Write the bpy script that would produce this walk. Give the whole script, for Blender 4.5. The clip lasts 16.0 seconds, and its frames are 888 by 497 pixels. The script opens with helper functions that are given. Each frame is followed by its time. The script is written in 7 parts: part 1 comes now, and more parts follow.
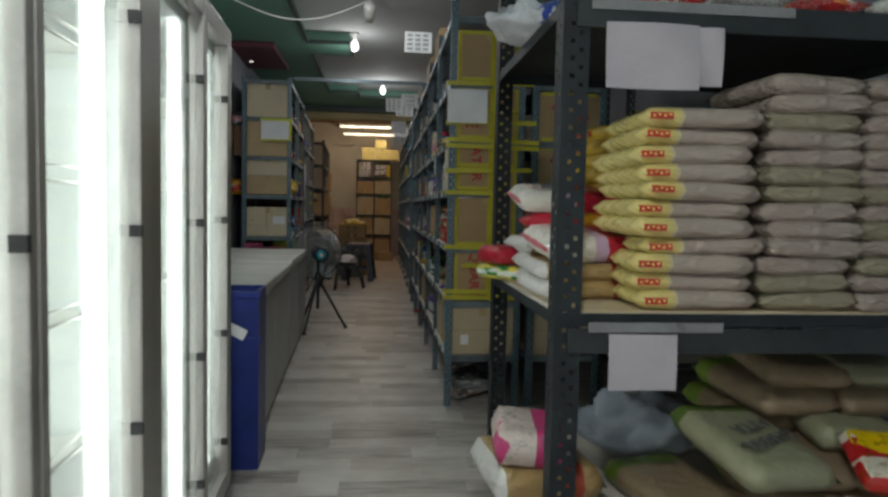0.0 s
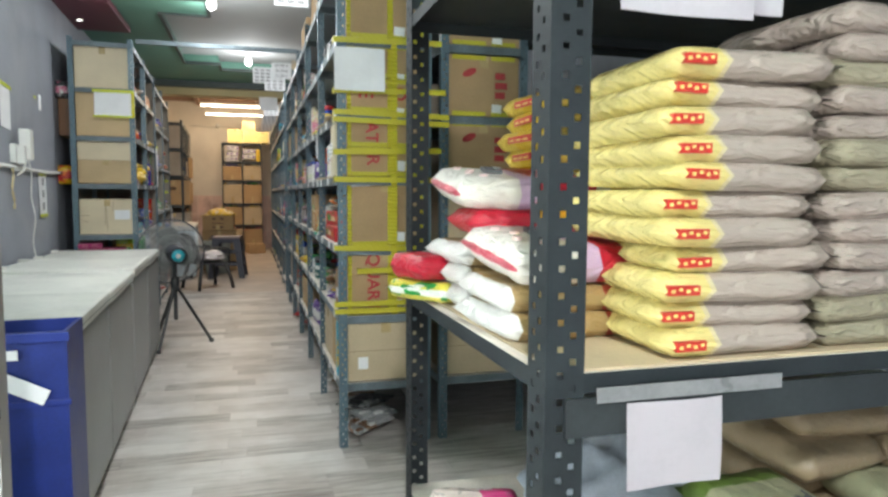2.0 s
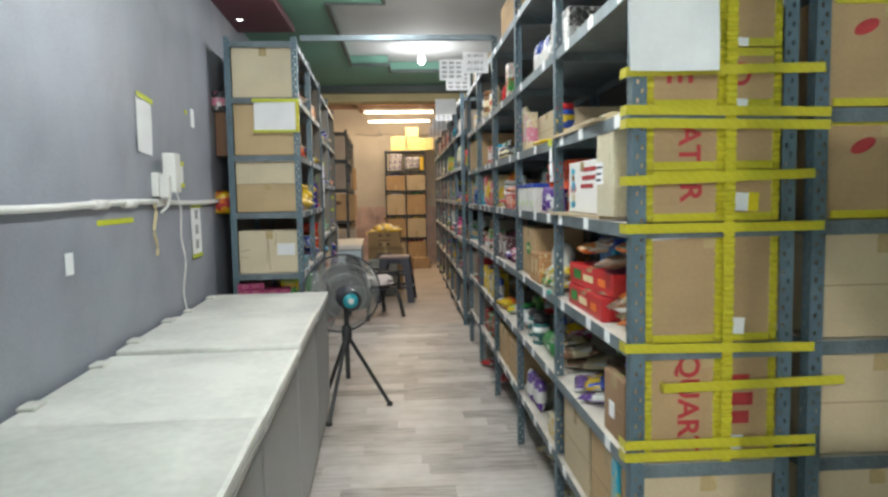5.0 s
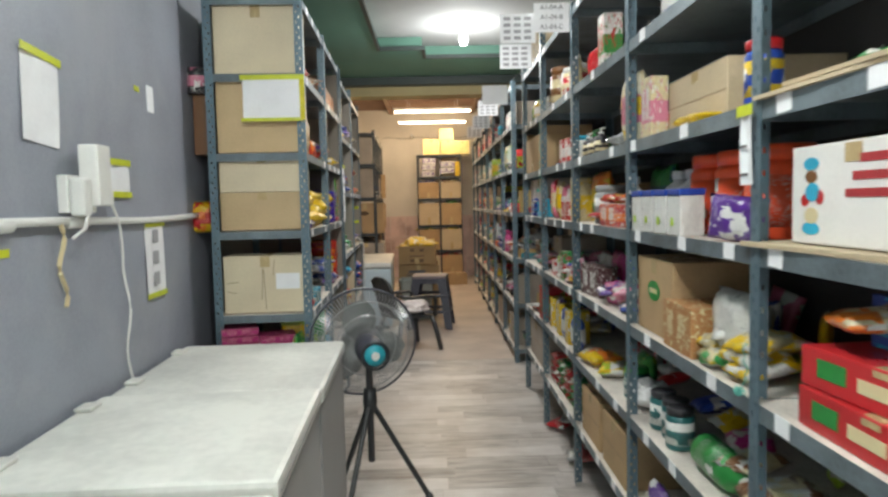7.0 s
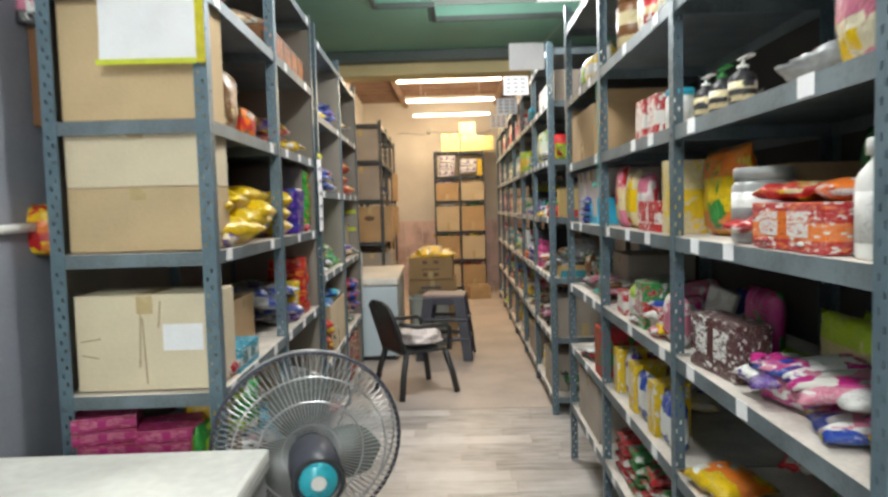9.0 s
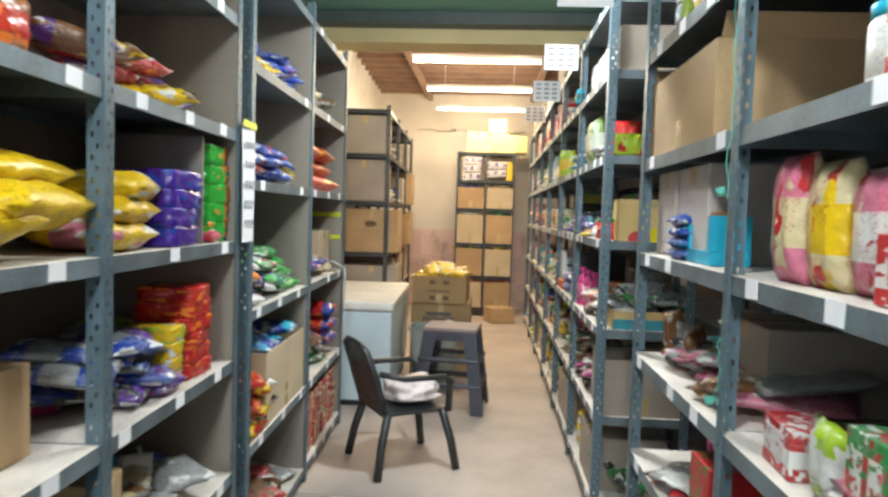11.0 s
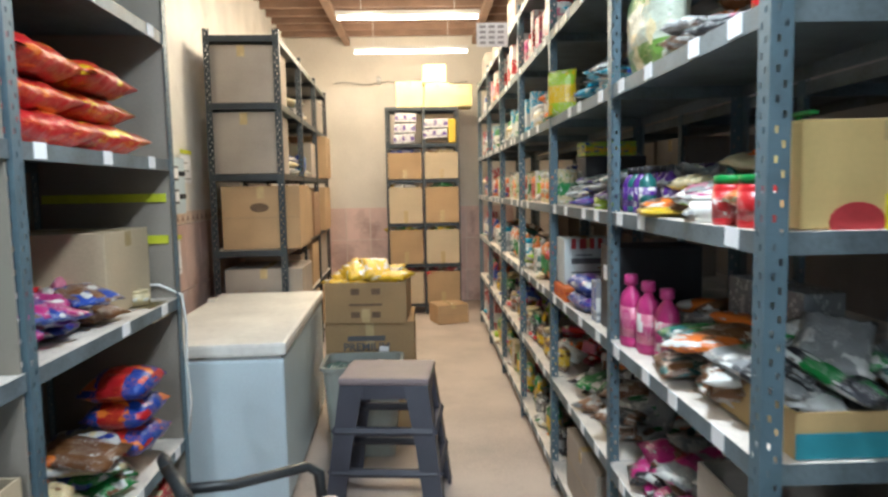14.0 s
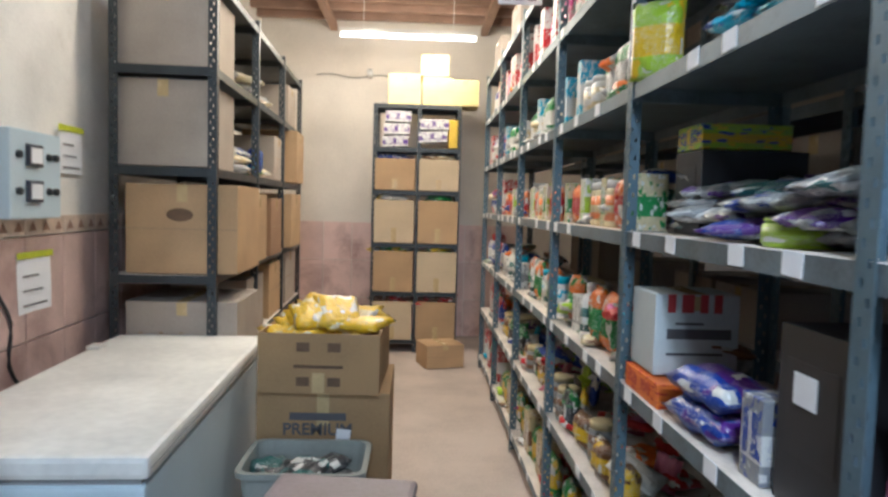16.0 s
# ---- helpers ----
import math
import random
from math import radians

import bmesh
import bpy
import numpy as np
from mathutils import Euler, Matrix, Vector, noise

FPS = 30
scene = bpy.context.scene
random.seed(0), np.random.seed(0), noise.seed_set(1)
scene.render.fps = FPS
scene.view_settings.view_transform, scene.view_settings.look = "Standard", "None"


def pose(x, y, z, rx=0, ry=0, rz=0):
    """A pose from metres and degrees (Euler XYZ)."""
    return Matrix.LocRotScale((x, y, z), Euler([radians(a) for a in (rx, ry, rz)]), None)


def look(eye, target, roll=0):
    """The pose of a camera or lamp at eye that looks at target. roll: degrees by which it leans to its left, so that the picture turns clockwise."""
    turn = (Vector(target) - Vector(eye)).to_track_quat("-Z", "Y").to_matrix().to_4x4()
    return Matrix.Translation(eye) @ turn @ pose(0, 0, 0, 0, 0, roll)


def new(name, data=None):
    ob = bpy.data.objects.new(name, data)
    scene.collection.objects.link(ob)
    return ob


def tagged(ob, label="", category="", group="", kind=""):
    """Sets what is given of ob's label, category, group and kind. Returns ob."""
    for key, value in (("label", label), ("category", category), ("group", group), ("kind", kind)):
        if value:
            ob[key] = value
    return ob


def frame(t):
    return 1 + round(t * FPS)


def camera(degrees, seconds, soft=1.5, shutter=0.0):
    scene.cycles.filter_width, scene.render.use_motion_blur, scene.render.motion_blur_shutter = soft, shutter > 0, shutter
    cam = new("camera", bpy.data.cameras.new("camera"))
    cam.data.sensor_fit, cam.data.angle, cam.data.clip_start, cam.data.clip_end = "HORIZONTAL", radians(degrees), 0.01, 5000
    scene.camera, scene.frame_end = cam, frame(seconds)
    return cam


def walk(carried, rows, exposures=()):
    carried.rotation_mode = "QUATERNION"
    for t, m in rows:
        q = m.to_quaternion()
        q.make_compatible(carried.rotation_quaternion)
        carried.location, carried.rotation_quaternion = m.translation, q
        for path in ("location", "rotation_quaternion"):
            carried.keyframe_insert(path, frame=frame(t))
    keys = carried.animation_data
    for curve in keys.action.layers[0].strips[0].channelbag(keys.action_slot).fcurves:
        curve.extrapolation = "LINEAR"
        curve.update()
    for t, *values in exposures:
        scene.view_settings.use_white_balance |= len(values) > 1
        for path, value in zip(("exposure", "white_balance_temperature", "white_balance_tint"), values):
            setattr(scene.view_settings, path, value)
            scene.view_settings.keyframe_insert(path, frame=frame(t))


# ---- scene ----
cam = camera(67.0, 16.0, soft=2.6, shutter=0.4)
PATH = [
    (0, (0.479, -0.739, 1.224), (0.67, 1.248, 1.105), 1.2),
    (0.5, (0.497, -0.531, 1.232), (0.707, 1.458, 1.191), 2.3),
    (1, (0.492, -0.304, 1.23), (0.824, 1.667, 1.151), 1.0),
    (1.5, (0.46, -0.104, 1.253), (1.005, 1.818, 1.163), 0.2),
    (2, (0.485, 0.088, 1.254), (1.037, 2.004, 1.093), 0.3),
    (2.5, (0.509, 0.277, 1.273), (0.854, 2.235, 1.062), 1.8),
    (3, (0.458, 0.483, 1.276), (0.588, 2.477, 1.175), 1.2),
    (3.2, (0.431, 0.579, 1.292), (0.542, 2.573, 1.189), 0.1),
    (5.3, (0.26, 1.714, 1.428), (0.38, 3.701, 1.236), -1.5),
    (5.5, (0.256, 1.838, 1.417), (0.368, 3.821, 1.183), -2.5),
    (6, (0.247, 2.171, 1.438), (0.257, 4.158, 1.215), 1.2),
    (6.5, (0.211, 2.499, 1.426), (0.202, 4.494, 1.29), 1.6),
    (7, (0.199, 2.827, 1.446), (0.228, 4.822, 1.31), -1.3),
    (7.5, (0.237, 3.146, 1.444), (0.166, 5.143, 1.351), -0.4),
    (8, (0.222, 3.542, 1.415), (0.139, 5.538, 1.314), 2.8),
    (8.5, (0.228, 3.903, 1.446), (0.271, 5.895, 1.275), 0.1),
    (8.8, (0.239, 4.107, 1.436), (0.244, 6.105, 1.333), -0.4),
    (9, (0.288, 4.243, 1.437), (0.243, 6.239, 1.313), -1.6),
    (9.2, (0.302, 4.4, 1.452), (0.211, 6.388, 1.255), 0.0),
    (11.3, (0.386, 5.82, 1.445), (0.262, 7.813, 1.349), 2.0),
    (11.5, (0.361, 5.937, 1.45), (0.292, 7.933, 1.356), 0.9),
    (12, (0.352, 6.314, 1.445), (0.351, 8.307, 1.28), -0.1),
    (12.5, (0.353, 6.632, 1.467), (0.218, 8.622, 1.323), 1.3),
    (13, (0.321, 6.964, 1.431), (0.286, 8.96, 1.303), 1.7),
    (13.5, (0.301, 7.274, 1.445), (0.38, 9.262, 1.241), -0.8),
    (14, (0.32, 7.629, 1.432), (0.378, 9.62, 1.251), -1.1),
    (14.5, (0.305, 7.933, 1.436), (0.41, 9.924, 1.28), 1.1),
    (15, (0.264, 8.253, 1.446), (0.444, 10.241, 1.317), 0.3),
    (15.5, (0.282, 8.557, 1.421), (0.4, 10.553, 1.352), -0.9),
    (16, (0.341, 8.903, 1.401), (0.422, 10.897, 1.273), 1.6),
]
EXPOSURES = [(0, -1.8, 6750, 10), (0.5, -1.42, 6600, 10), (1.0, -1.0, 6650, 10), (1.5, -0.6, 6600, 10), (2.0, -0.05, 6600, 10), (3.2, -0.25, 6600, 10), (5.3, 0.1, 6750, 10), (6.5, 0.08, 6800, 10), (7.5, 0.27, 6800, 10), (9.0, 0.55, 6800, 10), (11.5, 0.97, 6250, 6), (14, 0.9, 5800, 6), (15.5, 0.72, 5400, 8), (16, 0.72, 5200, 8)]
walk(cam, [(t, look(eye, target, roll)) for t, eye, target, roll in PATH], EXPOSURES)

# ---- light ----
world = bpy.data.worlds.new("world")
scene.world = world
world.use_nodes = True
world.node_tree.nodes["Background"].inputs[0].default_value = (0.55, 0.62, 0.7, 1)
world.node_tree.nodes["Background"].inputs[1].default_value = 0.03


def lamp(name, kind, m, watts, colour, size=0.1, size_y=None, spread=None):
    data = bpy.data.lights.new(name, kind)
    data.energy, data.color = watts, colour
    if kind == "AREA":
        data.size = size
        if size_y:
            data.shape, data.size_y = "RECTANGLE", size_y
        if spread:
            data.spread = radians(spread)
    else:
        data.shadow_soft_size = size
    ob = new(name, data)
    ob.matrix_world = m
    return ob


COOL, WARM = (0.95, 0.98, 1.0), (1.0, 0.78, 0.52)
# The last three bulbs are unseen, added to brighten what lies round them.
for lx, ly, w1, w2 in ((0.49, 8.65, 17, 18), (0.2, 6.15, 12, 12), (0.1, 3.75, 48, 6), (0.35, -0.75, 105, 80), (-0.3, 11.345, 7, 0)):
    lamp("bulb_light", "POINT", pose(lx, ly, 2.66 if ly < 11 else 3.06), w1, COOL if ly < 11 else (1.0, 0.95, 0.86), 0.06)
    if w2:
        lamp("bulb_light_down", "AREA", pose(lx, ly, 2.74), w2, COOL, 0.2)
# Fill lamp added behind the camera, to lift the front rack.
lamp("entrance_daylight", "AREA", pose(0.9, -2.98, 1.25, 88, 0, 0), 38, (0.93, 0.97, 1.0), 1.8, 2.1)
for ty in (12.08, 13.55, 15.0):
    for tx in (-0.13, 0.57):
        lamp("tube_light", "POINT", pose(tx, ty, 2.84), 8, WARM, 0.08)
    lamp("tube_light_down", "AREA", pose(0.22, ty, 2.85), 10, WARM, 1.2, 0.05)

# ---- materials ----
MATS = {}


def mat(name, colour, rough=0.6, metal=0.0, vary=0.12, scale=6.0, bump=0.05, fine=90.0, spec=None, emit=0.0):
    """A procedural surface: colour varied at two scales, with fine relief."""
    if name in MATS:
        return MATS[name]
    m = bpy.data.materials.new(name)
    m.use_nodes = True
    nt = m.node_tree
    bs = nt.nodes["Principled BSDF"]
    tc = nt.nodes.new("ShaderNodeTexCoord")
    n1, n2 = nt.nodes.new("ShaderNodeTexNoise"), nt.nodes.new("ShaderNodeTexNoise")
    n1.inputs["Scale"].default_value, n1.inputs["Detail"].default_value = scale, 6
    n2.inputs["Scale"].default_value, n2.inputs["Detail"].default_value = fine, 3
    for n in (n1, n2):
        nt.links.new(tc.outputs["Object"], n.inputs["Vector"])
    info = nt.nodes.new("ShaderNodeObjectInfo")
    add = nt.nodes.new("ShaderNodeMath")
    add.operation = "MULTIPLY_ADD"
    nt.links.new(n2.outputs["Fac"], add.inputs[0])
    add.inputs[1].default_value = 0.4
    nt.links.new(n1.outputs["Fac"], add.inputs[2])
    add2 = nt.nodes.new("ShaderNodeMath")
    add2.operation = "MULTIPLY_ADD"
    nt.links.new(info.outputs["Random"], add2.inputs[0])
    add2.inputs[1].default_value = 0.25
    nt.links.new(add.outputs[0], add2.inputs[2])
    ramp = nt.nodes.new("ShaderNodeValToRGB")
    ramp.color_ramp.elements[0].position, ramp.color_ramp.elements[1].position = 0.45, 1.0
    dark = [max(0.0, c * (1 - vary * 1.6)) for c in colour]
    light = [min(1.0, c * (1 + vary)) for c in colour]
    ramp.color_ramp.elements[0].color, ramp.color_ramp.elements[1].color = (*dark, 1), (*light, 1)
    nt.links.new(add2.outputs[0], ramp.inputs["Fac"])
    nt.links.new(ramp.outputs["Color"], bs.inputs["Base Color"])
    mr = nt.nodes.new("ShaderNodeMapRange")
    mr.inputs["To Min"].default_value, mr.inputs["To Max"].default_value = max(0.03, rough - 0.12), min(1, rough + 0.12)
    nt.links.new(n1.outputs["Fac"], mr.inputs["Value"])
    nt.links.new(mr.outputs["Result"], bs.inputs["Roughness"])
    bs.inputs["Metallic"].default_value = metal
    if spec is not None:
        bs.inputs["Specular IOR Level"].default_value = spec
    if bump:
        b = nt.nodes.new("ShaderNodeBump")
        b.inputs["Strength"].default_value, b.inputs["Distance"].default_value = bump, 0.01
        nt.links.new(add.outputs[0], b.inputs["Height"])
        nt.links.new(b.outputs["Normal"], bs.inputs["Normal"])
    if emit:
        bs.inputs["Emission Color"].default_value, bs.inputs["Emission Strength"].default_value = (*colour, 1), emit
    MATS[name] = m
    return m


def pack(base, accent, ink=(0.9, 0.9, 0.88), lo=0.3, hi=0.62, axis=2, gloss=0.3, print_scale=6.0, wrinkle=0.65, prints=True):
    """Printed packaging: a base film, an accent band along one axis and patches of print."""
    key = "pack_%s_%s_%s_%s_%s_%s" % (base, accent, ink, lo, hi, (axis, gloss, print_scale, prints))
    if key in MATS:
        return MATS[key]
    m = bpy.data.materials.new("packaging_film")
    m.use_nodes = True
    nt = m.node_tree
    bs = nt.nodes["Principled BSDF"]
    tc, sep = nt.nodes.new("ShaderNodeTexCoord"), nt.nodes.new("ShaderNodeSeparateXYZ")
    nt.links.new(tc.outputs["Generated"], sep.inputs[0])
    info = nt.nodes.new("ShaderNodeObjectInfo")

    def math_node(op, a, b):
        n = nt.nodes.new("ShaderNodeMath")
        n.operation = op
        for i, v in enumerate((a, b)):
            if isinstance(v, (int, float)):
                n.inputs[i].default_value = v
            else:
                nt.links.new(v, n.inputs[i])
        return n.outputs[0]

    def mix(f, a, b):
        n = nt.nodes.new("ShaderNodeMix")
        n.data_type = "RGBA"
        nt.links.new(f, n.inputs[0])
        for i, v in ((6, a), (7, b)):
            if isinstance(v, tuple):
                n.inputs[i].default_value = (*v, 1)
            else:
                nt.links.new(v, n.inputs[i])
        return n.outputs[2]
    c = sep.outputs[axis]
    band = math_node("MULTIPLY", math_node("GREATER_THAN", c, lo), math_node("LESS_THAN", c, hi))
    col = mix(band, base, accent)
    if prints:
        vo = nt.nodes.new("ShaderNodeTexVoronoi")
        vo.voronoi_dimensions, vo.distance = "4D", "CHEBYCHEV"
        vo.inputs["Scale"].default_value, vo.inputs["Randomness"].default_value = print_scale * 0.7, 0.85
        nt.links.new(tc.outputs["Generated"], vo.inputs["Vector"])
        nt.links.new(math_node("MULTIPLY", info.outputs["Random"], 20.0), vo.inputs["W"])
        cs = nt.nodes.new("ShaderNodeSeparateColor")
        nt.links.new(vo.outputs["Color"], cs.inputs[0])
        col = mix(math_node("GREATER_THAN", cs.outputs[0], 0.86), col, ink)
        col = mix(math_node("LESS_THAN", cs.outputs[1], 0.14), col, accent)
        wv = nt.nodes.new("ShaderNodeTexNoise")
        wv.inputs["Scale"].default_value, wv.inputs["Detail"].default_value = print_scale * 4, 1
        mp = nt.nodes.new("ShaderNodeMapping")
        mp.inputs["Scale"].default_value = (1, 1, 3.2)
        nt.links.new(tc.outputs["Generated"], mp.inputs["Vector"])
        nt.links.new(mp.outputs[0], wv.inputs["Vector"])
        lines = math_node("MULTIPLY", math_node("GREATER_THAN", wv.outputs["Fac"], 0.58), math_node("GREATER_THAN", cs.outputs[2], 0.45))
        col = mix(math_node("MULTIPLY", lines, 0.6), col, tuple(0.25 * v if sum(ink) > 1.2 and sum(base) > 1.2 else v for v in ink))
    dirt = nt.nodes.new("ShaderNodeTexNoise")
    dirt.inputs["Scale"].default_value, dirt.inputs["Detail"].default_value = 9, 4
    nt.links.new(tc.outputs["Object"], dirt.inputs["Vector"])
    dm = nt.nodes.new("ShaderNodeMix")
    dm.data_type, dm.blend_type = "RGBA", "MULTIPLY"
    dm.inputs[0].default_value = 0.2
    nt.links.new(col, dm.inputs[6])
    nt.links.new(dirt.outputs["Fac"], dm.inputs[7])
    nt.links.new(dm.outputs[2], bs.inputs["Base Color"])
    wr = nt.nodes.new("ShaderNodeTexNoise")
    wr.inputs["Scale"].default_value, wr.inputs["Detail"].default_value = 22, 3
    nt.links.new(tc.outputs["Object"], wr.inputs["Vector"])
    b = nt.nodes.new("ShaderNodeBump")
    b.inputs["Strength"].default_value, b.inputs["Distance"].default_value = wrinkle, 0.02
    nt.links.new(wr.outputs["Fac"], b.inputs["Height"])
    nt.links.new(b.outputs["Normal"], bs.inputs["Normal"])
    bs.inputs["Roughness"].default_value = gloss
    MATS[key] = m
    return m


STEEL = mat("painted_rack_steel", (0.1, 0.155, 0.19), 0.45, 0.25, 0.18, 9, 0.04)
SHELF = mat("painted_shelf_steel", (0.13, 0.165, 0.185), 0.5, 0.2, 0.4, 7, 0.04)
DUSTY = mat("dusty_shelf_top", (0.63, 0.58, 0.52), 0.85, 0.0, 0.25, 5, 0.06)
BLACKSTEEL = mat("dark_rack_steel", (0.035, 0.042, 0.046), 0.45, 0.3, 0.2, 9, 0.04)
CARD = mat("brown_cardboard", (0.43, 0.29, 0.155), 0.85, 0, 0.14, 4, 0.08)
CARDPALE = mat("pale_cardboard", (0.52, 0.42, 0.28), 0.85, 0, 0.12, 4, 0.08)
CARDGREY = mat("grey_cardboard", (0.36, 0.31, 0.26), 0.85, 0, 0.14, 4, 0.08)
CARDDARK = mat("dull_brown_cardboard", (0.3, 0.18, 0.1), 0.85, 0, 0.14, 4, 0.08)
CARDIN = mat("cardboard_inside", (0.33, 0.24, 0.15), 0.9, 0, 0.15, 5, 0.06)
YTAPE = mat("yellow_packing_tape", (0.62, 0.55, 0.02), 0.25, 0, 0.15, 25, 0.12)
BTAPE = mat("clear_brown_tape", (0.5, 0.38, 0.2), 0.25, 0, 0.1, 20, 0.05)
PAPER = mat("white_paper", (0.84, 0.85, 0.87), 0.75, 0, 0.05, 8, 0.02)
INK = mat("dark_print", (0.09, 0.09, 0.1), 0.6, 0, 0.1, 20, 0)
REDINK = mat("red_print", (0.42, 0.035, 0.04), 0.6, 0, 0.15, 20, 0)
WALLCREAM = mat("cream_wall_paint", (0.72, 0.67, 0.59), 0.7, 0, 0.12, 1.6, 0.08)
def stained(name, base, stain, scale, lo, hi, rough):
    """Paint or tile with broad stains that run across the whole wall."""
    m = mat(name, base, rough, 0, 0.14, 3.0, 0.05)
    nt = m.node_tree
    bs = nt.nodes["Principled BSDF"]
    old = bs.inputs["Base Color"].links[0].from_socket
    geo, nz, rp, mx = nt.nodes.new("ShaderNodeNewGeometry"), nt.nodes.new("ShaderNodeTexNoise"), nt.nodes.new("ShaderNodeValToRGB"), nt.nodes.new("ShaderNodeMix")
    nz.inputs["Scale"].default_value, nz.inputs["Detail"].default_value, nz.inputs["Roughness"].default_value, nz.inputs["Distortion"].default_value = scale, 9, 0.66, 0.4
    nt.links.new(geo.outputs["Position"], nz.inputs["Vector"])
    rp.color_ramp.elements[0].position, rp.color_ramp.elements[0].color = lo, (0, 0, 0, 1)
    rp.color_ramp.elements[1].position, rp.color_ramp.elements[1].color = hi, (1, 1, 1, 1)
    nt.links.new(nz.outputs["Fac"], rp.inputs["Fac"])
    mx.data_type = "RGBA"
    nt.links.new(rp.outputs["Color"], mx.inputs[0])
    nt.links.new(old, mx.inputs[6])
    mx.inputs[7].default_value = (*stain, 1)
    nt.links.new(mx.outputs[2], bs.inputs["Base Color"])
    return m


PINKTILE = stained("pink_stained_tile", (0.64, 0.47, 0.42), (0.3, 0.18, 0.15), 2.4, 0.48, 0.72, 0.38)
WALLWHITE = stained("scuffed_off_white_paint", (0.78, 0.76, 0.71), (0.5, 0.45, 0.38), 1.5, 0.54, 0.8, 0.6)
WALLGREY = stained("scuffed_grey_paint", (0.275, 0.295, 0.345), (0.38, 0.395, 0.43), 1.1, 0.5, 0.78, 0.5)
BEAMTAN = mat("yellow_beam_paint", (0.6, 0.5, 0.26), 0.7, 0, 0.1, 2, 0.06)
CEILWHITE = mat("white_ceiling_board", (0.52, 0.54, 0.54), 0.8, 0, 0.1, 1.2, 0.06)
CEILGREEN = mat("green_ceiling_paint", (0.15, 0.33, 0.255), 0.6, 0, 0.12, 1.5, 0.05)
MAROON = mat("maroon_ceiling_paint", (0.16, 0.04, 0.06), 0.5, 0, 0.12, 3, 0.04)
DARKTRIM = mat("dark_ceiling_trim", (0.05, 0.07, 0.065), 0.5, 0, 0.15, 4, 0.04)
BROWNCEIL = mat("brown_sheet_ceiling", (0.27, 0.17, 0.12), 0.7, 0, 0.25, 4, 0.1)
CONCRETE = mat("worn_concrete_floor", (0.46, 0.39, 0.34), 0.6, 0, 0.22, 2.2, 0.08)
WHITEMETAL = mat("white_enamel", (0.86, 0.86, 0.84), 0.4, 0, 0.09, 5, 0.03)
STAINEDLID = mat("stained_white_lid", (0.77, 0.765, 0.72), 0.4, 0, 0.16, 2.4, 0.03, 30.0)
GREYENAMEL = mat("grey_freezer_side", (0.42, 0.43, 0.43), 0.45, 0.1, 0.12, 2.5, 0.03)
BLUEENAMEL = mat("pale_blue_enamel", (0.55, 0.66, 0.72), 0.4, 0, 0.08, 2.5, 0.02)
GASKET = mat("grey_rubber_gasket", (0.3, 0.31, 0.31), 0.7, 0, 0.1, 10, 0.02)
BLUEPLASTIC = mat("blue_plastic", (0.015, 0.035, 0.22), 0.4, 0, 0.2, 6, 0.05)
BLACKPLASTIC = mat("black_plastic", (0.025, 0.028, 0.03), 0.4, 0, 0.2, 8, 0.03)
DARKSTOOL = mat("dark_grey_plastic", (0.05, 0.052, 0.07), 0.45, 0, 0.15, 6, 0.03)
CHROME = mat("dull_chrome_wire", (0.55, 0.56, 0.57), 0.35, 0.8, 0.1, 20, 0)
CYAN = mat("cyan_badge", (0.03, 0.45, 0.55), 0.3, 0, 0.1, 20, 0)
ALUMINIUM = mat("brushed_aluminium", (0.42, 0.41, 0.39), 0.4, 0.6, 0.1, 8, 0.02)
DARKGASKET = mat("black_gasket", (0.02, 0.02, 0.022), 0.6, 0, 0.1, 8, 0.02)
COOLWHITE = mat("white_cabinet_liner", (0.82, 0.86, 0.85), 0.5, 0, 0.03, 3, 0.01)
CLEARFILM = mat("crumpled_clear_film", (0.6, 0.62, 0.66), 0.2, 0, 0.2, 9, 0.5)
WHITEPLASTIC = mat("white_plastic", (0.75, 0.75, 0.72), 0.4, 0, 0.06, 8, 0.02)
LIMETAPE = mat("lime_tape", (0.55, 0.6, 0.03), 0.35, 0, 0.12, 20, 0.05)


def glow(name, colour, strength):
    m = bpy.data.materials.new(name)
    m.use_nodes = True
    bs = m.node_tree.nodes["Principled BSDF"]
    bs.inputs["Base Color"].default_value = (*colour, 1)
    bs.inputs["Emission Color"].default_value, bs.inputs["Emission Strength"].default_value = (*colour, 1), strength
    return m


TUBEGLOW = glow("lit_tube", (1.0, 0.86, 0.68), 10)
BULBGLOW = glow("lit_bulb", (0.95, 0.98, 1.0), 12)
LEDGLOW = glow("lit_led_strip", (0.93, 1.0, 0.98), 11)
SPOTGLOW = glow("lit_spot", (1.0, 0.95, 0.9), 8)

GLASS = bpy.data.materials.new("door_glass")
GLASS.use_nodes = True
_b = GLASS.node_tree.nodes["Principled BSDF"]
_b.inputs["Base Color"].default_value = (0.93, 0.97, 0.96, 1)
_b.inputs["Roughness"].default_value, _b.inputs["Transmission Weight"].default_value, _b.inputs["IOR"].default_value = 0.06, 1.0, 1.3


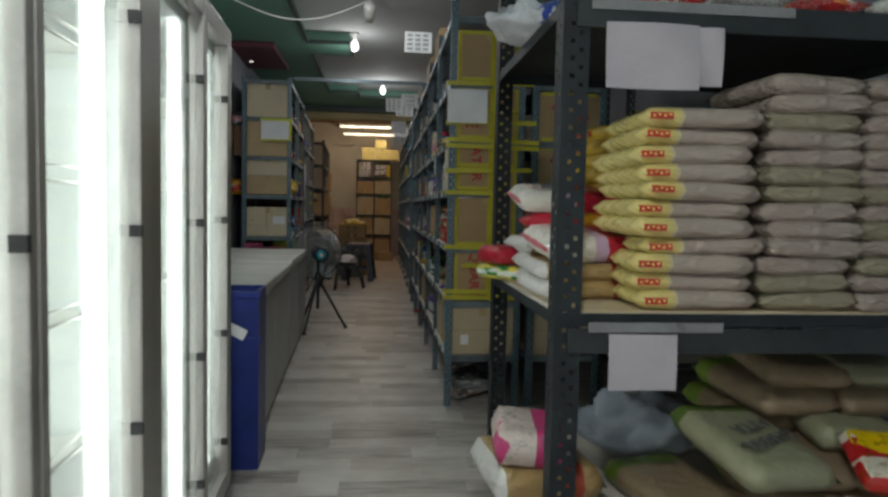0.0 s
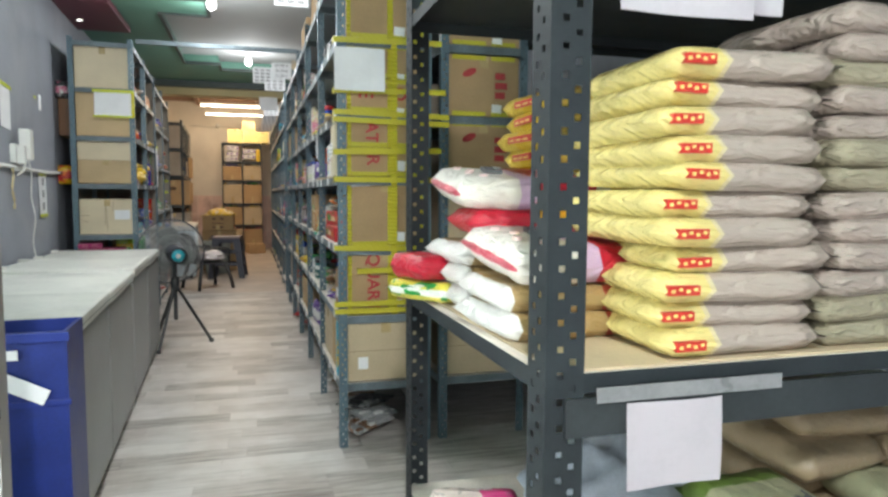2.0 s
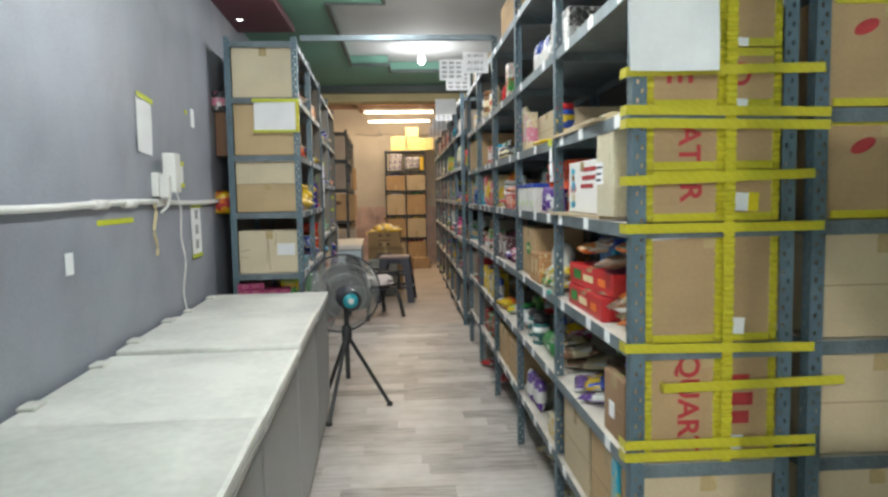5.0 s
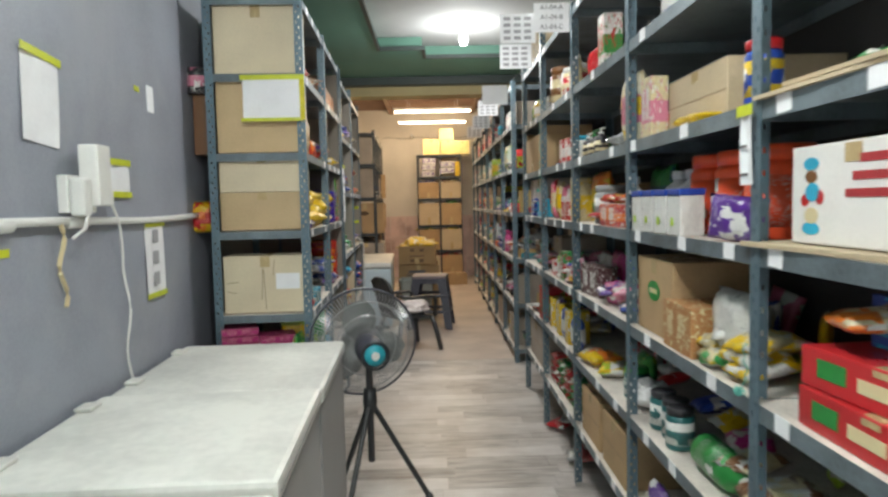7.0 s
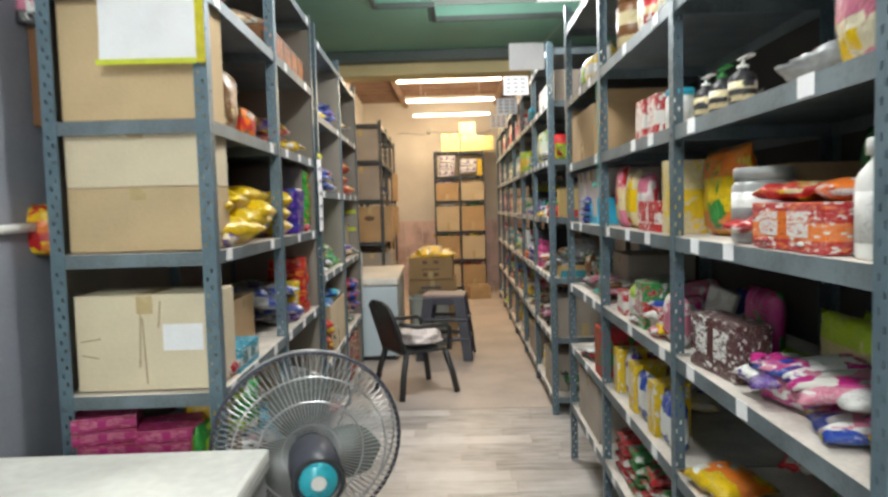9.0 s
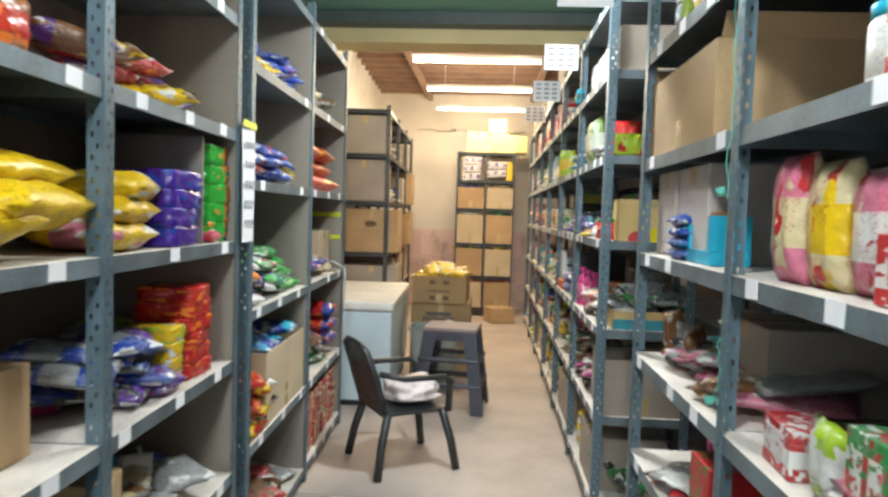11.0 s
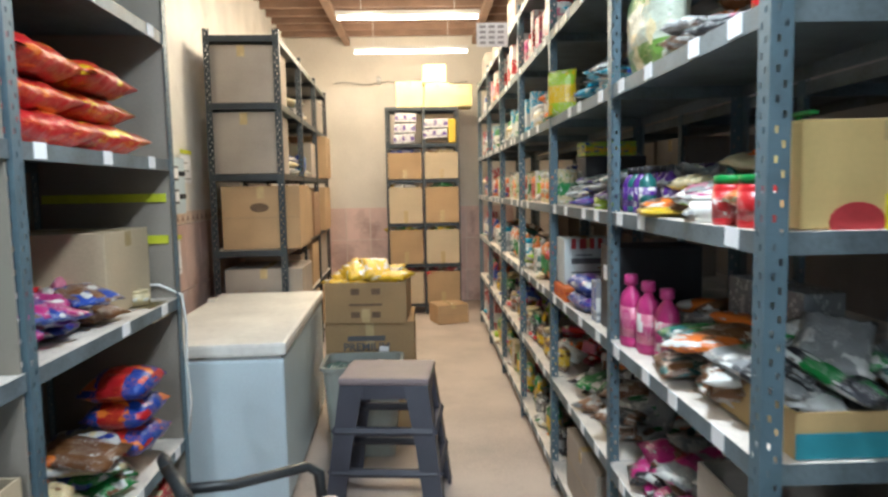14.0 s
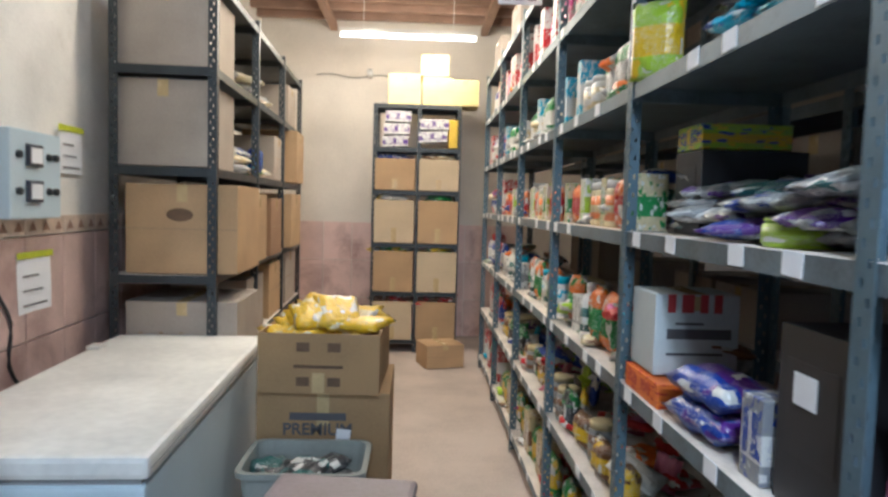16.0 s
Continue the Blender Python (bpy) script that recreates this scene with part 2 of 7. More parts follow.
def plank_material():
    m = bpy.data.materials.new("wood_look_floor_plank")
    m.use_nodes = True
    nt = m.node_tree
    bs = nt.nodes["Principled BSDF"]
    tc, info = nt.nodes.new("ShaderNodeTexCoord"), nt.nodes.new("ShaderNodeObjectInfo")
    mp = nt.nodes.new("ShaderNodeMapping")
    mp.inputs["Scale"].default_value = (1.6, 14, 1)
    nt.links.new(tc.outputs["Object"], mp.inputs["Vector"])
    nz = nt.nodes.new("ShaderNodeTexNoise")
    nz.noise_dimensions = "4D"
    nz.inputs["Scale"].default_value, nz.inputs["Detail"].default_value = 3, 7
    nt.links.new(mp.outputs[0], nz.inputs["Vector"])
    mu = nt.nodes.new("ShaderNodeMath")
    mu.operation = "MULTIPLY"
    nt.links.new(info.outputs["Random"], mu.inputs[0])
    mu.inputs[1].default_value = 30
    nt.links.new(mu.outputs[0], nz.inputs["W"])
    ad = nt.nodes.new("ShaderNodeMath")
    ad.operation = "MULTIPLY_ADD"
    nt.links.new(info.outputs["Random"], ad.inputs[0])
    ad.inputs[1].default_value = 0.56
    nt.links.new(nz.outputs["Fac"], ad.inputs[2])
    ramp = nt.nodes.new("ShaderNodeValToRGB")
    e = ramp.color_ramp.elements
    e[0].position, e[0].color = 0.36, (0.27, 0.245, 0.225, 1)
    e[1].position, e[1].color = 1.0, (0.7, 0.67, 0.645, 1)
    k = e.new(0.66)
    k.color = (0.55, 0.52, 0.495, 1)
    nt.links.new(ad.outputs[0], ramp.inputs["Fac"])
    geo, dirt, dr, dm = nt.nodes.new("ShaderNodeNewGeometry"), nt.nodes.new("ShaderNodeTexNoise"), nt.nodes.new("ShaderNodeValToRGB"), nt.nodes.new("ShaderNodeMix")
    dirt.inputs["Scale"].default_value, dirt.inputs["Detail"].default_value, dirt.inputs["Roughness"].default_value = 2.6, 8, 0.62
    nt.links.new(geo.outputs["Position"], dirt.inputs["Vector"])
    dr.color_ramp.elements[0].position, dr.color_ramp.elements[0].color = 0.36, (0.62, 0.55, 0.49, 1)
    dr.color_ramp.elements[1].position, dr.color_ramp.elements[1].color = 0.6, (1.0, 0.98, 0.96, 1)
    nt.links.new(dirt.outputs["Fac"], dr.inputs["Fac"])
    dm.data_type, dm.blend_type = "RGBA", "MULTIPLY"
    dm.inputs[0].default_value = 0.6
    nt.links.new(ramp.outputs["Color"], dm.inputs[6])
    nt.links.new(dr.outputs["Color"], dm.inputs[7])
    nt.links.new(dm.outputs[2], bs.inputs["Base Color"])
    bs.inputs["Roughness"].default_value = 0.42
    b = nt.nodes.new("ShaderNodeBump")
    b.inputs["Strength"].default_value, b.inputs["Distance"].default_value = 0.12, 0.005
    nt.links.new(nz.outputs["Fac"], b.inputs["Height"])
    nt.links.new(b.outputs["Normal"], bs.inputs["Normal"])
    return m


PLANK = plank_material()


def banded_film(name, stops, gloss=0.3, axis=0, wrinkle=0.6):
    """Bag film printed in bands along one axis: stops of (start, colour)."""
    m = bpy.data.materials.new(name)
    m.use_nodes = True
    nt = m.node_tree
    bs = nt.nodes["Principled BSDF"]
    tc, sep, ramp = nt.nodes.new("ShaderNodeTexCoord"), nt.nodes.new("ShaderNodeSeparateXYZ"), nt.nodes.new("ShaderNodeValToRGB")
    nt.links.new(tc.outputs["Generated"], sep.inputs[0])
    ramp.color_ramp.interpolation = "CONSTANT"
    el = ramp.color_ramp.elements
    while len(el) < len(stops):
        el.new(0.5)
    for e, (p, c) in zip(el, stops):
        e.position, e.color = p, (*c, 1)
    nt.links.new(sep.outputs[axis], ramp.inputs["Fac"])
    dirt, dm = nt.nodes.new("ShaderNodeTexNoise"), nt.nodes.new("ShaderNodeMix")
    dirt.inputs["Scale"].default_value, dirt.inputs["Detail"].default_value = 12, 5
    nt.links.new(tc.outputs["Object"], dirt.inputs["Vector"])
    dm.data_type, dm.blend_type = "RGBA", "MULTIPLY"
    dm.inputs[0].default_value = 0.25
    nt.links.new(ramp.outputs["Color"], dm.inputs[6])
    nt.links.new(dirt.outputs["Fac"], dm.inputs[7])
    nt.links.new(dm.outputs[2], bs.inputs["Base Color"])
    wr, mp, b = nt.nodes.new("ShaderNodeTexNoise"), nt.nodes.new("ShaderNodeMapping"), nt.nodes.new("ShaderNodeBump")
    mp.inputs["Scale"].default_value = (12, 20, 34)
    mp.inputs["Rotation"].default_value = (0.3, 0.2, 0.5)
    nt.links.new(tc.outputs["Object"], mp.inputs["Vector"])
    wr.inputs["Scale"].default_value, wr.inputs["Detail"].default_value, wr.inputs["Distortion"].default_value = 1.0, 3, 0.8
    nt.links.new(mp.outputs[0], wr.inputs["Vector"])
    b.inputs["Strength"].default_value, b.inputs["Distance"].default_value = wrinkle, 0.042
    nt.links.new(wr.outputs["Fac"], b.inputs["Height"])
    nt.links.new(b.outputs["Normal"], bs.inputs["Normal"])
    bs.inputs["Roughness"].default_value = gloss
    return m


def heap_material(name, colours):
    """Mixed packets joined in one heap: each island takes one of the colours."""
    m = bpy.data.materials.new(name)
    m.use_nodes = True
    nt = m.node_tree
    bs = nt.nodes["Principled BSDF"]
    geo, ramp, tc = nt.nodes.new("ShaderNodeNewGeometry"), nt.nodes.new("ShaderNodeValToRGB"), nt.nodes.new("ShaderNodeTexCoord")
    ramp.color_ramp.interpolation = "CONSTANT"
    el = ramp.color_ramp.elements
    while len(el) < len(colours):
        el.new(0.5)
    for i, c in enumerate(colours):
        el[i].position, el[i].color = i / len(colours), (*c, 1)
    nt.links.new(geo.outputs["Random Per Island"], ramp.inputs["Fac"])
    vo, cs = nt.nodes.new("ShaderNodeTexVoronoi"), nt.nodes.new("ShaderNodeSeparateColor")
    vo.distance = "CHEBYCHEV"
    vo.inputs["Scale"].default_value = 26
    nt.links.new(tc.outputs["Object"], vo.inputs["Vector"])
    nt.links.new(vo.outputs["Color"], cs.inputs[0])
    gt = nt.nodes.new("ShaderNodeMath")
    gt.operation = "GREATER_THAN"
    gt.inputs[1].default_value = 0.72
    nt.links.new(cs.outputs[0], gt.inputs[0])
    mx = nt.nodes.new("ShaderNodeMix")
    mx.data_type = "RGBA"
    nt.links.new(gt.outputs[0], mx.inputs[0])
    nt.links.new(ramp.outputs["Color"], mx.inputs[6])
    mx.inputs[7].default_value = (0.62, 0.6, 0.55, 1)
    nt.links.new(mx.outputs[2], bs.inputs["Base Color"])
    bs.inputs["Roughness"].default_value = 0.35
    wr, b = nt.nodes.new("ShaderNodeTexNoise"), nt.nodes.new("ShaderNodeBump")
    wr.inputs["Scale"].default_value = 35
    nt.links.new(tc.outputs["Object"], wr.inputs["Vector"])
    b.inputs["Strength"].default_value, b.inputs["Distance"].default_value = 0.4, 0.015
    nt.links.new(wr.outputs["Fac"], b.inputs["Height"])
    nt.links.new(b.outputs["Normal"], bs.inputs["Normal"])
    return m


def ribbed_tape():
    m = bpy.data.materials.new("ribbed_yellow_tape")
    m.use_nodes = True
    nt = m.node_tree
    bs = nt.nodes["Principled BSDF"]
    tc, w = nt.nodes.new("ShaderNodeTexCoord"), nt.nodes.new("ShaderNodeTexWave")
    w.bands_direction = "DIAGONAL"
    w.inputs["Scale"].default_value, w.inputs["Distortion"].default_value, w.inputs["Detail"].default_value = 22, 3, 2
    nt.links.new(tc.outputs["Object"], w.inputs["Vector"])
    r = nt.nodes.new("ShaderNodeValToRGB")
    r.color_ramp.elements[0].color, r.color_ramp.elements[1].color = (0.52, 0.465, 0.03, 1), (0.55, 0.5, 0.04, 1)
    nt.links.new(w.outputs["Fac"], r.inputs["Fac"])
    nt.links.new(r.outputs["Color"], bs.inputs["Base Color"])
    b = nt.nodes.new("ShaderNodeBump")
    b.inputs["Strength"].default_value, b.inputs["Distance"].default_value = 0.12, 0.004
    nt.links.new(w.outputs["Fac"], b.inputs["Height"])
    nt.links.new(b.outputs["Normal"], bs.inputs["Normal"])
    bs.inputs["Roughness"].default_value = 0.3
    return m


RIBTAPE = ribbed_tape()

# ---- tools ----
LEFT = pose(0, 0, 0, 0, 0, 2.3)  # the left wall and its furniture stand turned by this


def box(bm, x0, x1, y0, y1, z0, z1, bevel=0.0):
    r = bmesh.ops.create_cube(bm, size=1, matrix=Matrix.Translation(((x0 + x1) / 2, (y0 + y1) / 2, (z0 + z1) / 2)) @ Matrix.Diagonal((x1 - x0, y1 - y0, z1 - z0, 1)))
    if bevel:
        ed = list({e for v in r["verts"] for e in v.link_edges})
        bmesh.ops.bevel(bm, geom=ed, offset=bevel, segments=2, affect="EDGES", profile=0.6)
    return bm


def boxm(*boxes, bevel=0.0):
    bm = bmesh.new()
    for b in boxes:
        box(bm, *b, bevel=bevel)
    return bm


def lathe(profile, n=20):
    bm = bmesh.new()
    rings = []
    for r, z in profile:
        rings.append([bm.verts.new((r * math.cos(2 * math.pi * i / n), r * math.sin(2 * math.pi * i / n), z)) for i in range(n)])
    for a, b in zip(rings, rings[1:]):
        for i in range(n):
            bm.faces.new((a[i], a[(i + 1) % n], b[(i + 1) % n], b[i]))
    bm.faces.new(rings[0][::-1])
    bm.faces.new(rings[-1])
    return bm


def tube(points, r, n=8, closed=False):
    bm = bmesh.new()
    pts = [Vector(p) for p in points]
    rings = []
    for i, p in enumerate(pts):
        a = pts[i - 1] if (i or closed) else p
        b = pts[(i + 1) % len(pts)] if (i < len(pts) - 1 or closed) else p
        q = (b - a).to_track_quat("Z", "Y")
        rings.append([bm.verts.new(p + q @ Vector((r * math.cos(2 * math.pi * k / n), r * math.sin(2 * math.pi * k / n), 0))) for k in range(n)])
    pairs = list(zip(rings, rings[1:])) + ([(rings[-1], rings[0])] if closed else [])
    for a, b in pairs:
        for k in range(n):
            bm.faces.new((a[k], a[(k + 1) % n], b[(k + 1) % n], b[k]))
    if not closed:
        bm.faces.new(rings[0][::-1])
        bm.faces.new(rings[-1])
    return bm


def mesh_of(name, bm, material, smooth=False):
    me = bpy.data.meshes.new(name)
    bmesh.ops.recalc_face_normals(bm, faces=bm.faces)
    if smooth:
        for f in bm.faces:
            f.smooth = True
    bm.to_mesh(me)
    bm.free()
    me.materials.append(material)
    return me


def part(name, bm, material, parent, label="", at=None, smooth=False):
    """One bmesh (or ready mesh) as one mesh object under a thing or a part."""
    me = bm if isinstance(bm, bpy.types.Mesh) else mesh_of(name, bm, material, smooth)
    ob = new(name, me)
    ob.parent = parent
    if at is not None:
        ob.matrix_basis = at
    return tagged(ob, label)


def thing(name, m, label, category, group="", kind=""):
    ob = new(name)
    ob.empty_display_size = 0.05
    ob.matrix_world = m
    return tagged(ob, label, category, group, kind)


def solid(name, bm, material, label, category, m=None, group="", kind="", smooth=False):
    me = bm if isinstance(bm, bpy.types.Mesh) else mesh_of(name, bm, material, smooth)
    ob = new(name, me)
    if m is not None:
        ob.matrix_world = m
    return tagged(ob, label, category, group, kind)


CACHE = {}


def cached(key, make):
    if key not in CACHE:
        CACHE[key] = make()
    return CACHE[key]


def text_mesh(body, size, material, depth=0.0006):
    """Lettering in the built-in font, as a mesh, centred, facing -y."""
    def make():
        cu = bpy.data.curves.new("lettering", "FONT")
        cu.body, cu.size, cu.extrude, cu.align_x, cu.align_y = body, size, depth, "CENTER", "CENTER"
        cu.offset = size * 0.022
        ob = bpy.data.objects.new("lettering", cu)
        me = bpy.data.meshes.new_from_object(ob)
        bpy.data.objects.remove(ob)
        me.transform(pose(0, 0, 0, 90, 0, 0))
        me.materials.clear()
        me.materials.append(material)
        return me
    return cached(("text", body, size, material.name), make)

# ---- structure ----
def struct(name, bm, material, label, category="", m=None):
    return solid(name, bm, material, label, category or name.split("_")[0], m, kind="structure")


struct("ground", boxm((-3, 4, -4, 8.95, -0.12, -0.006)), CONCRETE, "grey cement bed beneath the shop floor planks", "floor")
struct("floor_back", boxm((-3, 4, 8.954, 17, -0.12, -0.004)), CONCRETE, "dusty pinkish concrete floor of the back store room", "floor")
struct("wall_west_front", boxm((-0.97, -0.77, -3.2, 10.3, -0.1, 3.4)), WALLGREY, "grey painted plaster wall with scuffs", "wall", LEFT)
struct("wall_west_back", boxm((-0.97, -0.68, 10.304, 17, -0.1, 3.5)), WALLWHITE, "off-white painted plaster wall of the store room", "wall", LEFT)
struct("wall_north", boxm((-2.2, 3.6, 16.05, 16.25, -0.1, 3.5)), WALLCREAM, "cream painted end wall above stacked cartons", "wall")
struct("wall_east", boxm((3.0, 3.2, -3.2, 16.04, -0.1, 3.5)), WALLGREY, "grey painted wall behind the storage racks", "wall")
# Unseen closing wall; its opening is added round the front fill lamp.
struct("wall_south", boxm((-1.6, 0.0, -3.2, -3.0, -0.1, 3.5), (1.8, 2.99, -3.2, -3.0, -0.1, 3.5), (0.0, 1.8, -3.2, -3.0, 2.3, 3.5)), WALLGREY, "plain grey wall out of view with an added opening", "wall")
# ceiling of the shop: white board with a lower green border, stepped on its left side
struct("ceiling", boxm((-2.2, 3.2, -3.2, 10.5, 2.96, 3.06)), CEILWHITE, "white ceiling board with dull paint", "ceiling")
bm = boxm((-2.2, -0.28, -3.2, 10.48, 2.85, 2.957), (-0.28, 0.14, 6.15, 6.63, 2.85, 2.957), (-0.28, 0.13, 9.05, 10.48, 2.85, 2.957),
          (0.13, 3.0, 9.42, 10.48, 2.85, 2.957), (-0.28, 3.0, -3.2, 3.6, 2.85, 2.957))
struct("ceiling_border", bm, CEILGREEN, "green painted stepped ceiling border", "ceiling")
bm = boxm((-0.28, -0.25, 3.6, 6.15, 2.835, 2.87), (-0.28, -0.25, 6.63, 9.05, 2.835, 2.87), (-0.25, 0.17, 6.12, 6.15, 2.835, 2.87), (-0.25, 0.17, 6.63, 6.66, 2.835, 2.87),
          (0.14, 0.17, 6.15, 6.63, 2.835, 2.87), (-0.25, 0.16, 9.02, 9.05, 2.835, 2.87), (0.13, 0.16, 9.05, 9.42, 2.835, 2.87), (0.16, 2.9, 9.39, 9.42, 2.835, 2.87))
struct("trim_ceiling", bm, DARKTRIM, "dark moulding along the edge of the ceiling border", "trim")
struct("trim_beam", boxm((-1.7, 3.0, 10.36, 10.5, 2.76, 2.846)), DARKTRIM, "dark painted lip above the beam", "trim")
struct("beam", boxm((-1.9, 3.0, 10.5, 10.78, 2.66, 3.46), bevel=0.006), BEAMTAN, "yellowish painted concrete beam across the store", "beam")
bm = boxm((-1.16, -0.6, 6.2, 7.3, 2.79, 2.846), bevel=0.01)
struct("ceiling_panel", bm, MAROON, "maroon painted lowered ceiling square with a spotlight", "ceiling")
struct("ceiling_back", boxm((-2.2, 3.2, 10.78, 16.2, 3.32, 3.42)), BROWNCEIL, "brown rusty sheet ceiling", "ceiling")
bm = boxm(*[(-2.0, 3.0, y, y + 0.05, 3.24, 3.316) for y in [11.0 + 0.32 * i for i in range(16)]], *[(x, x + 0.07, 10.8, 16, 3.17, 3.238) for x in (-0.6, 0.95, 2.2)])
struct("trim_joists", bm, BROWNCEIL, "brown ceiling joists", "joist")
# tiled wainscot of the back wall, with a patterned border
def tile_wainscot():
    wall = thing("wainscot", LEFT, "pink stained wall tiles with a patterned border", "wall tiles", kind="structure")
    me = mesh_of("wall_tile", boxm((-0.006, 0.006, -0.147, 0.147, -0.197, 0.197), bevel=0.002), PINKTILE)
    for i in range(19):
        for k in range(3):
            part("wall_tile", me, PINKTILE, wall, at=pose(-0.672, 10.46 + 0.3 * i, 0.24 + 0.4 * k))
    bt = mat("cream_border_tile", (0.62, 0.5, 0.4), 0.4, 0, 0.2, 14, 0.05)
    dm = mat("brown_border_print", (0.3, 0.17, 0.12), 0.4, 0, 0.2, 14, 0)
    me = mesh_of("border_tile", boxm((-0.007, 0.007, -0.147, 0.147, -0.036, 0.036), bevel=0.002), bt)
    def tri():
        b = bmesh.new()
        for s in (-0.1, 0, 0.1):
            b.faces.new([b.verts.new((0.0085, s - 0.03, -0.02)), b.verts.new((0.0085, s + 0.03, -0.02)), b.verts.new((0.0085, s, 0.02))])
        return mesh_of("triangle_print", b, dm)
    tm = tri()
    for i in range(19):
        o = part("border_tile", me, bt, wall, at=pose(-0.671, 10.46 + 0.3 * i, 1.28))
        part("triangle_print", tm, dm, o)
    me = mesh_of("wall_tile", boxm((-0.147, 0.147, -0.006, 0.006, -0.197, 0.197), bevel=0.002), PINKTILE)
    back = thing("wainscot", pose(0, 0, 0), "pink stained wall tiles on the end wall", "wall tiles", kind="structure")
    for i in range(9):
        for k in range(3):
            part("wall_tile", me, PINKTILE, back, at=pose(-1.1 + 0.3 * i, 16.042, 0.2 + 0.4 * k))


tile_wainscot()


# ---- racks ----
def post_mesh(h, material, w=0.04, pitch=0.025):
    """Slotted steel angle: two perforated flanges, with real holes."""
    def make():
        bm = bmesh.new()
        n = int(h / pitch)
        cols = [0, 0.30 * w, 0.46 * w, 0.62 * w, 0.78 * w, w]
        for fl in (0, 1):
            grid = []
            zs = []
            for i in range(n):
                zs += [i * pitch, i * pitch + pitch * 0.5]
            zs.append(n * pitch)
            for z in zs:
                grid.append([bm.verts.new((c, 0, z) if fl == 0 else (0, c, z)) for c in cols])
            for i in range(len(zs) - 1):
                for j in range(5):
                    hole = (i % 4 == 1 and j == 1) or (i % 4 == 3 and j == 3)
                    if not hole:
                        bm.faces.new((grid[i][j], grid[i][j + 1], grid[i + 1][j + 1], grid[i + 1][j]))
        bmesh.ops.remove_doubles(bm, verts=bm.verts, dist=0.0002)
        bmesh.ops.recalc_face_normals(bm, faces=bm.faces)
        bmesh.ops.solidify(bm, geom=list(bm.faces), thickness=0.002)
        return mesh_of("post", bm, material)
    return cached(("post", h, w, material.name), make)


def shelf_mesh(w, d, material, lip=0.04):
    """A folded steel tray seen from above: x along the front (w), y depth, top at z = 0."""
    def make():
        bm = bmesh.new()
        v = [bm.verts.new((x, y, z)) for z in (0, -lip) for x, y in ((0, 0), (w, 0), (w, d), (0, d))]
        bm.faces.new(v[:4])
        for i in range(4):
            bm.faces.new((v[i], v[(i + 1) % 4], v[4 + (i + 1) % 4], v[4 + i]))
        bmesh.ops.recalc_face_normals(bm, faces=bm.faces)
        bmesh.ops.solidify(bm, geom=list(bm.faces), thickness=0.003)
        me = mesh_of("shelf", bm, material)
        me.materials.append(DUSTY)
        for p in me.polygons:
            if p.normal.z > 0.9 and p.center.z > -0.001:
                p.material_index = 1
        return me
    return cached(("shelf", round(w, 3), round(d, 3), material.name), make)


def rack(posts, depth, levels, height, m, label, steel=STEEL, shelfmat=SHELF, tags=3, group="", skip=(), tagmat=PAPER, flange=0.04):
    """A run of slotted-angle shelving. posts: places along local x; front at y = 0; depth along +y."""
    r = thing("storage_rack", m, label, "storage rack", group)
    pm = post_mesh(height, steel, flange)
    for i, x in enumerate(posts):
        last = i == len(posts) - 1
        for y, turn in ((0, 0 if not last else 90), (depth, -90 if not last else 180)):
            part("post", pm, steel, r, at=pose(x, y, 0, 0, 0, turn))
    tag = cached("tag", lambda: mesh_of("price_tag", boxm((-0.028, 0.028, -0.0015, 0, -0.036, 0.002)), tagmat))
    rng = random.Random(int(1000 * height + 17 * len(posts) + 100 * depth))
    for i in range(len(posts) - 1):
        w = posts[i + 1] - posts[i] - 0.006
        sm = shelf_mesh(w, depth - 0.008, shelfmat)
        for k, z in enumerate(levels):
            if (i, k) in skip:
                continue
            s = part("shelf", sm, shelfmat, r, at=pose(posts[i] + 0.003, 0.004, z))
            for j in range(tags):
                if rng.random() < 0.8:
                    part("price_tag", tag, tagmat, s, at=pose(w * (j + 0.5 + rng.uniform(-0.25, 0.25)) / tags, -0.0005, 0.0, 0, rng.uniform(-3, 3), 0))
    return r


LA = [0.32, 0.657, 0.995, 1.335, 1.645, 1.995, 2.38]
LB = [0.12, 0.53, 0.935, 1.345, 1.735, 2.12, 2.46]
LL = [0.1, 0.5, 0.905, 1.325, 1.712, 2.1, 2.47]
PA = [3.33, 4.28, 5.23, 6.17, 7.12, 7.97]
PB = [8.75 + 0.985 * i for i in range(7)]
PL1, PL2, PL3 = [6.2, 7.08, 7.98], [8.1, 9.09, 10.12], [12.0, 12.95, 13.9, 14.85]
XA, XB = 0.89, 0.9


def run_right(x, ps, depth, levels, h, label, **kw):
    return rack([ps[-1] - p for p in reversed(ps)], depth, levels, h, pose(x, ps[-1], 0, 0, 0, -90), label, **kw)


def run_left(u, ps, depth, levels, h, label, **kw):
    return rack([p - ps[0] for p in ps], depth, levels, h, LEFT @ pose(u, ps[0], 0, 0, 0, 90), label, **kw)


RACK_A = run_right(XA, PA, 0.46, LA, 2.5, "grey slotted-angle steel rack half full of groceries", group="aisle racks")
run_right(1.4, PA, 0.46, LA, 2.5, "grey slotted-angle steel rack standing back to back with another", group="aisle racks", tags=0)
run_right(XB, PB, 0.43, LB, 2.5, "grey slotted-angle steel rack crowded with packets and bottles", group="aisle racks", tags=4)
run_right(1.5, PB, 0.43, LB, 2.5, "grey slotted-angle steel rack in the dark behind the aisle", group="aisle racks", tags=0)
RACK_L1 = run_left(-0.175, PL1, 0.48, LL, 2.5, "grey slotted-angle steel rack with cartons closing its end", group="aisle racks")
LM = [0.08, 0.52, 1.05, 1.55, 1.99, 2.42]
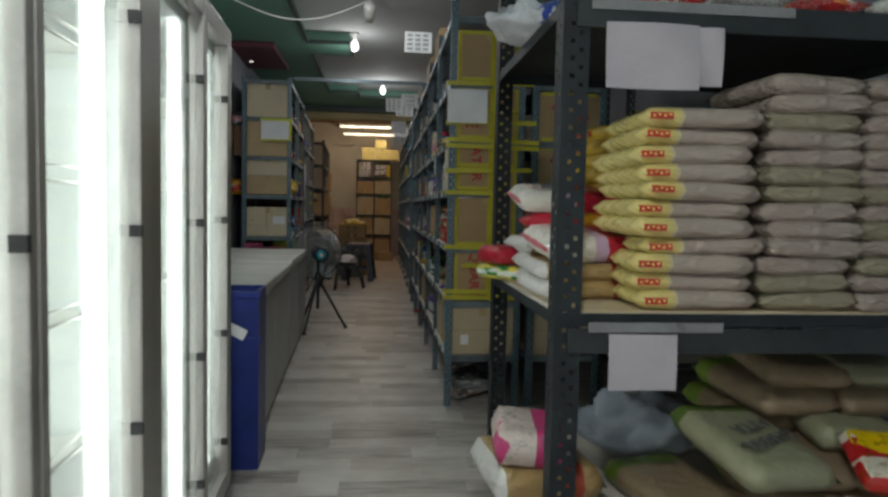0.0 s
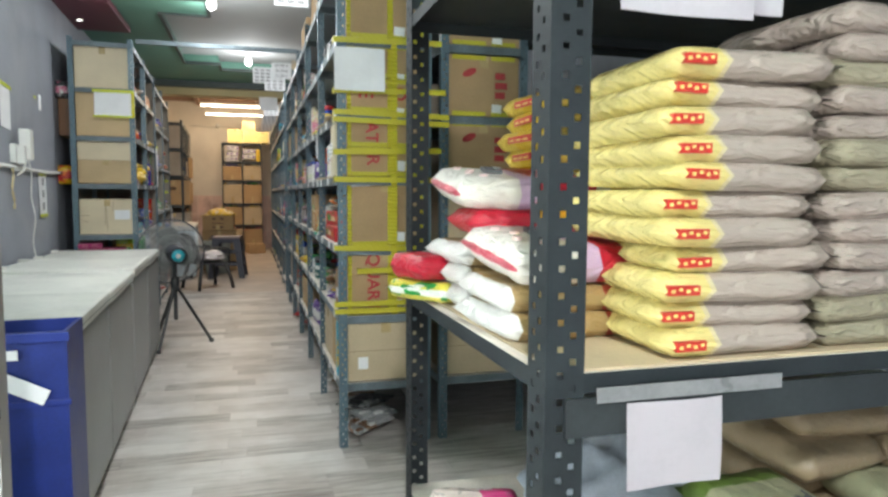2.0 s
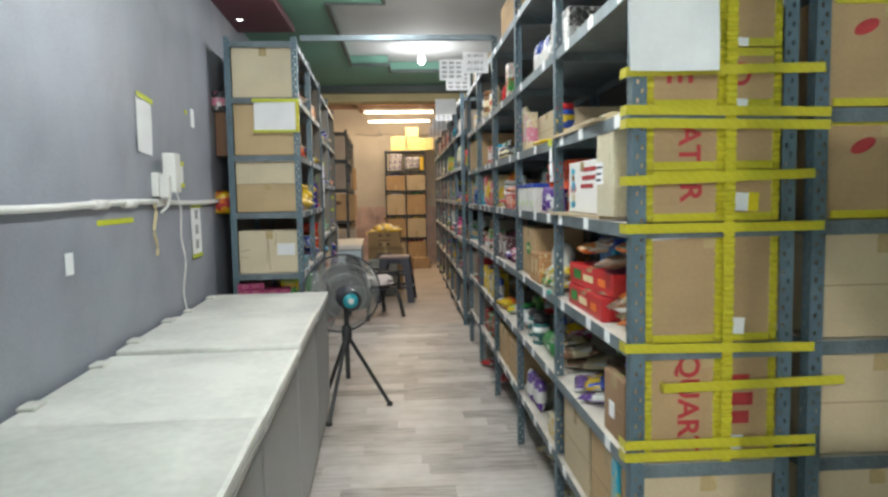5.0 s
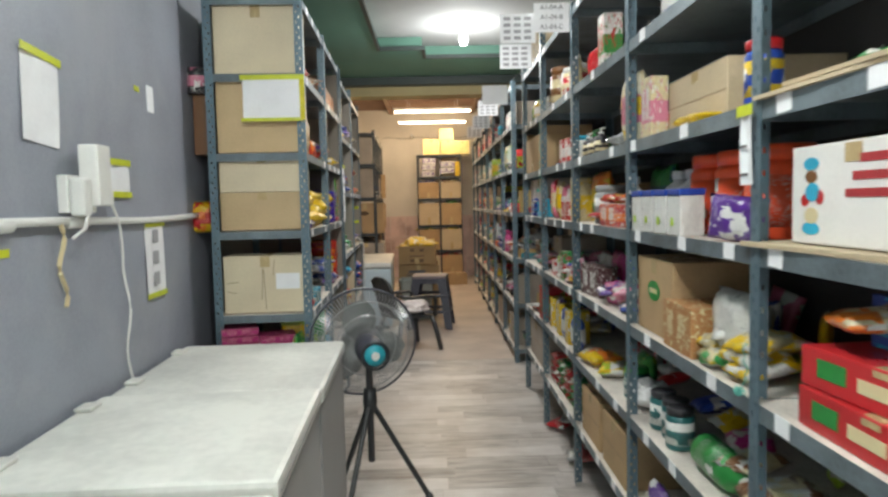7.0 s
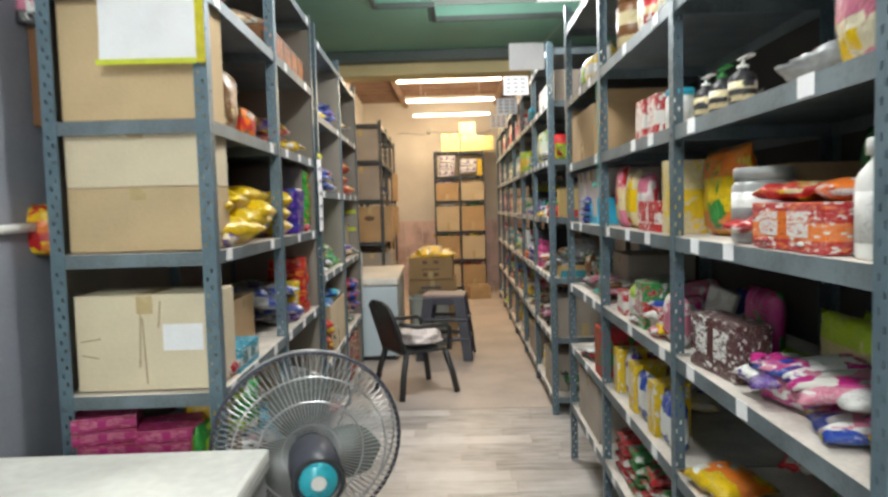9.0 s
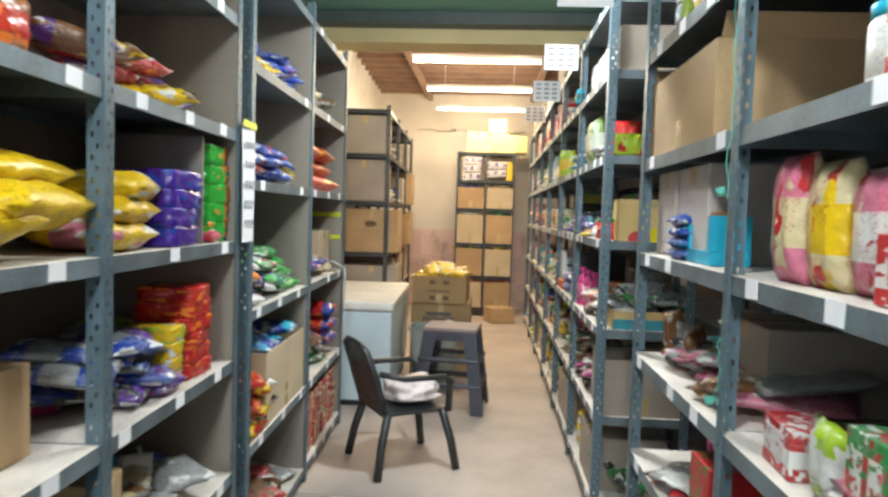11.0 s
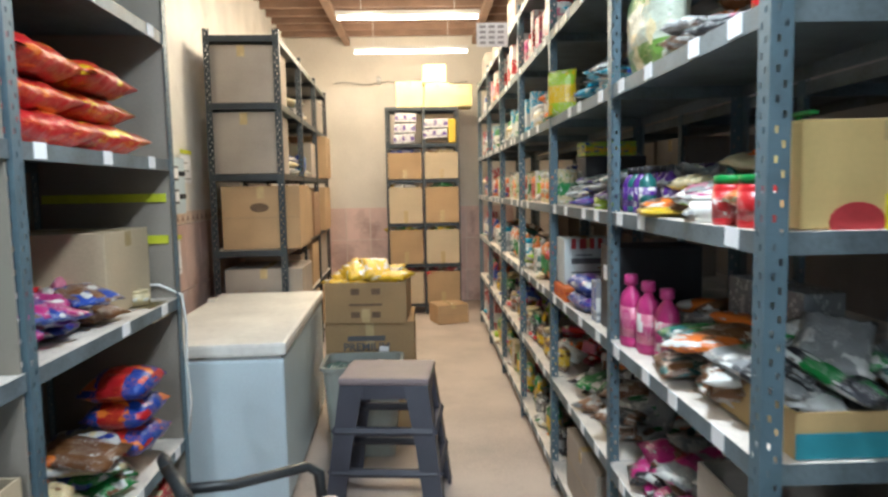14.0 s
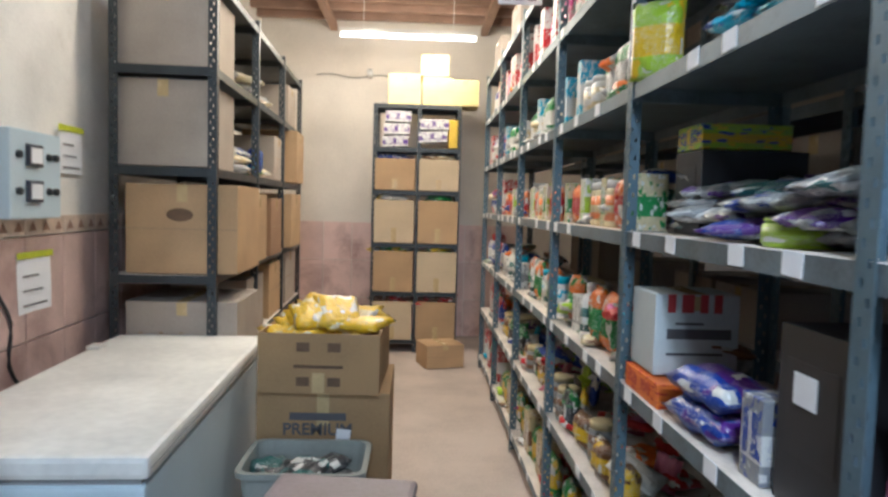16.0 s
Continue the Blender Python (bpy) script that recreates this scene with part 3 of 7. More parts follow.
RACK_L2 = run_left(-0.175, PL2, 0.48, LM, 2.5, "grey slotted-angle steel rack with snack packets and cartons", group="aisle racks")
run_left(-0.09, PL3, 0.47, [0.12, 0.6, 1.05, 1.54, 1.99, 2.41], 2.45, "dark slotted-angle steel rack filled with large cartons", group="store room racks", tags=0, steel=BLACKSTEEL, shelfmat=BLACKSTEEL)
rack([0, 0.41, 0.82], 0.4, [0.12, 0.575, 1.035, 1.53, 1.93, 2.33], 2.34, pose(-0.09, 15.2, 0), "dark steel rack of open cartons against the end wall", group="store room racks", tags=0, steel=BLACKSTEEL, shelfmat=BLACKSTEEL)
FSTEEL = mat("dark_blue_grey_rack_steel", (0.02, 0.025, 0.029), 0.6, 0.0, 0.2, 9, 0.04, spec=0.25)
rack([0, 1.5], 1.15, [0.22, 0.92, 1.84], 2.4, pose(1.0, 1.2, 0), "dark slotted-angle steel rack with stacked flour and rice bags", tags=0, steel=FSTEEL, shelfmat=FSTEEL, flange=0.08)
rack([0, 0.9], 0.45, [0.3, 0.75, 1.2, 1.7, 2.1], 2.4, pose(1.95, 3.2, 0), "dark steel rack with yellow packets", tags=2, steel=BLACKSTEEL, shelfmat=BLACKSTEEL)
solid("tie_bar", boxm((-0.4, 0.9, 6.19, 6.194, 2.475, 2.51), (-0.4, 0.9, 6.194, 6.22, 2.475, 2.479)), SHELF, "grey steel angle bar tying two racks over the aisle", "tie bar")


# ---- cartons ----
def ribbed_strip(x0, x1, z0, z1):
    """A vertical tape pulled into small ruffles over the box edge: a corrugated strip with nicked sides."""
    bm = bmesh.new()
    n = max(4, int((z1 - z0) / 0.009))
    rows = []
    for i in range(n + 1):
        z = z0 + (z1 - z0) * i / n
        nick = (0.0, 0.0035)[i % 2] + 0.0015 * math.sin(i * 1.7)
        y = (-0.0015, -0.0055)[i % 2]
        rows.append([bm.verts.new(p) for p in ((x0 + nick, y, z), (x1 - nick, y, z), (x1 - nick, 0, z), (x0 + nick, 0, z))])
    for a, b in zip(rows, rows[1:]):
        for i in range(4):
            bm.faces.new((a[i], a[(i + 1) % 4], b[(i + 1) % 4], b[i]))
    bm.faces.new(rows[0][::-1])
    bm.faces.new(rows[-1])
    return bm


def carton(w, d, h, m, material=CARD, label="closed brown cardboard carton", group="", tape=None, seam=True, sticker=None, printing=(), name="carton"):
    """A closed carton: x width, y depth (front at y = 0), z up from its base."""
    c = thing(name, m, label, "carton", group)
    def make():
        bm = bmesh.new()
        box(bm, 0, w, 0, d, 0, h, bevel=0.004)
        return mesh_of("body", bm, material)
    part("body", cached(("carton", round(w, 3), round(d, 3), round(h, 3), material.name), make), material, c)
    part("sealing_tape", boxm((w / 2 - 0.024, w / 2 + 0.024, 0.004, d - 0.004, h, h + 0.001), (w / 2 - 0.024, w / 2 + 0.024, -0.001, -0.0002, h * 0.8, h - 0.004)), BTAPE, c)
    if seam:
        part("flap_seam", boxm((0.004, w - 0.004, -0.0012, 0, h * 0.5 - 0.0015, h * 0.5 + 0.0015)), CARDIN, c)
    for b in (tape or ()):
        part("tape", ribbed_strip(b[0], b[1], b[4], b[5]) if b[5] - b[4] > 0.06 else boxm(b), RIBTAPE, c)
    if sticker:
        x, z, sw, sh = sticker
        part("sticker", boxm((x, x + sw, -0.0025, -0.0005, z, z + sh)), PAPER, c, "white paper sticker")
    for body, size, x, z, turn in printing:
        me = text_mesh(body, size, REDINK)
        part("lettering", me, REDINK, c, at=pose(x, -0.001, z, 0, turn, 0))
    return c


def open_carton(w, d, h, m, material=CARD, label="open brown cardboard carton", group="", flaps=True, t=0.006):
    c = thing("open_carton", m, label, "carton", group)
    bm = bmesh.new()
    v = [bm.verts.new((x, y, z)) for z in (0, h) for x, y in ((0, 0), (w, 0), (w, d), (0, d))]
    bm.faces.new(v[3::-1])
    for i in range(4):
        bm.faces.new((v[i], v[(i + 1) % 4], v[4 + (i + 1) % 4], v[4 + i]))
    bmesh.ops.recalc_face_normals(bm, faces=bm.faces)
    bmesh.ops.solidify(bm, geom=list(bm.faces), thickness=t)
    part("body", bm, material, c)
    part("tape", boxm((w / 2 - 0.024, w / 2 + 0.024, -0.0012, 0, 0.003, h * 0.35)), BTAPE, c)
    if flaps:
        for x, ang in ((0, -25), (w, 25)):
            fl = boxm((-0.002, 0.002, 0.01, d - 0.01, 0, h * 0.25))
            part("flap", fl, material, c, at=pose(x, 0, h, 0, ang, 0))
    return c


TANCARD = mat("light_tan_cardboard", (0.55, 0.41, 0.24), 0.85, 0, 0.12, 4, 0.08)
PALETAN = mat("pale_tan_cardboard", (0.66, 0.57, 0.41), 0.85, 0, 0.1, 4, 0.08)
# end of the left rack: cartons facing the shop
for z, h, mt, lab, st in ((2.105, 0.34, PALETAN, "large pale cardboard carton on a steel shelf", None), (1.717, 0.36, TANCARD, "brown carton behind a taped white paper sheet", None),
                          (1.33, 0.19, TANCARD, "brown cardboard carton with a flap seam", None), (1.521, 0.18, PALETAN, "pale cardboard carton on another carton", None),
                          (0.91, 0.29, PALETAN, "worn pale carton with a white sticker", (0.26, 0.12, 0.12, 0.08))):
    carton(0.415, 0.2, h, LEFT @ pose(-0.615, 6.235, z), mt, lab, "cartons at the rack end", seam=False, sticker=st)
for x_, z_, w_, h_, t_ in ((-0.6, 1.02, 0.05, 0.004, 12), (-0.6, 1.06, 0.06, 0.004, -8), (-0.43, 0.98, 0.004, 0.16, 3), (-0.41, 0.93, 0.004, 0.2, -2), (-0.37, 1.1, 0.004, 0.08, 6)):
    solid("carton_scuff", boxm((0, w_, -0.0012, 0, 0, h_)), mat("scuffed_card", (0.36, 0.27, 0.16), 0.9), "dark scuff line across a worn carton", "scuff", LEFT @ pose(x_, 6.2345, z_, 0, t_, 0))
carton(0.3, 0.3, 0.3, LEFT @ pose(-0.765, 6.5, 1.72), CARD, "brown carton wedged between rack and wall", seam=False)


def paper(w, h, m, label, taped=True, lines=0, name="paper_sheet", curl=0.006, tapemat=LIMETAPE, stock=PAPER):
    """A sheet of paper facing -y, taped to what is behind it."""
    p = thing(name, m, label, "paper")
    bm = bmesh.new()
    n = 12
    sides = []
    for back in (0.0, 0.0012):
        g = [[bm.verts.new((w * i / n, back - 0.0025 - curl * (0.5 + 0.5 * math.sin(i * 0.42 + j * 0.23 + 9 * w)), h * j / n)) for j in range(n + 1)] for i in range(n + 1)]
        for i in range(n):
            for j in range(n):
                q = (g[i][j], g[i + 1][j], g[i + 1][j + 1], g[i][j + 1])
                bm.faces.new(q[::-1] if back else q)
        sides.append([g[i][0] for i in range(n)] + [g[n][j] for j in range(n)] + [g[n - i][n] for i in range(n)] + [g[0][n - j] for j in range(n)])
    for k in range(4 * n):
        bm.faces.new((sides[0][k], sides[1][k], sides[1][(k + 1) % (4 * n)], sides[0][(k + 1) % (4 * n)]))
    part("sheet", bm, stock, p)
    if taped:
        part("tape", boxm((-0.01, w + 0.01, -0.0055 - curl, -0.0035 - curl, h - 0.012, h + 0.012)), tapemat, p)
    for k in range(lines):
        part("text_line", boxm((w * 0.12, w * (0.85 - 0.13 * (k % 3)), -0.0045 - curl, -0.0035 - curl, h * (0.12 + 0.76 * k / lines), h * (0.12 + 0.76 * k / lines) + 0.006)), INK, p)
    return p


s = paper(0.29, 0.2, LEFT @ pose(-0.47, 6.185, 1.876), "white paper sheet taped with yellow tape to cartons")
part("side_tape", boxm((0.275, 0.3, -0.0105, -0.009, -0.01, 0.21)), YTAPE, s)
part("lower_tape", boxm((-0.01, 0.274, -0.0105, -0.009, -0.012, 0.004)), LIMETAPE, s)

# taped cartons closing the end of the right rack
def taped_cartons(x, y, w, spec, group, upright=True):
    for z, h, pr in spec:
        t = [(x0, x1, -0.004, -0.001, z0, z1) for x0, x1, z0, z1 in ((0.0, 0.022, 0, h), (w * 0.52, w * 0.52 + 0.03, 0, h), (w - 0.024, w, 0, h), (0.022, w * 0.52, 0, 0.022), (w * 0.52 + 0.03, w - 0.024, 0, 0.022), (0.022, w * 0.52, h - 0.022, h), (w * 0.52 + 0.03, w - 0.024, h - 0.022, h))]
        t = t if upright else t[3:]
        c = carton(w, 0.15, h, pose(x, y, z), CARD, "brown carton bound with yellow packing tape on a rack end", group, tape=t, seam=False, printing=pr)
        if h > 0.15:
            for q in range(3):
                part("leaf_print", lathe([(0.03, 0), (0.03, 0.0012)], 16), REDINK, c, "faded red leaf print", at=pose(w * 0.3, 0, h * 0.72, 90, 0, 0) @ pose(0, 0, 0, 0, 0, 25) @ Matrix.Diagonal((1.3, 0.6, 1, 1))) if q == 0 and w > 0.37 and x > 1.2 else None
                if (x < 1.2 and z > 0.7) or (x > 1.2 and z > 1.9):
                    continue
                part("print_bar", boxm((w * 0.66, w * (0.8 + 0.03 * (q % 2)), -0.0015, 0, h * (0.3 + 0.16 * q), h * (0.41 + 0.16 * q))), REDINK, c, "faded red printed letter block")
            part("sticker", boxm((w * 0.6, w * 0.74, -0.0055, -0.0042, h * 0.12, h * 0.26)), PAPER, c, "small white sticker", at=pose(0, 0, 0, 0, 4, 0))


taped_cartons(0.935, 3.35, 0.38, [
    (0.662, 0.33, [("QUART", 0.085, 0.125, 0.16, 90)]),
    (1.0, 0.33, []),
    (1.34, 0.14, [("R", 0.085, 0.125, 0.08, 90)]), (1.482, 0.14, [("AT", 0.085, 0.12, 0.07, 90)]),
    (1.65, 0.16, [("E", 0.1, 0.09, 0.09, 90), ("O", 0.08, 0.26, 0.09, 90)]), (1.814, 0.16, []),
    (2.0, 0.3, [])], "taped cartons on the rack end")
solid("paper_label", boxm((0, 0.1, -0.0015, 0, 0, 0.035)), PAPER, "white printed label stuck on a taped carton", "label", pose(0.955, 3.3475, 1.288, 0, -3, 0))
lb_ = thing("paper_label", pose(1.16, 3.342, 1.37, 0, 4, 0), "white and yellow sticker on a taped carton", "label")
part("white_half", boxm((0, 0.06, -0.0015, 0, 0, 0.05)), PAPER, lb_)
part("yellow_half", boxm((0.0605, 0.09, -0.0015, 0, 0, 0.052)), mat("yellow_sticker", (0.75, 0.62, 0.02), 0.5), lb_, "bright yellow")
carton(0.38, 0.2, 0.3, pose(0.935, 3.35, 0.325), CARDPALE, "dusty carton on the lowest shelf of the rack end", seam=True, sticker=(0.05, 0.06, 0.05, 0.06))
taped_cartons(1.44, 3.35, 0.38, [(1.34, 0.28, []), (1.65, 0.3, []), (2.0, 0.25, [])], "taped cartons on the rack end", False)
for z in (0.325, 0.66, 1.0):
    carton(0.38, 0.36, 0.3, pose(1.44, 3.35, z), CARDPALE, "plain brown carton on a dark shelf", "taped cartons on the rack end", sticker=(0.26, 0.12, 0.04, 0.05))
for z, x0, x1, tl in ((1.75, 0.87, 1.42, 1), (1.615, 0.87, 1.44, -1), (1.46, 0.87, 1.4, 1.5), (1.33, 0.87, 1.43, 0), (1.0, 0.87, 1.41, -1), (0.885, 0.98, 1.5, 1), (0.69, 0.87, 1.42, 0), (1.985, 0.87, 1.4, 1)):
    for dz in ((0, 0.035) if z in (1.615, 0.69) else (0,)):
        solid("tape_band", boxm((0, x1 - x0, -0.0025, 0, 0, 0.026), (0, 0.003, 0, 0.05, 0, 0.026)), RIBTAPE, "yellow tape wound round cartons and rack posts", "tape", pose(x0, 3.322, z + dz - 0.02, 0, -tl, 0), "yellow tape bands")
for x in (1.145,):
    solid("tape_band", ribbed_strip(0, 0.034, 0, 1.35), RIBTAPE, "yellow tape running down a column of cartons", "tape", pose(x, 3.328, 0.66), "yellow tape bands")
paper(0.24, 0.2, pose(0.87, 3.3, 1.74), "blank white paper sheet hanging on the rack end", taped=False, curl=0.01)


# ---- chest freezers ----
def chest_freezer(w, d, h, m, label, side, lidmat, group=""):
    """x depth, y length; the front faces +x."""
    f = thing("chest_freezer", m, label, "chest freezer", group)
    part("body", boxm((-d, 0, 0, w, 0.04, h - 0.075), bevel=0.012), side, f)
    part("gasket", boxm((-d + 0.012, -0.012, 0.012, w - 0.012, h - 0.075, h - 0.06)), GASKET, f)
    lid = bmesh.new()
    box(lid, -d - 0.005, 0.012, -0.004, w + 0.004, h - 0.06, h, bevel=0.016)
    lid_ob = part("lid", lid, lidmat, f)
    part("lid_seam", boxm((0.0125, 0.0135, 0.01, w - 0.01, h - 0.034, h - 0.031)), GASKET, lid_ob)
    for y in (w * 0.2, w * 0.8):
        part("hinge", boxm((-d - 0.004, -d + 0.05, y - 0.04, y + 0.04, h + 0.0005, h + 0.014), bevel=0.005), lidmat, lid_ob)
    part("plinth", boxm((-d + 0.03, -0.04, 0.03, w - 0.03, 0, 0.04)), BLACKPLASTIC, f)
    return f


for v0, v1, h in ((2.72, 3.44, 0.805), (3.46, 4.31, 0.8), (4.36, 5.15, 0.81), (5.2, 6.03, 0.795)):
    chest_freezer(v1 - v0, 0.735, h, LEFT @ pose(-0.012, v0, 0), "white-lidded grey chest freezer in a row along the wall", GREYENAMEL, STAINEDLID, "row of chest freezers")
chest_freezer(1.5, 0.64, 0.775, LEFT @ pose(0.118, 10.52, 0), "pale blue chest freezer with a dusty white lid", BLUEENAMEL, STAINEDLID)


# ---- display fridges ----
FRIDGE_FILMS = [mat("cold_%s_pack" % n_, c_, 0.4, 0, 0.15, 12, 0.03) for n_, c_ in (("green", (0.2, 0.42, 0.24)), ("red", (0.55, 0.09, 0.07)), ("white", (0.75, 0.77, 0.76)), ("grey_green", (0.36, 0.44, 0.4)), ("cream", (0.7, 0.64, 0.45)))]
def display_fridge(y0, y1, m, label, seed, stocked=True, split=0.5):
    """An upright cooler with two glass doors; the front faces +x, x from -0.62 to 0."""
    rng = random.Random(seed)
    w, h, d = y1 - y0, 1.9, 0.6
    f = thing("display_fridge", m, label, "display fridge", "glass-door fridges")
    part("cabinet", boxm((-d, -0.06, 0, 0.03, 0.05, h), (-d, -0.06, w - 0.03, w, 0.05, h), (-d, -d + 0.03, 0.03, w - 0.03, 0.05, h), (-d + 0.03, -0.06, 0.03, w - 0.03, h - 0.12, h), (-d + 0.03, -0.06, 0.03, w - 0.03, 0.05, 0.25)), COOLWHITE, f)
    part("plinth", boxm((-d + 0.04, -0.08, 0.02, w - 0.02, 0, 0.05)), BLACKPLASTIC, f)
    part("led_strip", boxm((-0.095, -0.07, 0.105, 0.13, 0.2, h - 0.13)), LEDGLOW, f, "lit white strip lamp")
    part("led_strip", boxm((-0.095, -0.07, w * split - 0.1, w * split - 0.045, 0.2, h - 0.13)), LEDGLOW, f, "lit white strip lamp")
    part("led_strip", boxm((-0.095, -0.07, w - 0.16, w - 0.105, 0.2, h - 0.13)), LEDGLOW, f, "lit white strip lamp")
    for k in range(5):
        z = 0.42 + 0.28 * k
        part("wire_shelf", boxm((-d + 0.04, -0.12, 0.035, w - 0.035, z, z + 0.004), *[(-0.125, -0.118, 0.035, w - 0.035, z + q, z + q + 0.004) for q in (0, 0.03)]), WHITEPLASTIC, f)
    for k in range(5 if stocked else 0):
        z, y = 0.425 + 0.28 * k, 0.09
        while y < w - 0.14:
            tall = rng.random() < 0.5
            c_ = rng.choice(FRIDGE_FILMS)
            if rng.random() < 0.62:
                rr, hh = (0.032, 0.2) if tall else (0.04, 0.12)
                part("cold_bottle" if tall else "cold_tub", lathe([(rr * 0.9, 0), (rr, 0.008), (rr, hh * 0.7), (rr * 0.5, hh * 0.88), (rr * 0.45, hh)] if tall else [(rr * 0.85, 0), (rr, hh * 0.85), (rr * 1.05, hh * 0.86), (rr, hh)], 10), c_, f, at=pose(-0.17 - 0.1 * rng.random(), y, z), smooth=True)
            y += 0.1
    half = w * split
    for j in (0, 1):
        a, b = (half if j else 0.0) + 0.004, (w if j else half) - 0.004
        sa, sb = (0.1, 0.026) if j == 0 else (0.026, 0.08)
        dr = part("door", boxm((-0.05, 0, a, a + sa, 0.12, h - 0.02), (-0.05, 0, b - sb, b, 0.12, h - 0.02), (-0.05, 0, a + sa, b - sb, 0.12, 0.19), (-0.05, 0, a + sa, b - sb, h - 0.09, h - 0.02), bevel=0.004), ALUMINIUM, f)
        g = part("pane", boxm((-0.03, -0.024, a + sa, b - sb, 0.19, h - 0.09)), GLASS, dr, "clear glass")
        g.visible_shadow = False
        part("gasket", boxm((-0.06, -0.051, a, a + 0.03, 0.12, h - 0.02), (-0.06, -0.051, b - 0.03, b, 0.12, h - 0.02)), DARKGASKET, dr)
        for z in (0.3, 0.72, 1.15, 1.6):
            part("clip", boxm((-0.022, 0.003, b - sb - 0.012, b - sb + 0.001, z, z + 0.025)), DARKGASKET, dr)
    return f


display_fridge(0.0, 1.12, LEFT @ pose(-0.0, -0.28, 0), "tall white lit drinks fridge with glass doors", 3)
display_fridge(0.0, 1.07, LEFT @ pose(-0.02, 0.88, 0), "tall white lit drinks fridge with glass doors and bare shelves", 4, False, 0.57)
display_fridge(0.0, 1.12, LEFT @ pose(0.0, -1.42, 0), "tall white lit drinks fridge with glass doors", 5)
for y, w in ((-0.85, 22), (0.3, 22), (1.43, 22)):
    lamp("fridge_light", "AREA", LEFT @ pose(-0.5, y, 1.1, 0, -90, 0), w, (0.92, 1.0, 0.98), 0.9, 1.5)

# ---- lamps and fixtures ----
def bulb_fixture(x, y, z, ceil, label):
    b = thing("ceiling_bulb", pose(x, y, ceil), label, "light bulb")
    part("holder", lathe([(0.045, 0.0), (0.045, -0.02), (0.02, -0.03), (0.02, z - ceil + 0.1)], 16), WHITEPLASTIC, b, smooth=True)
    g = part("bulb", lathe([(0.012, z - ceil + 0.1), (0.03, z - ceil + 0.085), (0.038, z - ceil + 0.05), (0.03, z - ceil + 0.015), (0.008, z - ceil)], 16), BULBGLOW, b, "lit white bulb", smooth=True)
    g.visible_shadow = False


bulb_fixture(0.49, 8.65, 2.78, 2.958, "lit white bulb hanging from the ceiling board")
bulb_fixture(0.2, 6.15, 2.78, 2.958, "lit white bulb hanging from the ceiling board")
# Added bulb, never in view: it lights the left rack's end and shelf fronts.
bulb_fixture(0.1, 3.75, 2.78, 2.958, "lit white bulb hanging from the ceiling board")
# Unseen bulb behind the camera's start, added to light the bag fronts.
bulb_fixture(0.35, -0.75, 2.7, 2.85, "lit bulb added out of view under the green ceiling")
# Added bulb, hidden beyond the beam, that brightens the store room wall.
bulb_fixture(-0.3, 11.345, 3.12, 3.24, "unseen bulb added under the store room joists")


def tube_fixture(m, label):
    t = thing("tube_light", m, label, "tube light", "tube lights")
    part("batten", boxm((-0.62, 0.62, -0.025, 0.025, 0.02, 0.06), bevel=0.006), WHITEPLASTIC, t)
    g = part("tube", tube([(-0.6, 0, 0), (0.6, 0, 0)], 0.013, 10), TUBEGLOW, t, "lit warm white tube", smooth=True)
    g.visible_shadow = False
    for x in (-0.61, 0.6):
        part("end_cap", boxm((x, x + 0.012, -0.016, 0.016, -0.016, 0.022)), WHITEPLASTIC, t)
    for x in (-0.4, 0.4):
        part("hanger", tube([(x, 0, 0.06), (x, 0, 0.43)], 0.003, 6), WHITEPLASTIC, t)
    return t


for ty in (12.08, 13.55, 15.0):
    tube_fixture(pose(0.22, ty, 2.89), "lit warm tube light hanging from the store room ceiling")
sp = thing("spotlight", pose(-0.95, 6.87, 2.789), "small lit round spotlight in the maroon ceiling square", "spotlight")
part("ring", tube([(0.03 * math.cos(i * math.pi / 8), 0.03 * math.sin(i * math.pi / 8), -0.004) for i in range(16)], 0.005, 6, closed=True), CHROME, sp)
part("lens", lathe([(0.022, -0.003), (0.018, -0.006), (0.002, -0.007)], 12), SPOTGLOW, sp)

cc = thing("security_camera", pose(0.37, 4.75, 2.958), "small white security camera under the ceiling", "security camera")
part("bracket", lathe([(0.05, 0), (0.05, -0.015), (0.018, -0.02), (0.018, -0.14)], 16), WHITEPLASTIC, cc, smooth=True)
part("housing", lathe([(0.03, -0.07), (0.045, 0.0), (0.045, 0.08), (0.03, 0.1)], 16), WHITEPLASTIC, cc, at=pose(0, 0.03, -0.19, 60, 0, 0), smooth=True)
part("lens", lathe([(0.024, 0), (0.024, -0.012), (0.01, -0.014)], 12), BLACKPLASTIC, cc, at=pose(0, 0.03, -0.19, 60, 0, 0) @ pose(0, 0, -0.07))
pts = [(0.37 - 1.1 * i / 12, 4.72 - 0.05 * i / 12, 2.86 - 0.03 * i / 12 - 0.17 * math.sin(math.pi * i / 12)) for i in range(13)]
solid("cable", tube(pts, 0.006, 6), WHITEPLASTIC, "white cable drooping below the ceiling", "cable", smooth=True)
c2 = thing("security_camera", pose(-0.19, 16.04, 2.75), "small white security camera on the end wall", "security camera")
part("bracket", boxm((-0.02, 0.02, -0.02, 0, -0.03, 0.03)), WHITEPLASTIC, c2)
part("housing", lathe([(0.028, -0.06), (0.034, 0), (0.03, 0.04)], 14), WHITEPLASTIC, c2, at=pose(0, -0.05, 0, 70, 0, 0), smooth=True)
solid("cable", tube([(-0.75 + 0.11 * i, 16.035, 2.72 + 0.02 * math.sin(i * 1.3)) for i in range(16)], 0.004, 6), BLACKPLASTIC, "thin dark cable along the end wall", "cable")

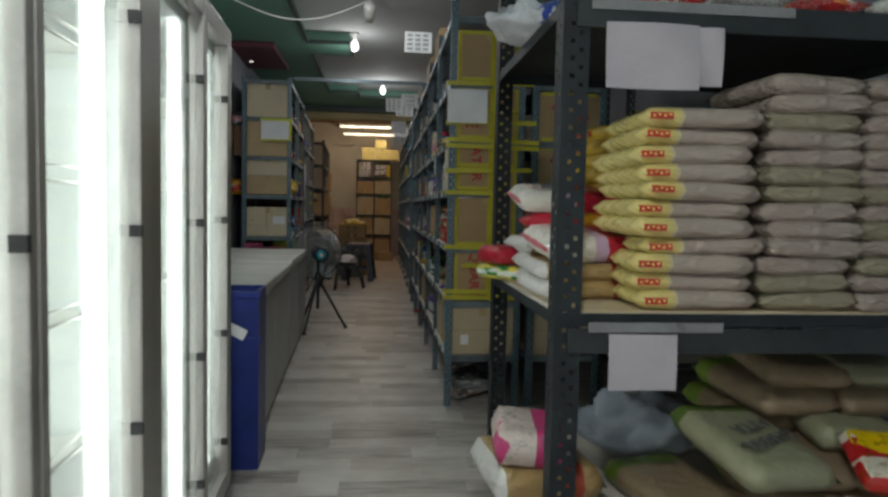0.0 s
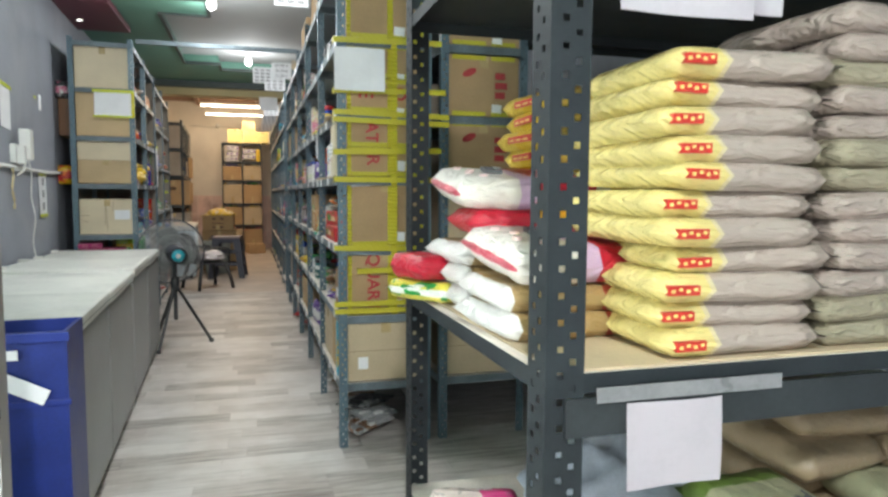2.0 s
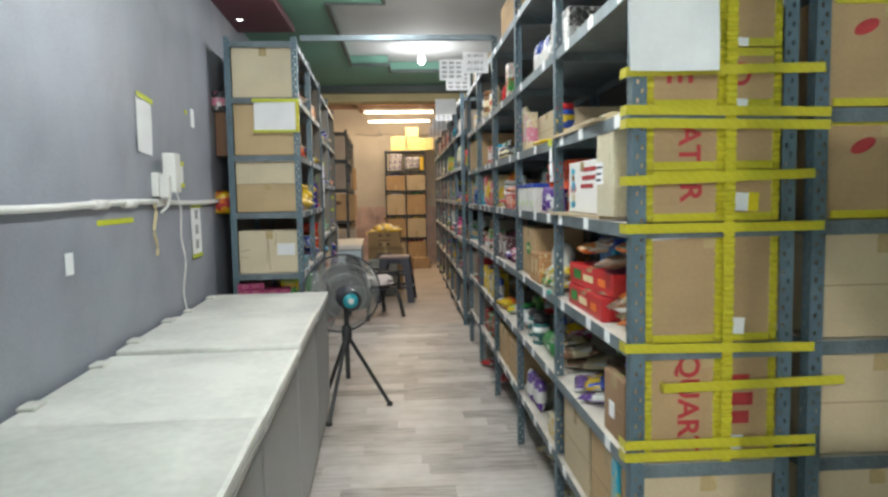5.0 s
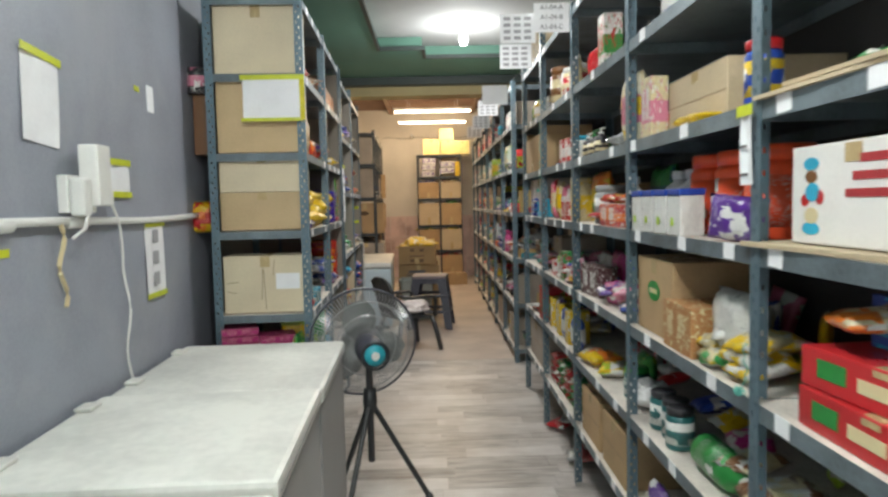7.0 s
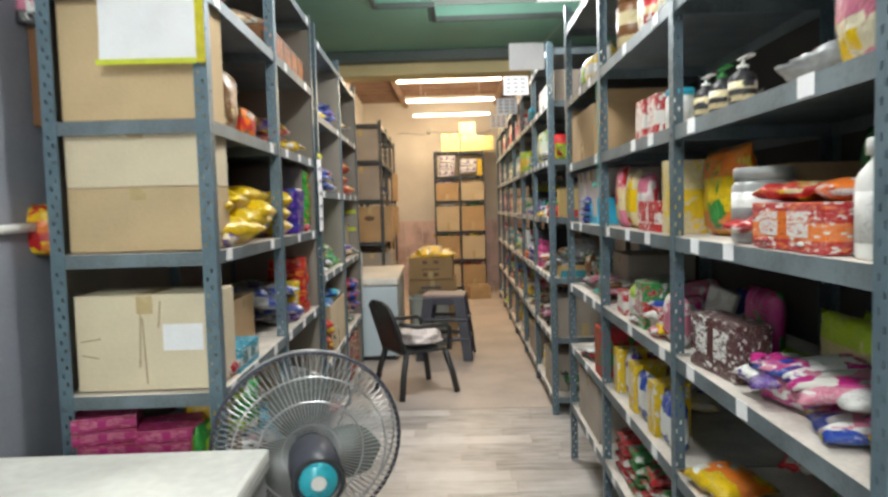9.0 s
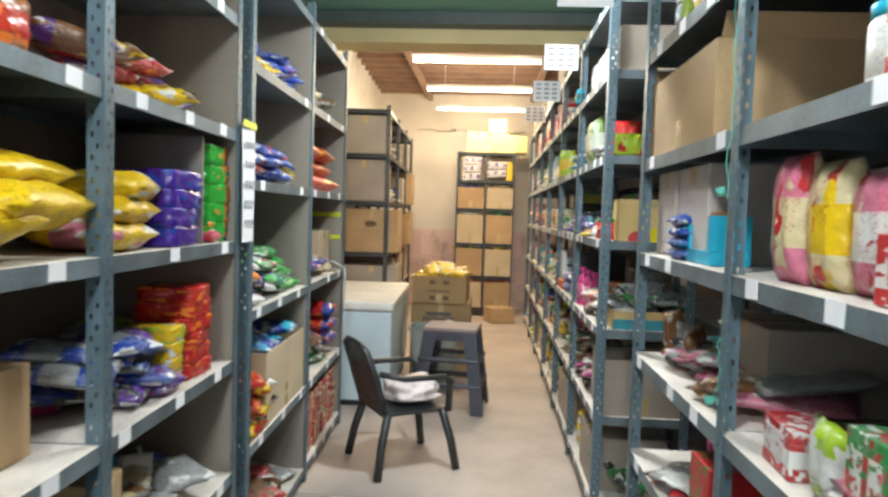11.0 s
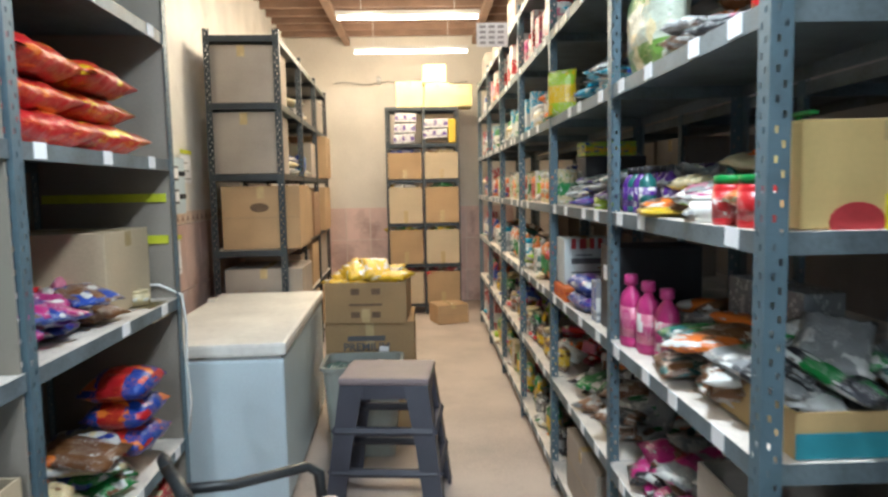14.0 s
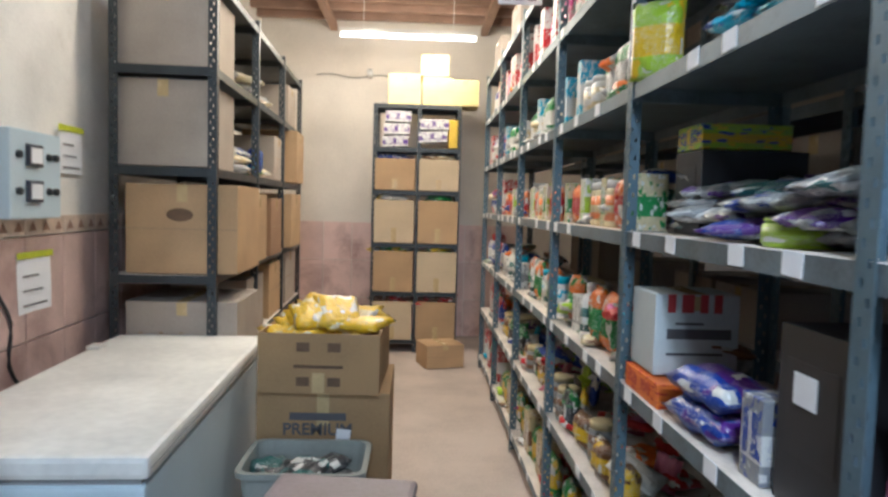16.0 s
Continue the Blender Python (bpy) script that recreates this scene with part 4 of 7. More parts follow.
# grey wall: conduit, socket boxes, taped sheets
WX = -0.77
cd = thing("conduit", LEFT, "white plastic conduit along the grey wall", "conduit")
part("pipe", tube([(WX + 0.016, v, 1.41 + 0.008 * math.sin(v * 3)) for v in [2.2 + 0.25 * i for i in range(18)]], 0.014, 10), WHITEPLASTIC, cd, smooth=True)
for v in (3.0, 4.3, 4.62, 5.05):
    part("coupling", tube([(WX + 0.016, v - 0.06, 1.41), (WX + 0.016, v + 0.06, 1.41)], 0.02, 10), WHITEPLASTIC, cd, smooth=True)
sk = thing("power_socket", LEFT @ pose(WX, 5.07, 1.41), "white plug sockets with adapters on the grey wall", "power socket")
part("box", boxm((0, 0.035, -0.1, 0.09, 0.03, 0.15), bevel=0.006), WHITEPLASTIC, sk)
part("adapter", boxm((0.036, 0.1, -0.03, 0.065, 0.05, 0.25), bevel=0.008), WHITEPLASTIC, sk, "tall white adapter")
part("plug", boxm((0.036, 0.085, -0.1, -0.045, 0.02, 0.14), bevel=0.012), WHITEPLASTIC, sk)
part("plug", boxm((0.036, 0.07, 0.1, 0.15, 0.05, 0.11), bevel=0.01), WHITEPLASTIC, sk)
part("plug_lead", tube([(0.08, -0.07, 0.03), (0.07, -0.08, -0.02), (0.04, -0.1, -0.05)], 0.006, 6), WHITEPLASTIC, sk)
solid("cable", tube([(WX + 0.02 + 0.01 * math.sin(i), 5.3 + 0.1 * min(1, i / 4), 1.48 - 0.052 * i) for i in range(14)], 0.005, 6), WHITEPLASTIC, "thin white cable hanging down the grey wall", "cable", LEFT)
solid("hanging_wire", tube([(WX + 0.02, 4.94 + 0.02 * math.sin(i * 0.9), 1.41 - 0.026 * i) for i in range(11)], 0.008, 6), mat("cream_wire", (0.6, 0.5, 0.3), 0.6), "cream wire hanging from the white conduit", "wire", LEFT)


def wall_paper(v, z, w, h, label, lines=5, tilt=0):
    return paper(w, h, LEFT @ pose(WX + 0.001, v, z, 0, 0, 90) @ pose(0, 0, 0, 0, tilt, 0), label, lines=lines)


wall_paper(4.79, 1.655, 0.2, 0.265, "long white paper sheet taped to the grey wall", 0, 4)
nt_ = wall_paper(5.34, 1.505, 0.165, 0.12, "small white notice taped to the grey wall", 0)
part("lower_tape", boxm((-0.01, 0.175, -0.0115, -0.0095, -0.012, 0.01)), LIMETAPE, nt_)
nt_ = wall_paper(5.64, 1.085, 0.2, 0.3, "narrow printed notice taped to the grey wall", 0)
part("lower_tape", boxm((-0.01, 0.21, -0.0115, -0.0095, -0.012, 0.01)), LIMETAPE, nt_)
for q in range(3):
    part("code_print", boxm((0.07, 0.13, -0.0105, -0.0092, 0.04 + 0.09 * q, 0.095 + 0.09 * q)), mat("grey_print", (0.35, 0.35, 0.37), 0.7), nt_)
for v, z, w in ((4.3, 1.325, 0.4), (5.62, 1.925, 0.05)):
    solid("tape_strip", boxm((WX, WX + 0.002, v, v + w, z, z + 0.022)), LIMETAPE, "leftover yellow tape on the grey wall", "tape", LEFT)
solid("wall_sticker", boxm((WX, WX + 0.003, 4.01, 4.07, 1.16, 1.24)), PAPER, "small pale sticker on the grey wall", "sticker", LEFT)
solid("wall_sticker", boxm((WX, WX + 0.003, 5.75, 5.82, 1.86, 1.97)), PAPER, "white paint patch on the grey wall", "sticker", LEFT)

# store room wall: switch board and notices
BX = -0.68
eb = thing("switch_board", LEFT @ pose(BX, 11.31, 1.31), "pale blue electric switch board with dials on the wall", "switch board")
part("box", boxm((0, 0.07, 0, 0.36, 0, 0.32), bevel=0.006), BLUEENAMEL, eb)
for z in (0.06, 0.19):
    part("meter", boxm((0.07, 0.085, 0.1, 0.2, z, z + 0.08), bevel=0.004), DARKSTOOL, eb)
    part("meter_face", boxm((0.0855, 0.088, 0.112, 0.188, z + 0.012, z + 0.068)), PAPER, eb)
    for y in (0.05, 0.26, 0.31):
        part("knob", lathe([(0.014, 0), (0.014, 0.012), (0.01, 0.016)], 10), BLACKPLASTIC, eb, at=pose(0.07, y, z + 0.04, 0, 90, 0))
for v, z, w, h in ((11.77, 1.49, 0.2, 0.19), (11.45, 0.95, 0.24, 0.22)):
    paper(w, h, LEFT @ pose(BX + 0.012, v, z, 0, 0, 90), "white notice with yellow tape on the store room wall", lines=3)
solid("cable", tube([(BX + 0.02, 11.25 + 0.015 * i + 0.03 * math.sin(i), 1.33 - 0.05 * i) for i in range(16)], 0.007, 6), BLACKPLASTIC, "dark cable hanging down the pink tiles", "cable", LEFT)
solid("cable", tube([(BX + 0.015, 10.95 + 0.12 * math.sin(i * 0.8), 2.9 - 0.06 * i) for i in range(16)], 0.004, 6), BLACKPLASTIC, "thin cable looped on the cream wall", "cable", LEFT)

# ---- pedestal fan ----
def fan():
    f = thing("pedestal_fan", pose(-0.129, 6.02, 0), "black pedestal fan with a wire cage and tripod legs", "fan")
    for a in (-110, 10, 130):
        x, y = 0.28 * math.cos(radians(a)), 0.33 * math.sin(radians(a))
        part("leg", tube([(0, 0, 0.5), (x, y - 0.05, 0.012)], 0.013, 8), BLACKPLASTIC, f)
        part("foot", lathe([(0.02, 0), (0.02, 0.02), (0.012, 0.03)], 10), BLACKPLASTIC, f, at=pose(x, y - 0.05, 0))
    part("pole", tube([(0, 0, 0.2), (0, 0, 0.7)], 0.016, 10), BLACKPLASTIC, f)
    part("collar", lathe([(0.03, 0.44), (0.035, 0.5), (0.03, 0.56)], 14), BLACKPLASTIC, f, smooth=True)
    head = part("motor", lathe([(0.045, -0.13), (0.064, -0.115), (0.07, -0.04), (0.065, 0.03), (0.045, 0.06)], 20), DARKSTOOL, f, at=pose(0, 0.02, 0.752, 0, 0, 18) @ pose(0, 0, 0, -86, 0, 0), smooth=True)
    part("badge", lathe([(0.046, -0.142), (0.05, -0.13), (0.05, -0.128)], 20), CYAN, head, "round cyan badge", smooth=True)
    part("badge_centre", lathe([(0.02, -0.144), (0.02, -0.1425)], 14), WHITEPLASTIC, head)
    part("rim", tube([(0.064 * math.cos(i * math.pi / 12), 0.064 * math.sin(i * math.pi / 12), -0.14) for i in range(24)], 0.006, 6, closed=True), BLACKPLASTIC, head)
    R = 0.27
    for k, (r, z) in enumerate(((R, 0.12), (R * 0.98, 0.17), (R * 0.8, 0.06), (R * 0.55, 0.05), (R * 0.3, 0.05))):
        part("cage_ring", tube([(r * math.cos(i * math.pi / 20), r * math.sin(i * math.pi / 20), z) for i in range(40)], 0.003 if k else 0.006, 6, closed=True), CHROME if k else DARKSTOOL, head)
    w = mesh_of("cage_wire", tube([(0.06, 0, 0.05), (0.12, 0, 0.045), (0.2, 0, 0.06), (0.255, 0, 0.09), (R, 0, 0.12), (0.25, 0, 0.17), (0.12, 0, 0.2), (0.03, 0, 0.21)], 0.0016, 4), CHROME)
    for i in range(90):
        part("cage_wire", w, CHROME, head, at=pose(0, 0, 0, 0, 0, 4 * i))
    bl = bmesh.new()
    n = 8
    vs = [[bl.verts.new((0.04 + 0.17 * i / n, (j - 0.5) * (0.05 + 0.13 * math.sin(math.pi * (0.15 + 0.75 * i / n))), 0.12 + 0.03 * (j - 0.5))) for j in (0, 0.5, 1)] for i in range(n + 1)]
    for i in range(n):
        for j in range(2):
            bl.faces.new((vs[i][j], vs[i + 1][j], vs[i + 1][j + 1], vs[i][j + 1]))
    bmesh.ops.solidify(bl, geom=list(bl.faces), thickness=0.002)
    bm = mesh_of("blade", bl, mat("grey_fan_blade", (0.2, 0.215, 0.205), 0.75, 0, 0.1, 8, 0.02), True)
    for a in (20, 140, 260):
        part("blade", bm, None, head, at=pose(0, 0, 0, 0, 0, a))
    part("hub", lathe([(0.035, 0.1), (0.035, 0.16), (0.02, 0.175)], 16), BLACKPLASTIC, head, smooth=True)


fan()


# ---- chair and stool ----
def plastic_chair(m):
    c = thing("plastic_chair", m, "black plastic garden armchair with a slotted back", "chair")
    seat = bmesh.new()
    box(seat, -0.22, 0.22, -0.2, 0.22, 0.4, 0.425, bevel=0.01)
    part("seat", seat, BLACKPLASTIC, c)
    for sx in (-1, 1):
        for sy in (-1, 1):
            part("leg", tube([(sx * 0.2, sy * 0.18, 0.41), (sx * 0.235, sy * 0.23, 0.2), (sx * 0.26, sy * 0.26, 0)], 0.026, 8), BLACKPLASTIC, c, smooth=True)
        part("armrest", tube([(sx * 0.235, -0.21, 0.41), (sx * 0.26, -0.2, 0.62), (sx * 0.265, -0.16, 0.655), (sx * 0.26, 0.1, 0.66), (sx * 0.23, 0.25, 0.7)], 0.021, 8), BLACKPLASTIC, c, smooth=True)
        part("back_rail", tube([(sx * 0.2, 0.2, 0.42), (sx * 0.215, 0.26, 0.65), (sx * 0.19, 0.32, 0.84), (sx * 0.1, 0.335, 0.88), (0, 0.34, 0.885)], 0.02, 8), BLACKPLASTIC, c, smooth=True)
    for i in range(7):
        x = -0.15 + 0.05 * i
        part("back_slat", boxm((x - 0.022, x + 0.022, -0.006, 0.006, 0, 0.46), bevel=0.003), BLACKPLASTIC, c, at=pose(0, 0.215, 0.43, -14, 0, 0))
    part("lower_rail", boxm((-0.2, 0.2, 0.21, 0.235, 0.46, 0.5), bevel=0.006), BLACKPLASTIC, c)
    return c


plastic_chair(pose(-0.08, 9.47, 0, 0, 0, 121) @ Matrix.Diagonal((0.9, 0.92, 0.82, 1)))


def crumple(w, d, h, seed, n=14):
    bm = bmesh.new()
    bmesh.ops.create_icosphere(bm, subdivisions=4, radius=1)
    for v in bm.verts:
        p = v.co.copy()
        k = 1 + 0.35 * noise.noise(p * 1.7 + Vector((seed, 0, 0))) + 0.16 * noise.noise(p * 5 + Vector((0, seed, 0)))
        v.co = Vector((p.x * w / 2 * k, p.y * d / 2 * k, max(0, (p.z * 0.5 + 0.5)) * h * k))
        v.co.z = max(v.co.z, 0)
    return bm


solid("plastic_bag", crumple(0.36, 0.32, 0.13, 3), mat("pinkish_white_polythene", (0.7, 0.62, 0.6), 0.35, 0, 0.15, 9, 0.3), "crumpled white plastic bag lying on a black chair", "plastic bag", pose(-0.05, 9.5, 0.35), smooth=True)


def stool(m):
    s = thing("plastic_stool", m, "tall dark grey plastic stool with a pinkish worn top", "stool")
    top = bmesh.new()
    box(top, -0.17, 0.17, -0.15, 0.15, 0.58, 0.615, bevel=0.014)
    part("top", top, mat("worn_mauve_plastic", (0.24, 0.19, 0.2), 0.5, 0, 0.18, 7, 0.04), s)
    part("apron", boxm((-0.165, 0.165, -0.145, -0.13, 0.52, 0.58), (-0.165, 0.165, 0.13, 0.145, 0.52, 0.58), (-0.165, -0.15, -0.13, 0.13, 0.52, 0.58), (0.15, 0.165, -0.13, 0.13, 0.52, 0.58)), DARKSTOOL, s)
    for sx in (-1, 1):
        for sy in (-1, 1):
            lb = bmesh.new()
            vs = []
            for z, o, w in ((0, 0.06, 0.07), (0.3, 0.03, 0.075), (0.58, 0, 0.09)):
                x, y = sx * (0.165 + o), sy * (0.145 + o)
                vs.append([lb.verts.new(p) for p in ((x, y, z), (x - sx * w, y, z), (x - sx * w, y - sy * 0.012, z), (x - sx * 0.012, y - sy * 0.012, z), (x - sx * 0.012, y - sy * w, z), (x, y - sy * w, z))])
            for a, b in zip(vs, vs[1:]):
                for i in range(6):
                    lb.faces.new((a[i], a[(i + 1) % 6], b[(i + 1) % 6], b[i]))
            lb.faces.new(vs[0])
            lb.faces.new(vs[-1])
            part("leg", lb, DARKSTOOL, s)
    for z, o in ((0.2, 0.035), (0.38, 0.02)):
        for a, b in (((-1, -1), (1, -1)), ((-1, 1), (1, 1)), ((-1, -1), (-1, 1)), ((1, -1), (1, 1))):
            part("rung", tube([(a[0] * (0.16 + o), a[1] * (0.135 + o), z), (b[0] * (0.16 + o), b[1] * (0.135 + o), z)], 0.02, 6), DARKSTOOL, s)
    return s


stool(pose(0.145, 10.64, 0, 0, 0, -6) @ Matrix.Diagonal((1.18, 1.1, 1, 1)))

# ---- goods ----
RED, YEL, GRN, BLU, PUR, MAG, ORA = (0.5, 0.015, 0.02), (0.78, 0.52, 0.01), (0.02, 0.25, 0.05), (0.015, 0.06, 0.36), (0.1, 0.025, 0.26), (0.5, 0.02, 0.2), (0.8, 0.2, 0.025)
CYA, WHI, CRE, BRO, TEA, PNK, BLK, GRY, LIM = (0.03, 0.42, 0.62), (0.75, 0.75, 0.72), (0.68, 0.58, 0.34), (0.2, 0.09, 0.035), (0.02, 0.13, 0.13), (0.65, 0.2, 0.3), (0.03, 0.03, 0.035), (0.3, 0.31, 0.31), (0.4, 0.6, 0.03)
WORD = {(0.03, 0.32, 0.05): "glossy green", (0.05, 0.45, 0.2): "mint green", (0.36, 0.02, 0.1): "deep magenta", (0.62, 0.06, 0.02): "bright red", (0.06, 0.02, 0.3): "deep violet", (0.03, 0.4, 0.04): "bright green", (0.16, 0.3, 0.06): "leaf green", (0.5, 0.55, 0.45): "pale green", (0.46, 0.03, 0.17): "deep pink", (0.52, 0.05, 0.22): "bright pink", (0.09, 0.03, 0.03): "dark maroon", (0.74, 0.68, 0.5): "pale cream", (0.9, 0.1, 0.03): "orange-red", (0.45, 0.2, 0.07): "tan", RED: "red", YEL: "yellow", GRN: "green", BLU: "blue", PUR: "purple", MAG: "magenta", ORA: "orange", CYA: "cyan", WHI: "white", CRE: "cream", BRO: "brown", TEA: "dark teal", PNK: "pink", BLK: "black", GRY: "grey", LIM: "lime green"}
JIT = random.Random(5)


def right_at(x_front):
    return lambda y, d, z, turn=0: pose(x_front + d, y, z, 0, 0, -90 + turn)


def left_at(u_front):
    return lambda y, d, z, turn=0: LEFT @ pose(u_front - d, y, z, 0, 0, 90 + turn)


def front_at(y_front):
    return lambda x, d, z, turn=0: pose(x, y_front + d, z, 0, 0, turn)


def pouch_mesh(w, h, t, material, seed=0):
    """A sealed film packet, standing: x width, z height, y thickness, base at z = 0."""
    def make():
        bm = bmesh.new()
        nu, nv = 9, 11
        sides = []
        for s in (-1, 1):
            g = []
            for i in range(nu + 1):
                row = []
                for j in range(nv + 1):
                    u, v = 2 * i / nu - 1, 2 * j / nv - 1
                    b = max(0.0, 1 - abs(u) ** 3.2) ** 0.6 * max(0.0, 1 - abs(v) ** 3.6) ** 0.7
                    wr = (0.22 * noise.noise(Vector((u * 2.3 + seed, v * 2.6, s))) + 0.12 * noise.noise(Vector((u * 5.5, v * 6.5 + seed, s + 4)))) * b
                    x = u * w / 2 * (1 - 0.05 * (1 - abs(v) ** 2))
                    row.append(bm.verts.new((x, t / 2 + s * t / 2 * (b + wr) + 0.004 * math.sin(u * 9 + seed), (v + 1) / 2 * h)))
                g.append(row)
            sides.append(g)
            for i in range(nu):
                for j in range(nv):
                    bm.faces.new((g[i][j], g[i + 1][j], g[i + 1][j + 1], g[i][j + 1]))
        bmesh.ops.remove_doubles(bm, verts=bm.verts, dist=0.0005)
        return mesh_of("film", bm, material, True)
    return cached(("pouch", round(w, 3), round(h, 3), round(t, 3), material, seed % 3), make)


def pouch(m, w, h, t, base, accent, ink=WHI, label="", axis=2, seed=0, group="", gloss=0.28, flat=False, name=""):
    name = name or ("snack_packet", "biscuit_packet", "spice_packet", "noodle_packet")[(len(WORD[base]) + len(WORD[accent]) + (7 if flat else 0)) % 4]
    mm = pack(base, accent, ink, 0.28, 0.66, axis, gloss)
    o = solid(name, pouch_mesh(w, h, t, mm, seed), mm, label or "glossy %s and %s plastic snack packet on a shelf" % (WORD[base], WORD[accent]), "packet", m @ (pose(0, h, 0, 90, 0, 0) if flat else Matrix.Identity(4)), group)
    return o


def bx(m, w, d, h, base, accent, ink=WHI, label="", axis=2, group="", name="retail_box"):
    mm = pack(base, accent, ink, 0.25, 0.6, axis, 0.45, float(max(6, min(36, round(100 * max(w, h))))), 0.03, max(w, h) < 0.4)
    o = thing(name, m, label or "%s printed cardboard box with %s band" % (WORD[base], WORD[accent]), "box", group)
    part("body", cached(("bx", round(w, 3), round(d, 3), round(h, 3), mm), lambda: mesh_of("body", boxm((-w / 2, w / 2, 0, d, 0, h), bevel=0.003), mm)), mm, o)
    lm = pack(ink, accent, base, 0.4, 0.6, 0, 0.4, float(max(7, min(36, round(90 * max(w, h))))), 0.02, max(w, h) < 0.4)
    part("front_label", cached(("bxl", round(w, 3), round(h, 3), lm), lambda: mesh_of("front_label", boxm((-w * 0.36, w * 0.3, -0.0012, 0.0002, h * 0.3, h * 0.82)), lm)), lm, o)
    return o


def plain(name, colour, rough=0.35):
    return mat("%s_%s" % (name, WORD.get(colour, "mixed")), colour, rough, 0, 0.1, 12, 0.02)


def bottle(m, r, h, body, cap, lab, label="", group="", pump=False, flat=1.0):
    key = ("bottle", r, h, flat)
    b = thing("bottle", m, label or "%s plastic bottle with a %s cap" % (WORD[body], WORD[cap]), "bottle", group)
    sq = Matrix.Diagonal((1, flat, 1, 1))
    bm_, cm, lm = plain("plastic", body), plain("plastic", cap), pack(lab, body, WHI, 0.3, 0.6, 2, 0.35, 4.0, 0.02)
    me = cached(key + (body,), lambda: mesh_of("body", lathe([(r * 0.92, 0), (r, 0.01), (r, h * 0.62), (r * 0.85, h * 0.72), (r * 0.38, h * 0.82), (r * 0.36, h * 0.88)], 16), bm_, True))
    part("body", me, bm_, b, at=pose(0, r * flat, 0) @ sq)
    if pump:
        part("pump", lathe([(r * 0.42, h * 0.87), (r * 0.42, h * 0.93), (r * 0.15, h * 0.95), (r * 0.15, h * 1.06)], 12), cm, b, at=pose(0, r * flat, 0))
        part("nozzle", boxm((-0.012, 0.05, -0.01, 0.01, h * 1.05, h * 1.09), bevel=0.003), cm, b, at=pose(0, r * flat, 0))
    else:
        me = cached(key + ("cap", cap), lambda: mesh_of("cap", lathe([(r * 0.45, h * 0.86), (r * 0.45, h * 0.98), (r * 0.38, h)], 14), cm, True))
        part("cap", me, cm, b, at=pose(0, r * flat, 0))
    me = cached(key + ("label", lab, body), lambda: mesh_of("label", lathe([(r * 1.012, h * 0.14), (r * 1.012, h * 0.56)], 16), lm, True))
    part("label", me, lm, b, at=pose(0, r * flat, 0) @ sq)
    return b


def jar(m, r, h, body, lid, lab, label="", group="", name="jar"):
    b = thing(name, m, label or "%s jar with a %s lid and printed label" % (WORD[body], WORD[lid]), "jar", group)
    bm_, cm, lm = plain("plastic", body), plain("plastic", lid), pack(lab, body, WHI, 0.3, 0.62, 2, 0.35, 4.0, 0.02)
    k = ("jar", r, h)
    part("body", cached(k + (body,), lambda: mesh_of("body", lathe([(r * 0.94, 0), (r, 0.008), (r, h * 0.76), (r * 0.86, h * 0.84)], 18), bm_, True)), bm_, b, at=pose(0, r, 0))
    part("lid", cached(k + ("lid", lid), lambda: mesh_of("lid", lathe([(r * 0.93, h * 0.83), (r * 0.95, h * 0.98), (r * 0.88, h)], 18), cm, True)), cm, b, at=pose(0, r, 0))
    part("label", cached(k + ("lab", lab, body), lambda: mesh_of("label", lathe([(r * 1.01, h * 0.14), (r * 1.01, h * 0.68)], 18), lm, True)), lm, b, at=pose(0, r, 0))
    return b


def pile(at, y0, y1, z, cols, n, seed, w=0.15, h=0.2, t=0.04, layers=3, depth=0.3, group="", tilt=10):
    """Loose packets lying over one another on a shelf."""
    rng = random.Random(seed)
    for i in range(n):
        a, b = rng.choice(cols), rng.choice(cols)
        layer = min(layers - 1, int(i * layers / n))
        k = 0.8 + 0.4 * rng.random()
        m = at(rng.uniform(y0 + w * 0.4, y1 - w * 0.4), rng.uniform(0.0, max(0.01, depth - h * 0.8)), z + 0.002 + layer * t * 0.75, rng.uniform(-40, 40))
        pouch(m @ pose(0, 0, 0, rng.uniform(0, tilt), rng.uniform(-tilt, tilt) * 0.4, 0), w * k, h * k, t, a, b, WHI, seed=i, flat=True, group=group)


def standing(at, y0, y1, z, makers, seed, d=0.01, gap=0.004):
    """Things in a row from y0 to y1; each maker takes a pose and returns its width."""
    rng = random.Random(seed)
    y, i = y0, 0
    while i < 60:
        f = makers[i % len(makers)] if seed < 0 else rng.choice(makers)
        wd = f[0]
        if y + wd > y1:
            break
        f[1](at(y + wd / 2, d + rng.uniform(0, 0.03), z + 0.001, rng.uniform(-4, 4)))
        y += wd + gap + (rng.uniform(0, 0.02) if seed >= 0 else 0)
        i += 1


def P(w, h, t, a, b, ink=WHI, **kw):
    return (w, lambda m: pouch(m, w, h, t, a, b, ink, seed=JIT.randrange(9), **kw))


def X(w, d, h, a, b, ink=WHI, **kw):
    return (w, lambda m: bx(m, w, d, h, a, b, ink, **kw))


def J(r, h, a, b, c, **kw):
    return (2 * r, lambda m: jar(m, r, h, a, b, c, **kw))


def B(r, h, a, b, c, **kw):
    return (2 * r, lambda m: bottle(m, r, h, a, b, c, **kw))


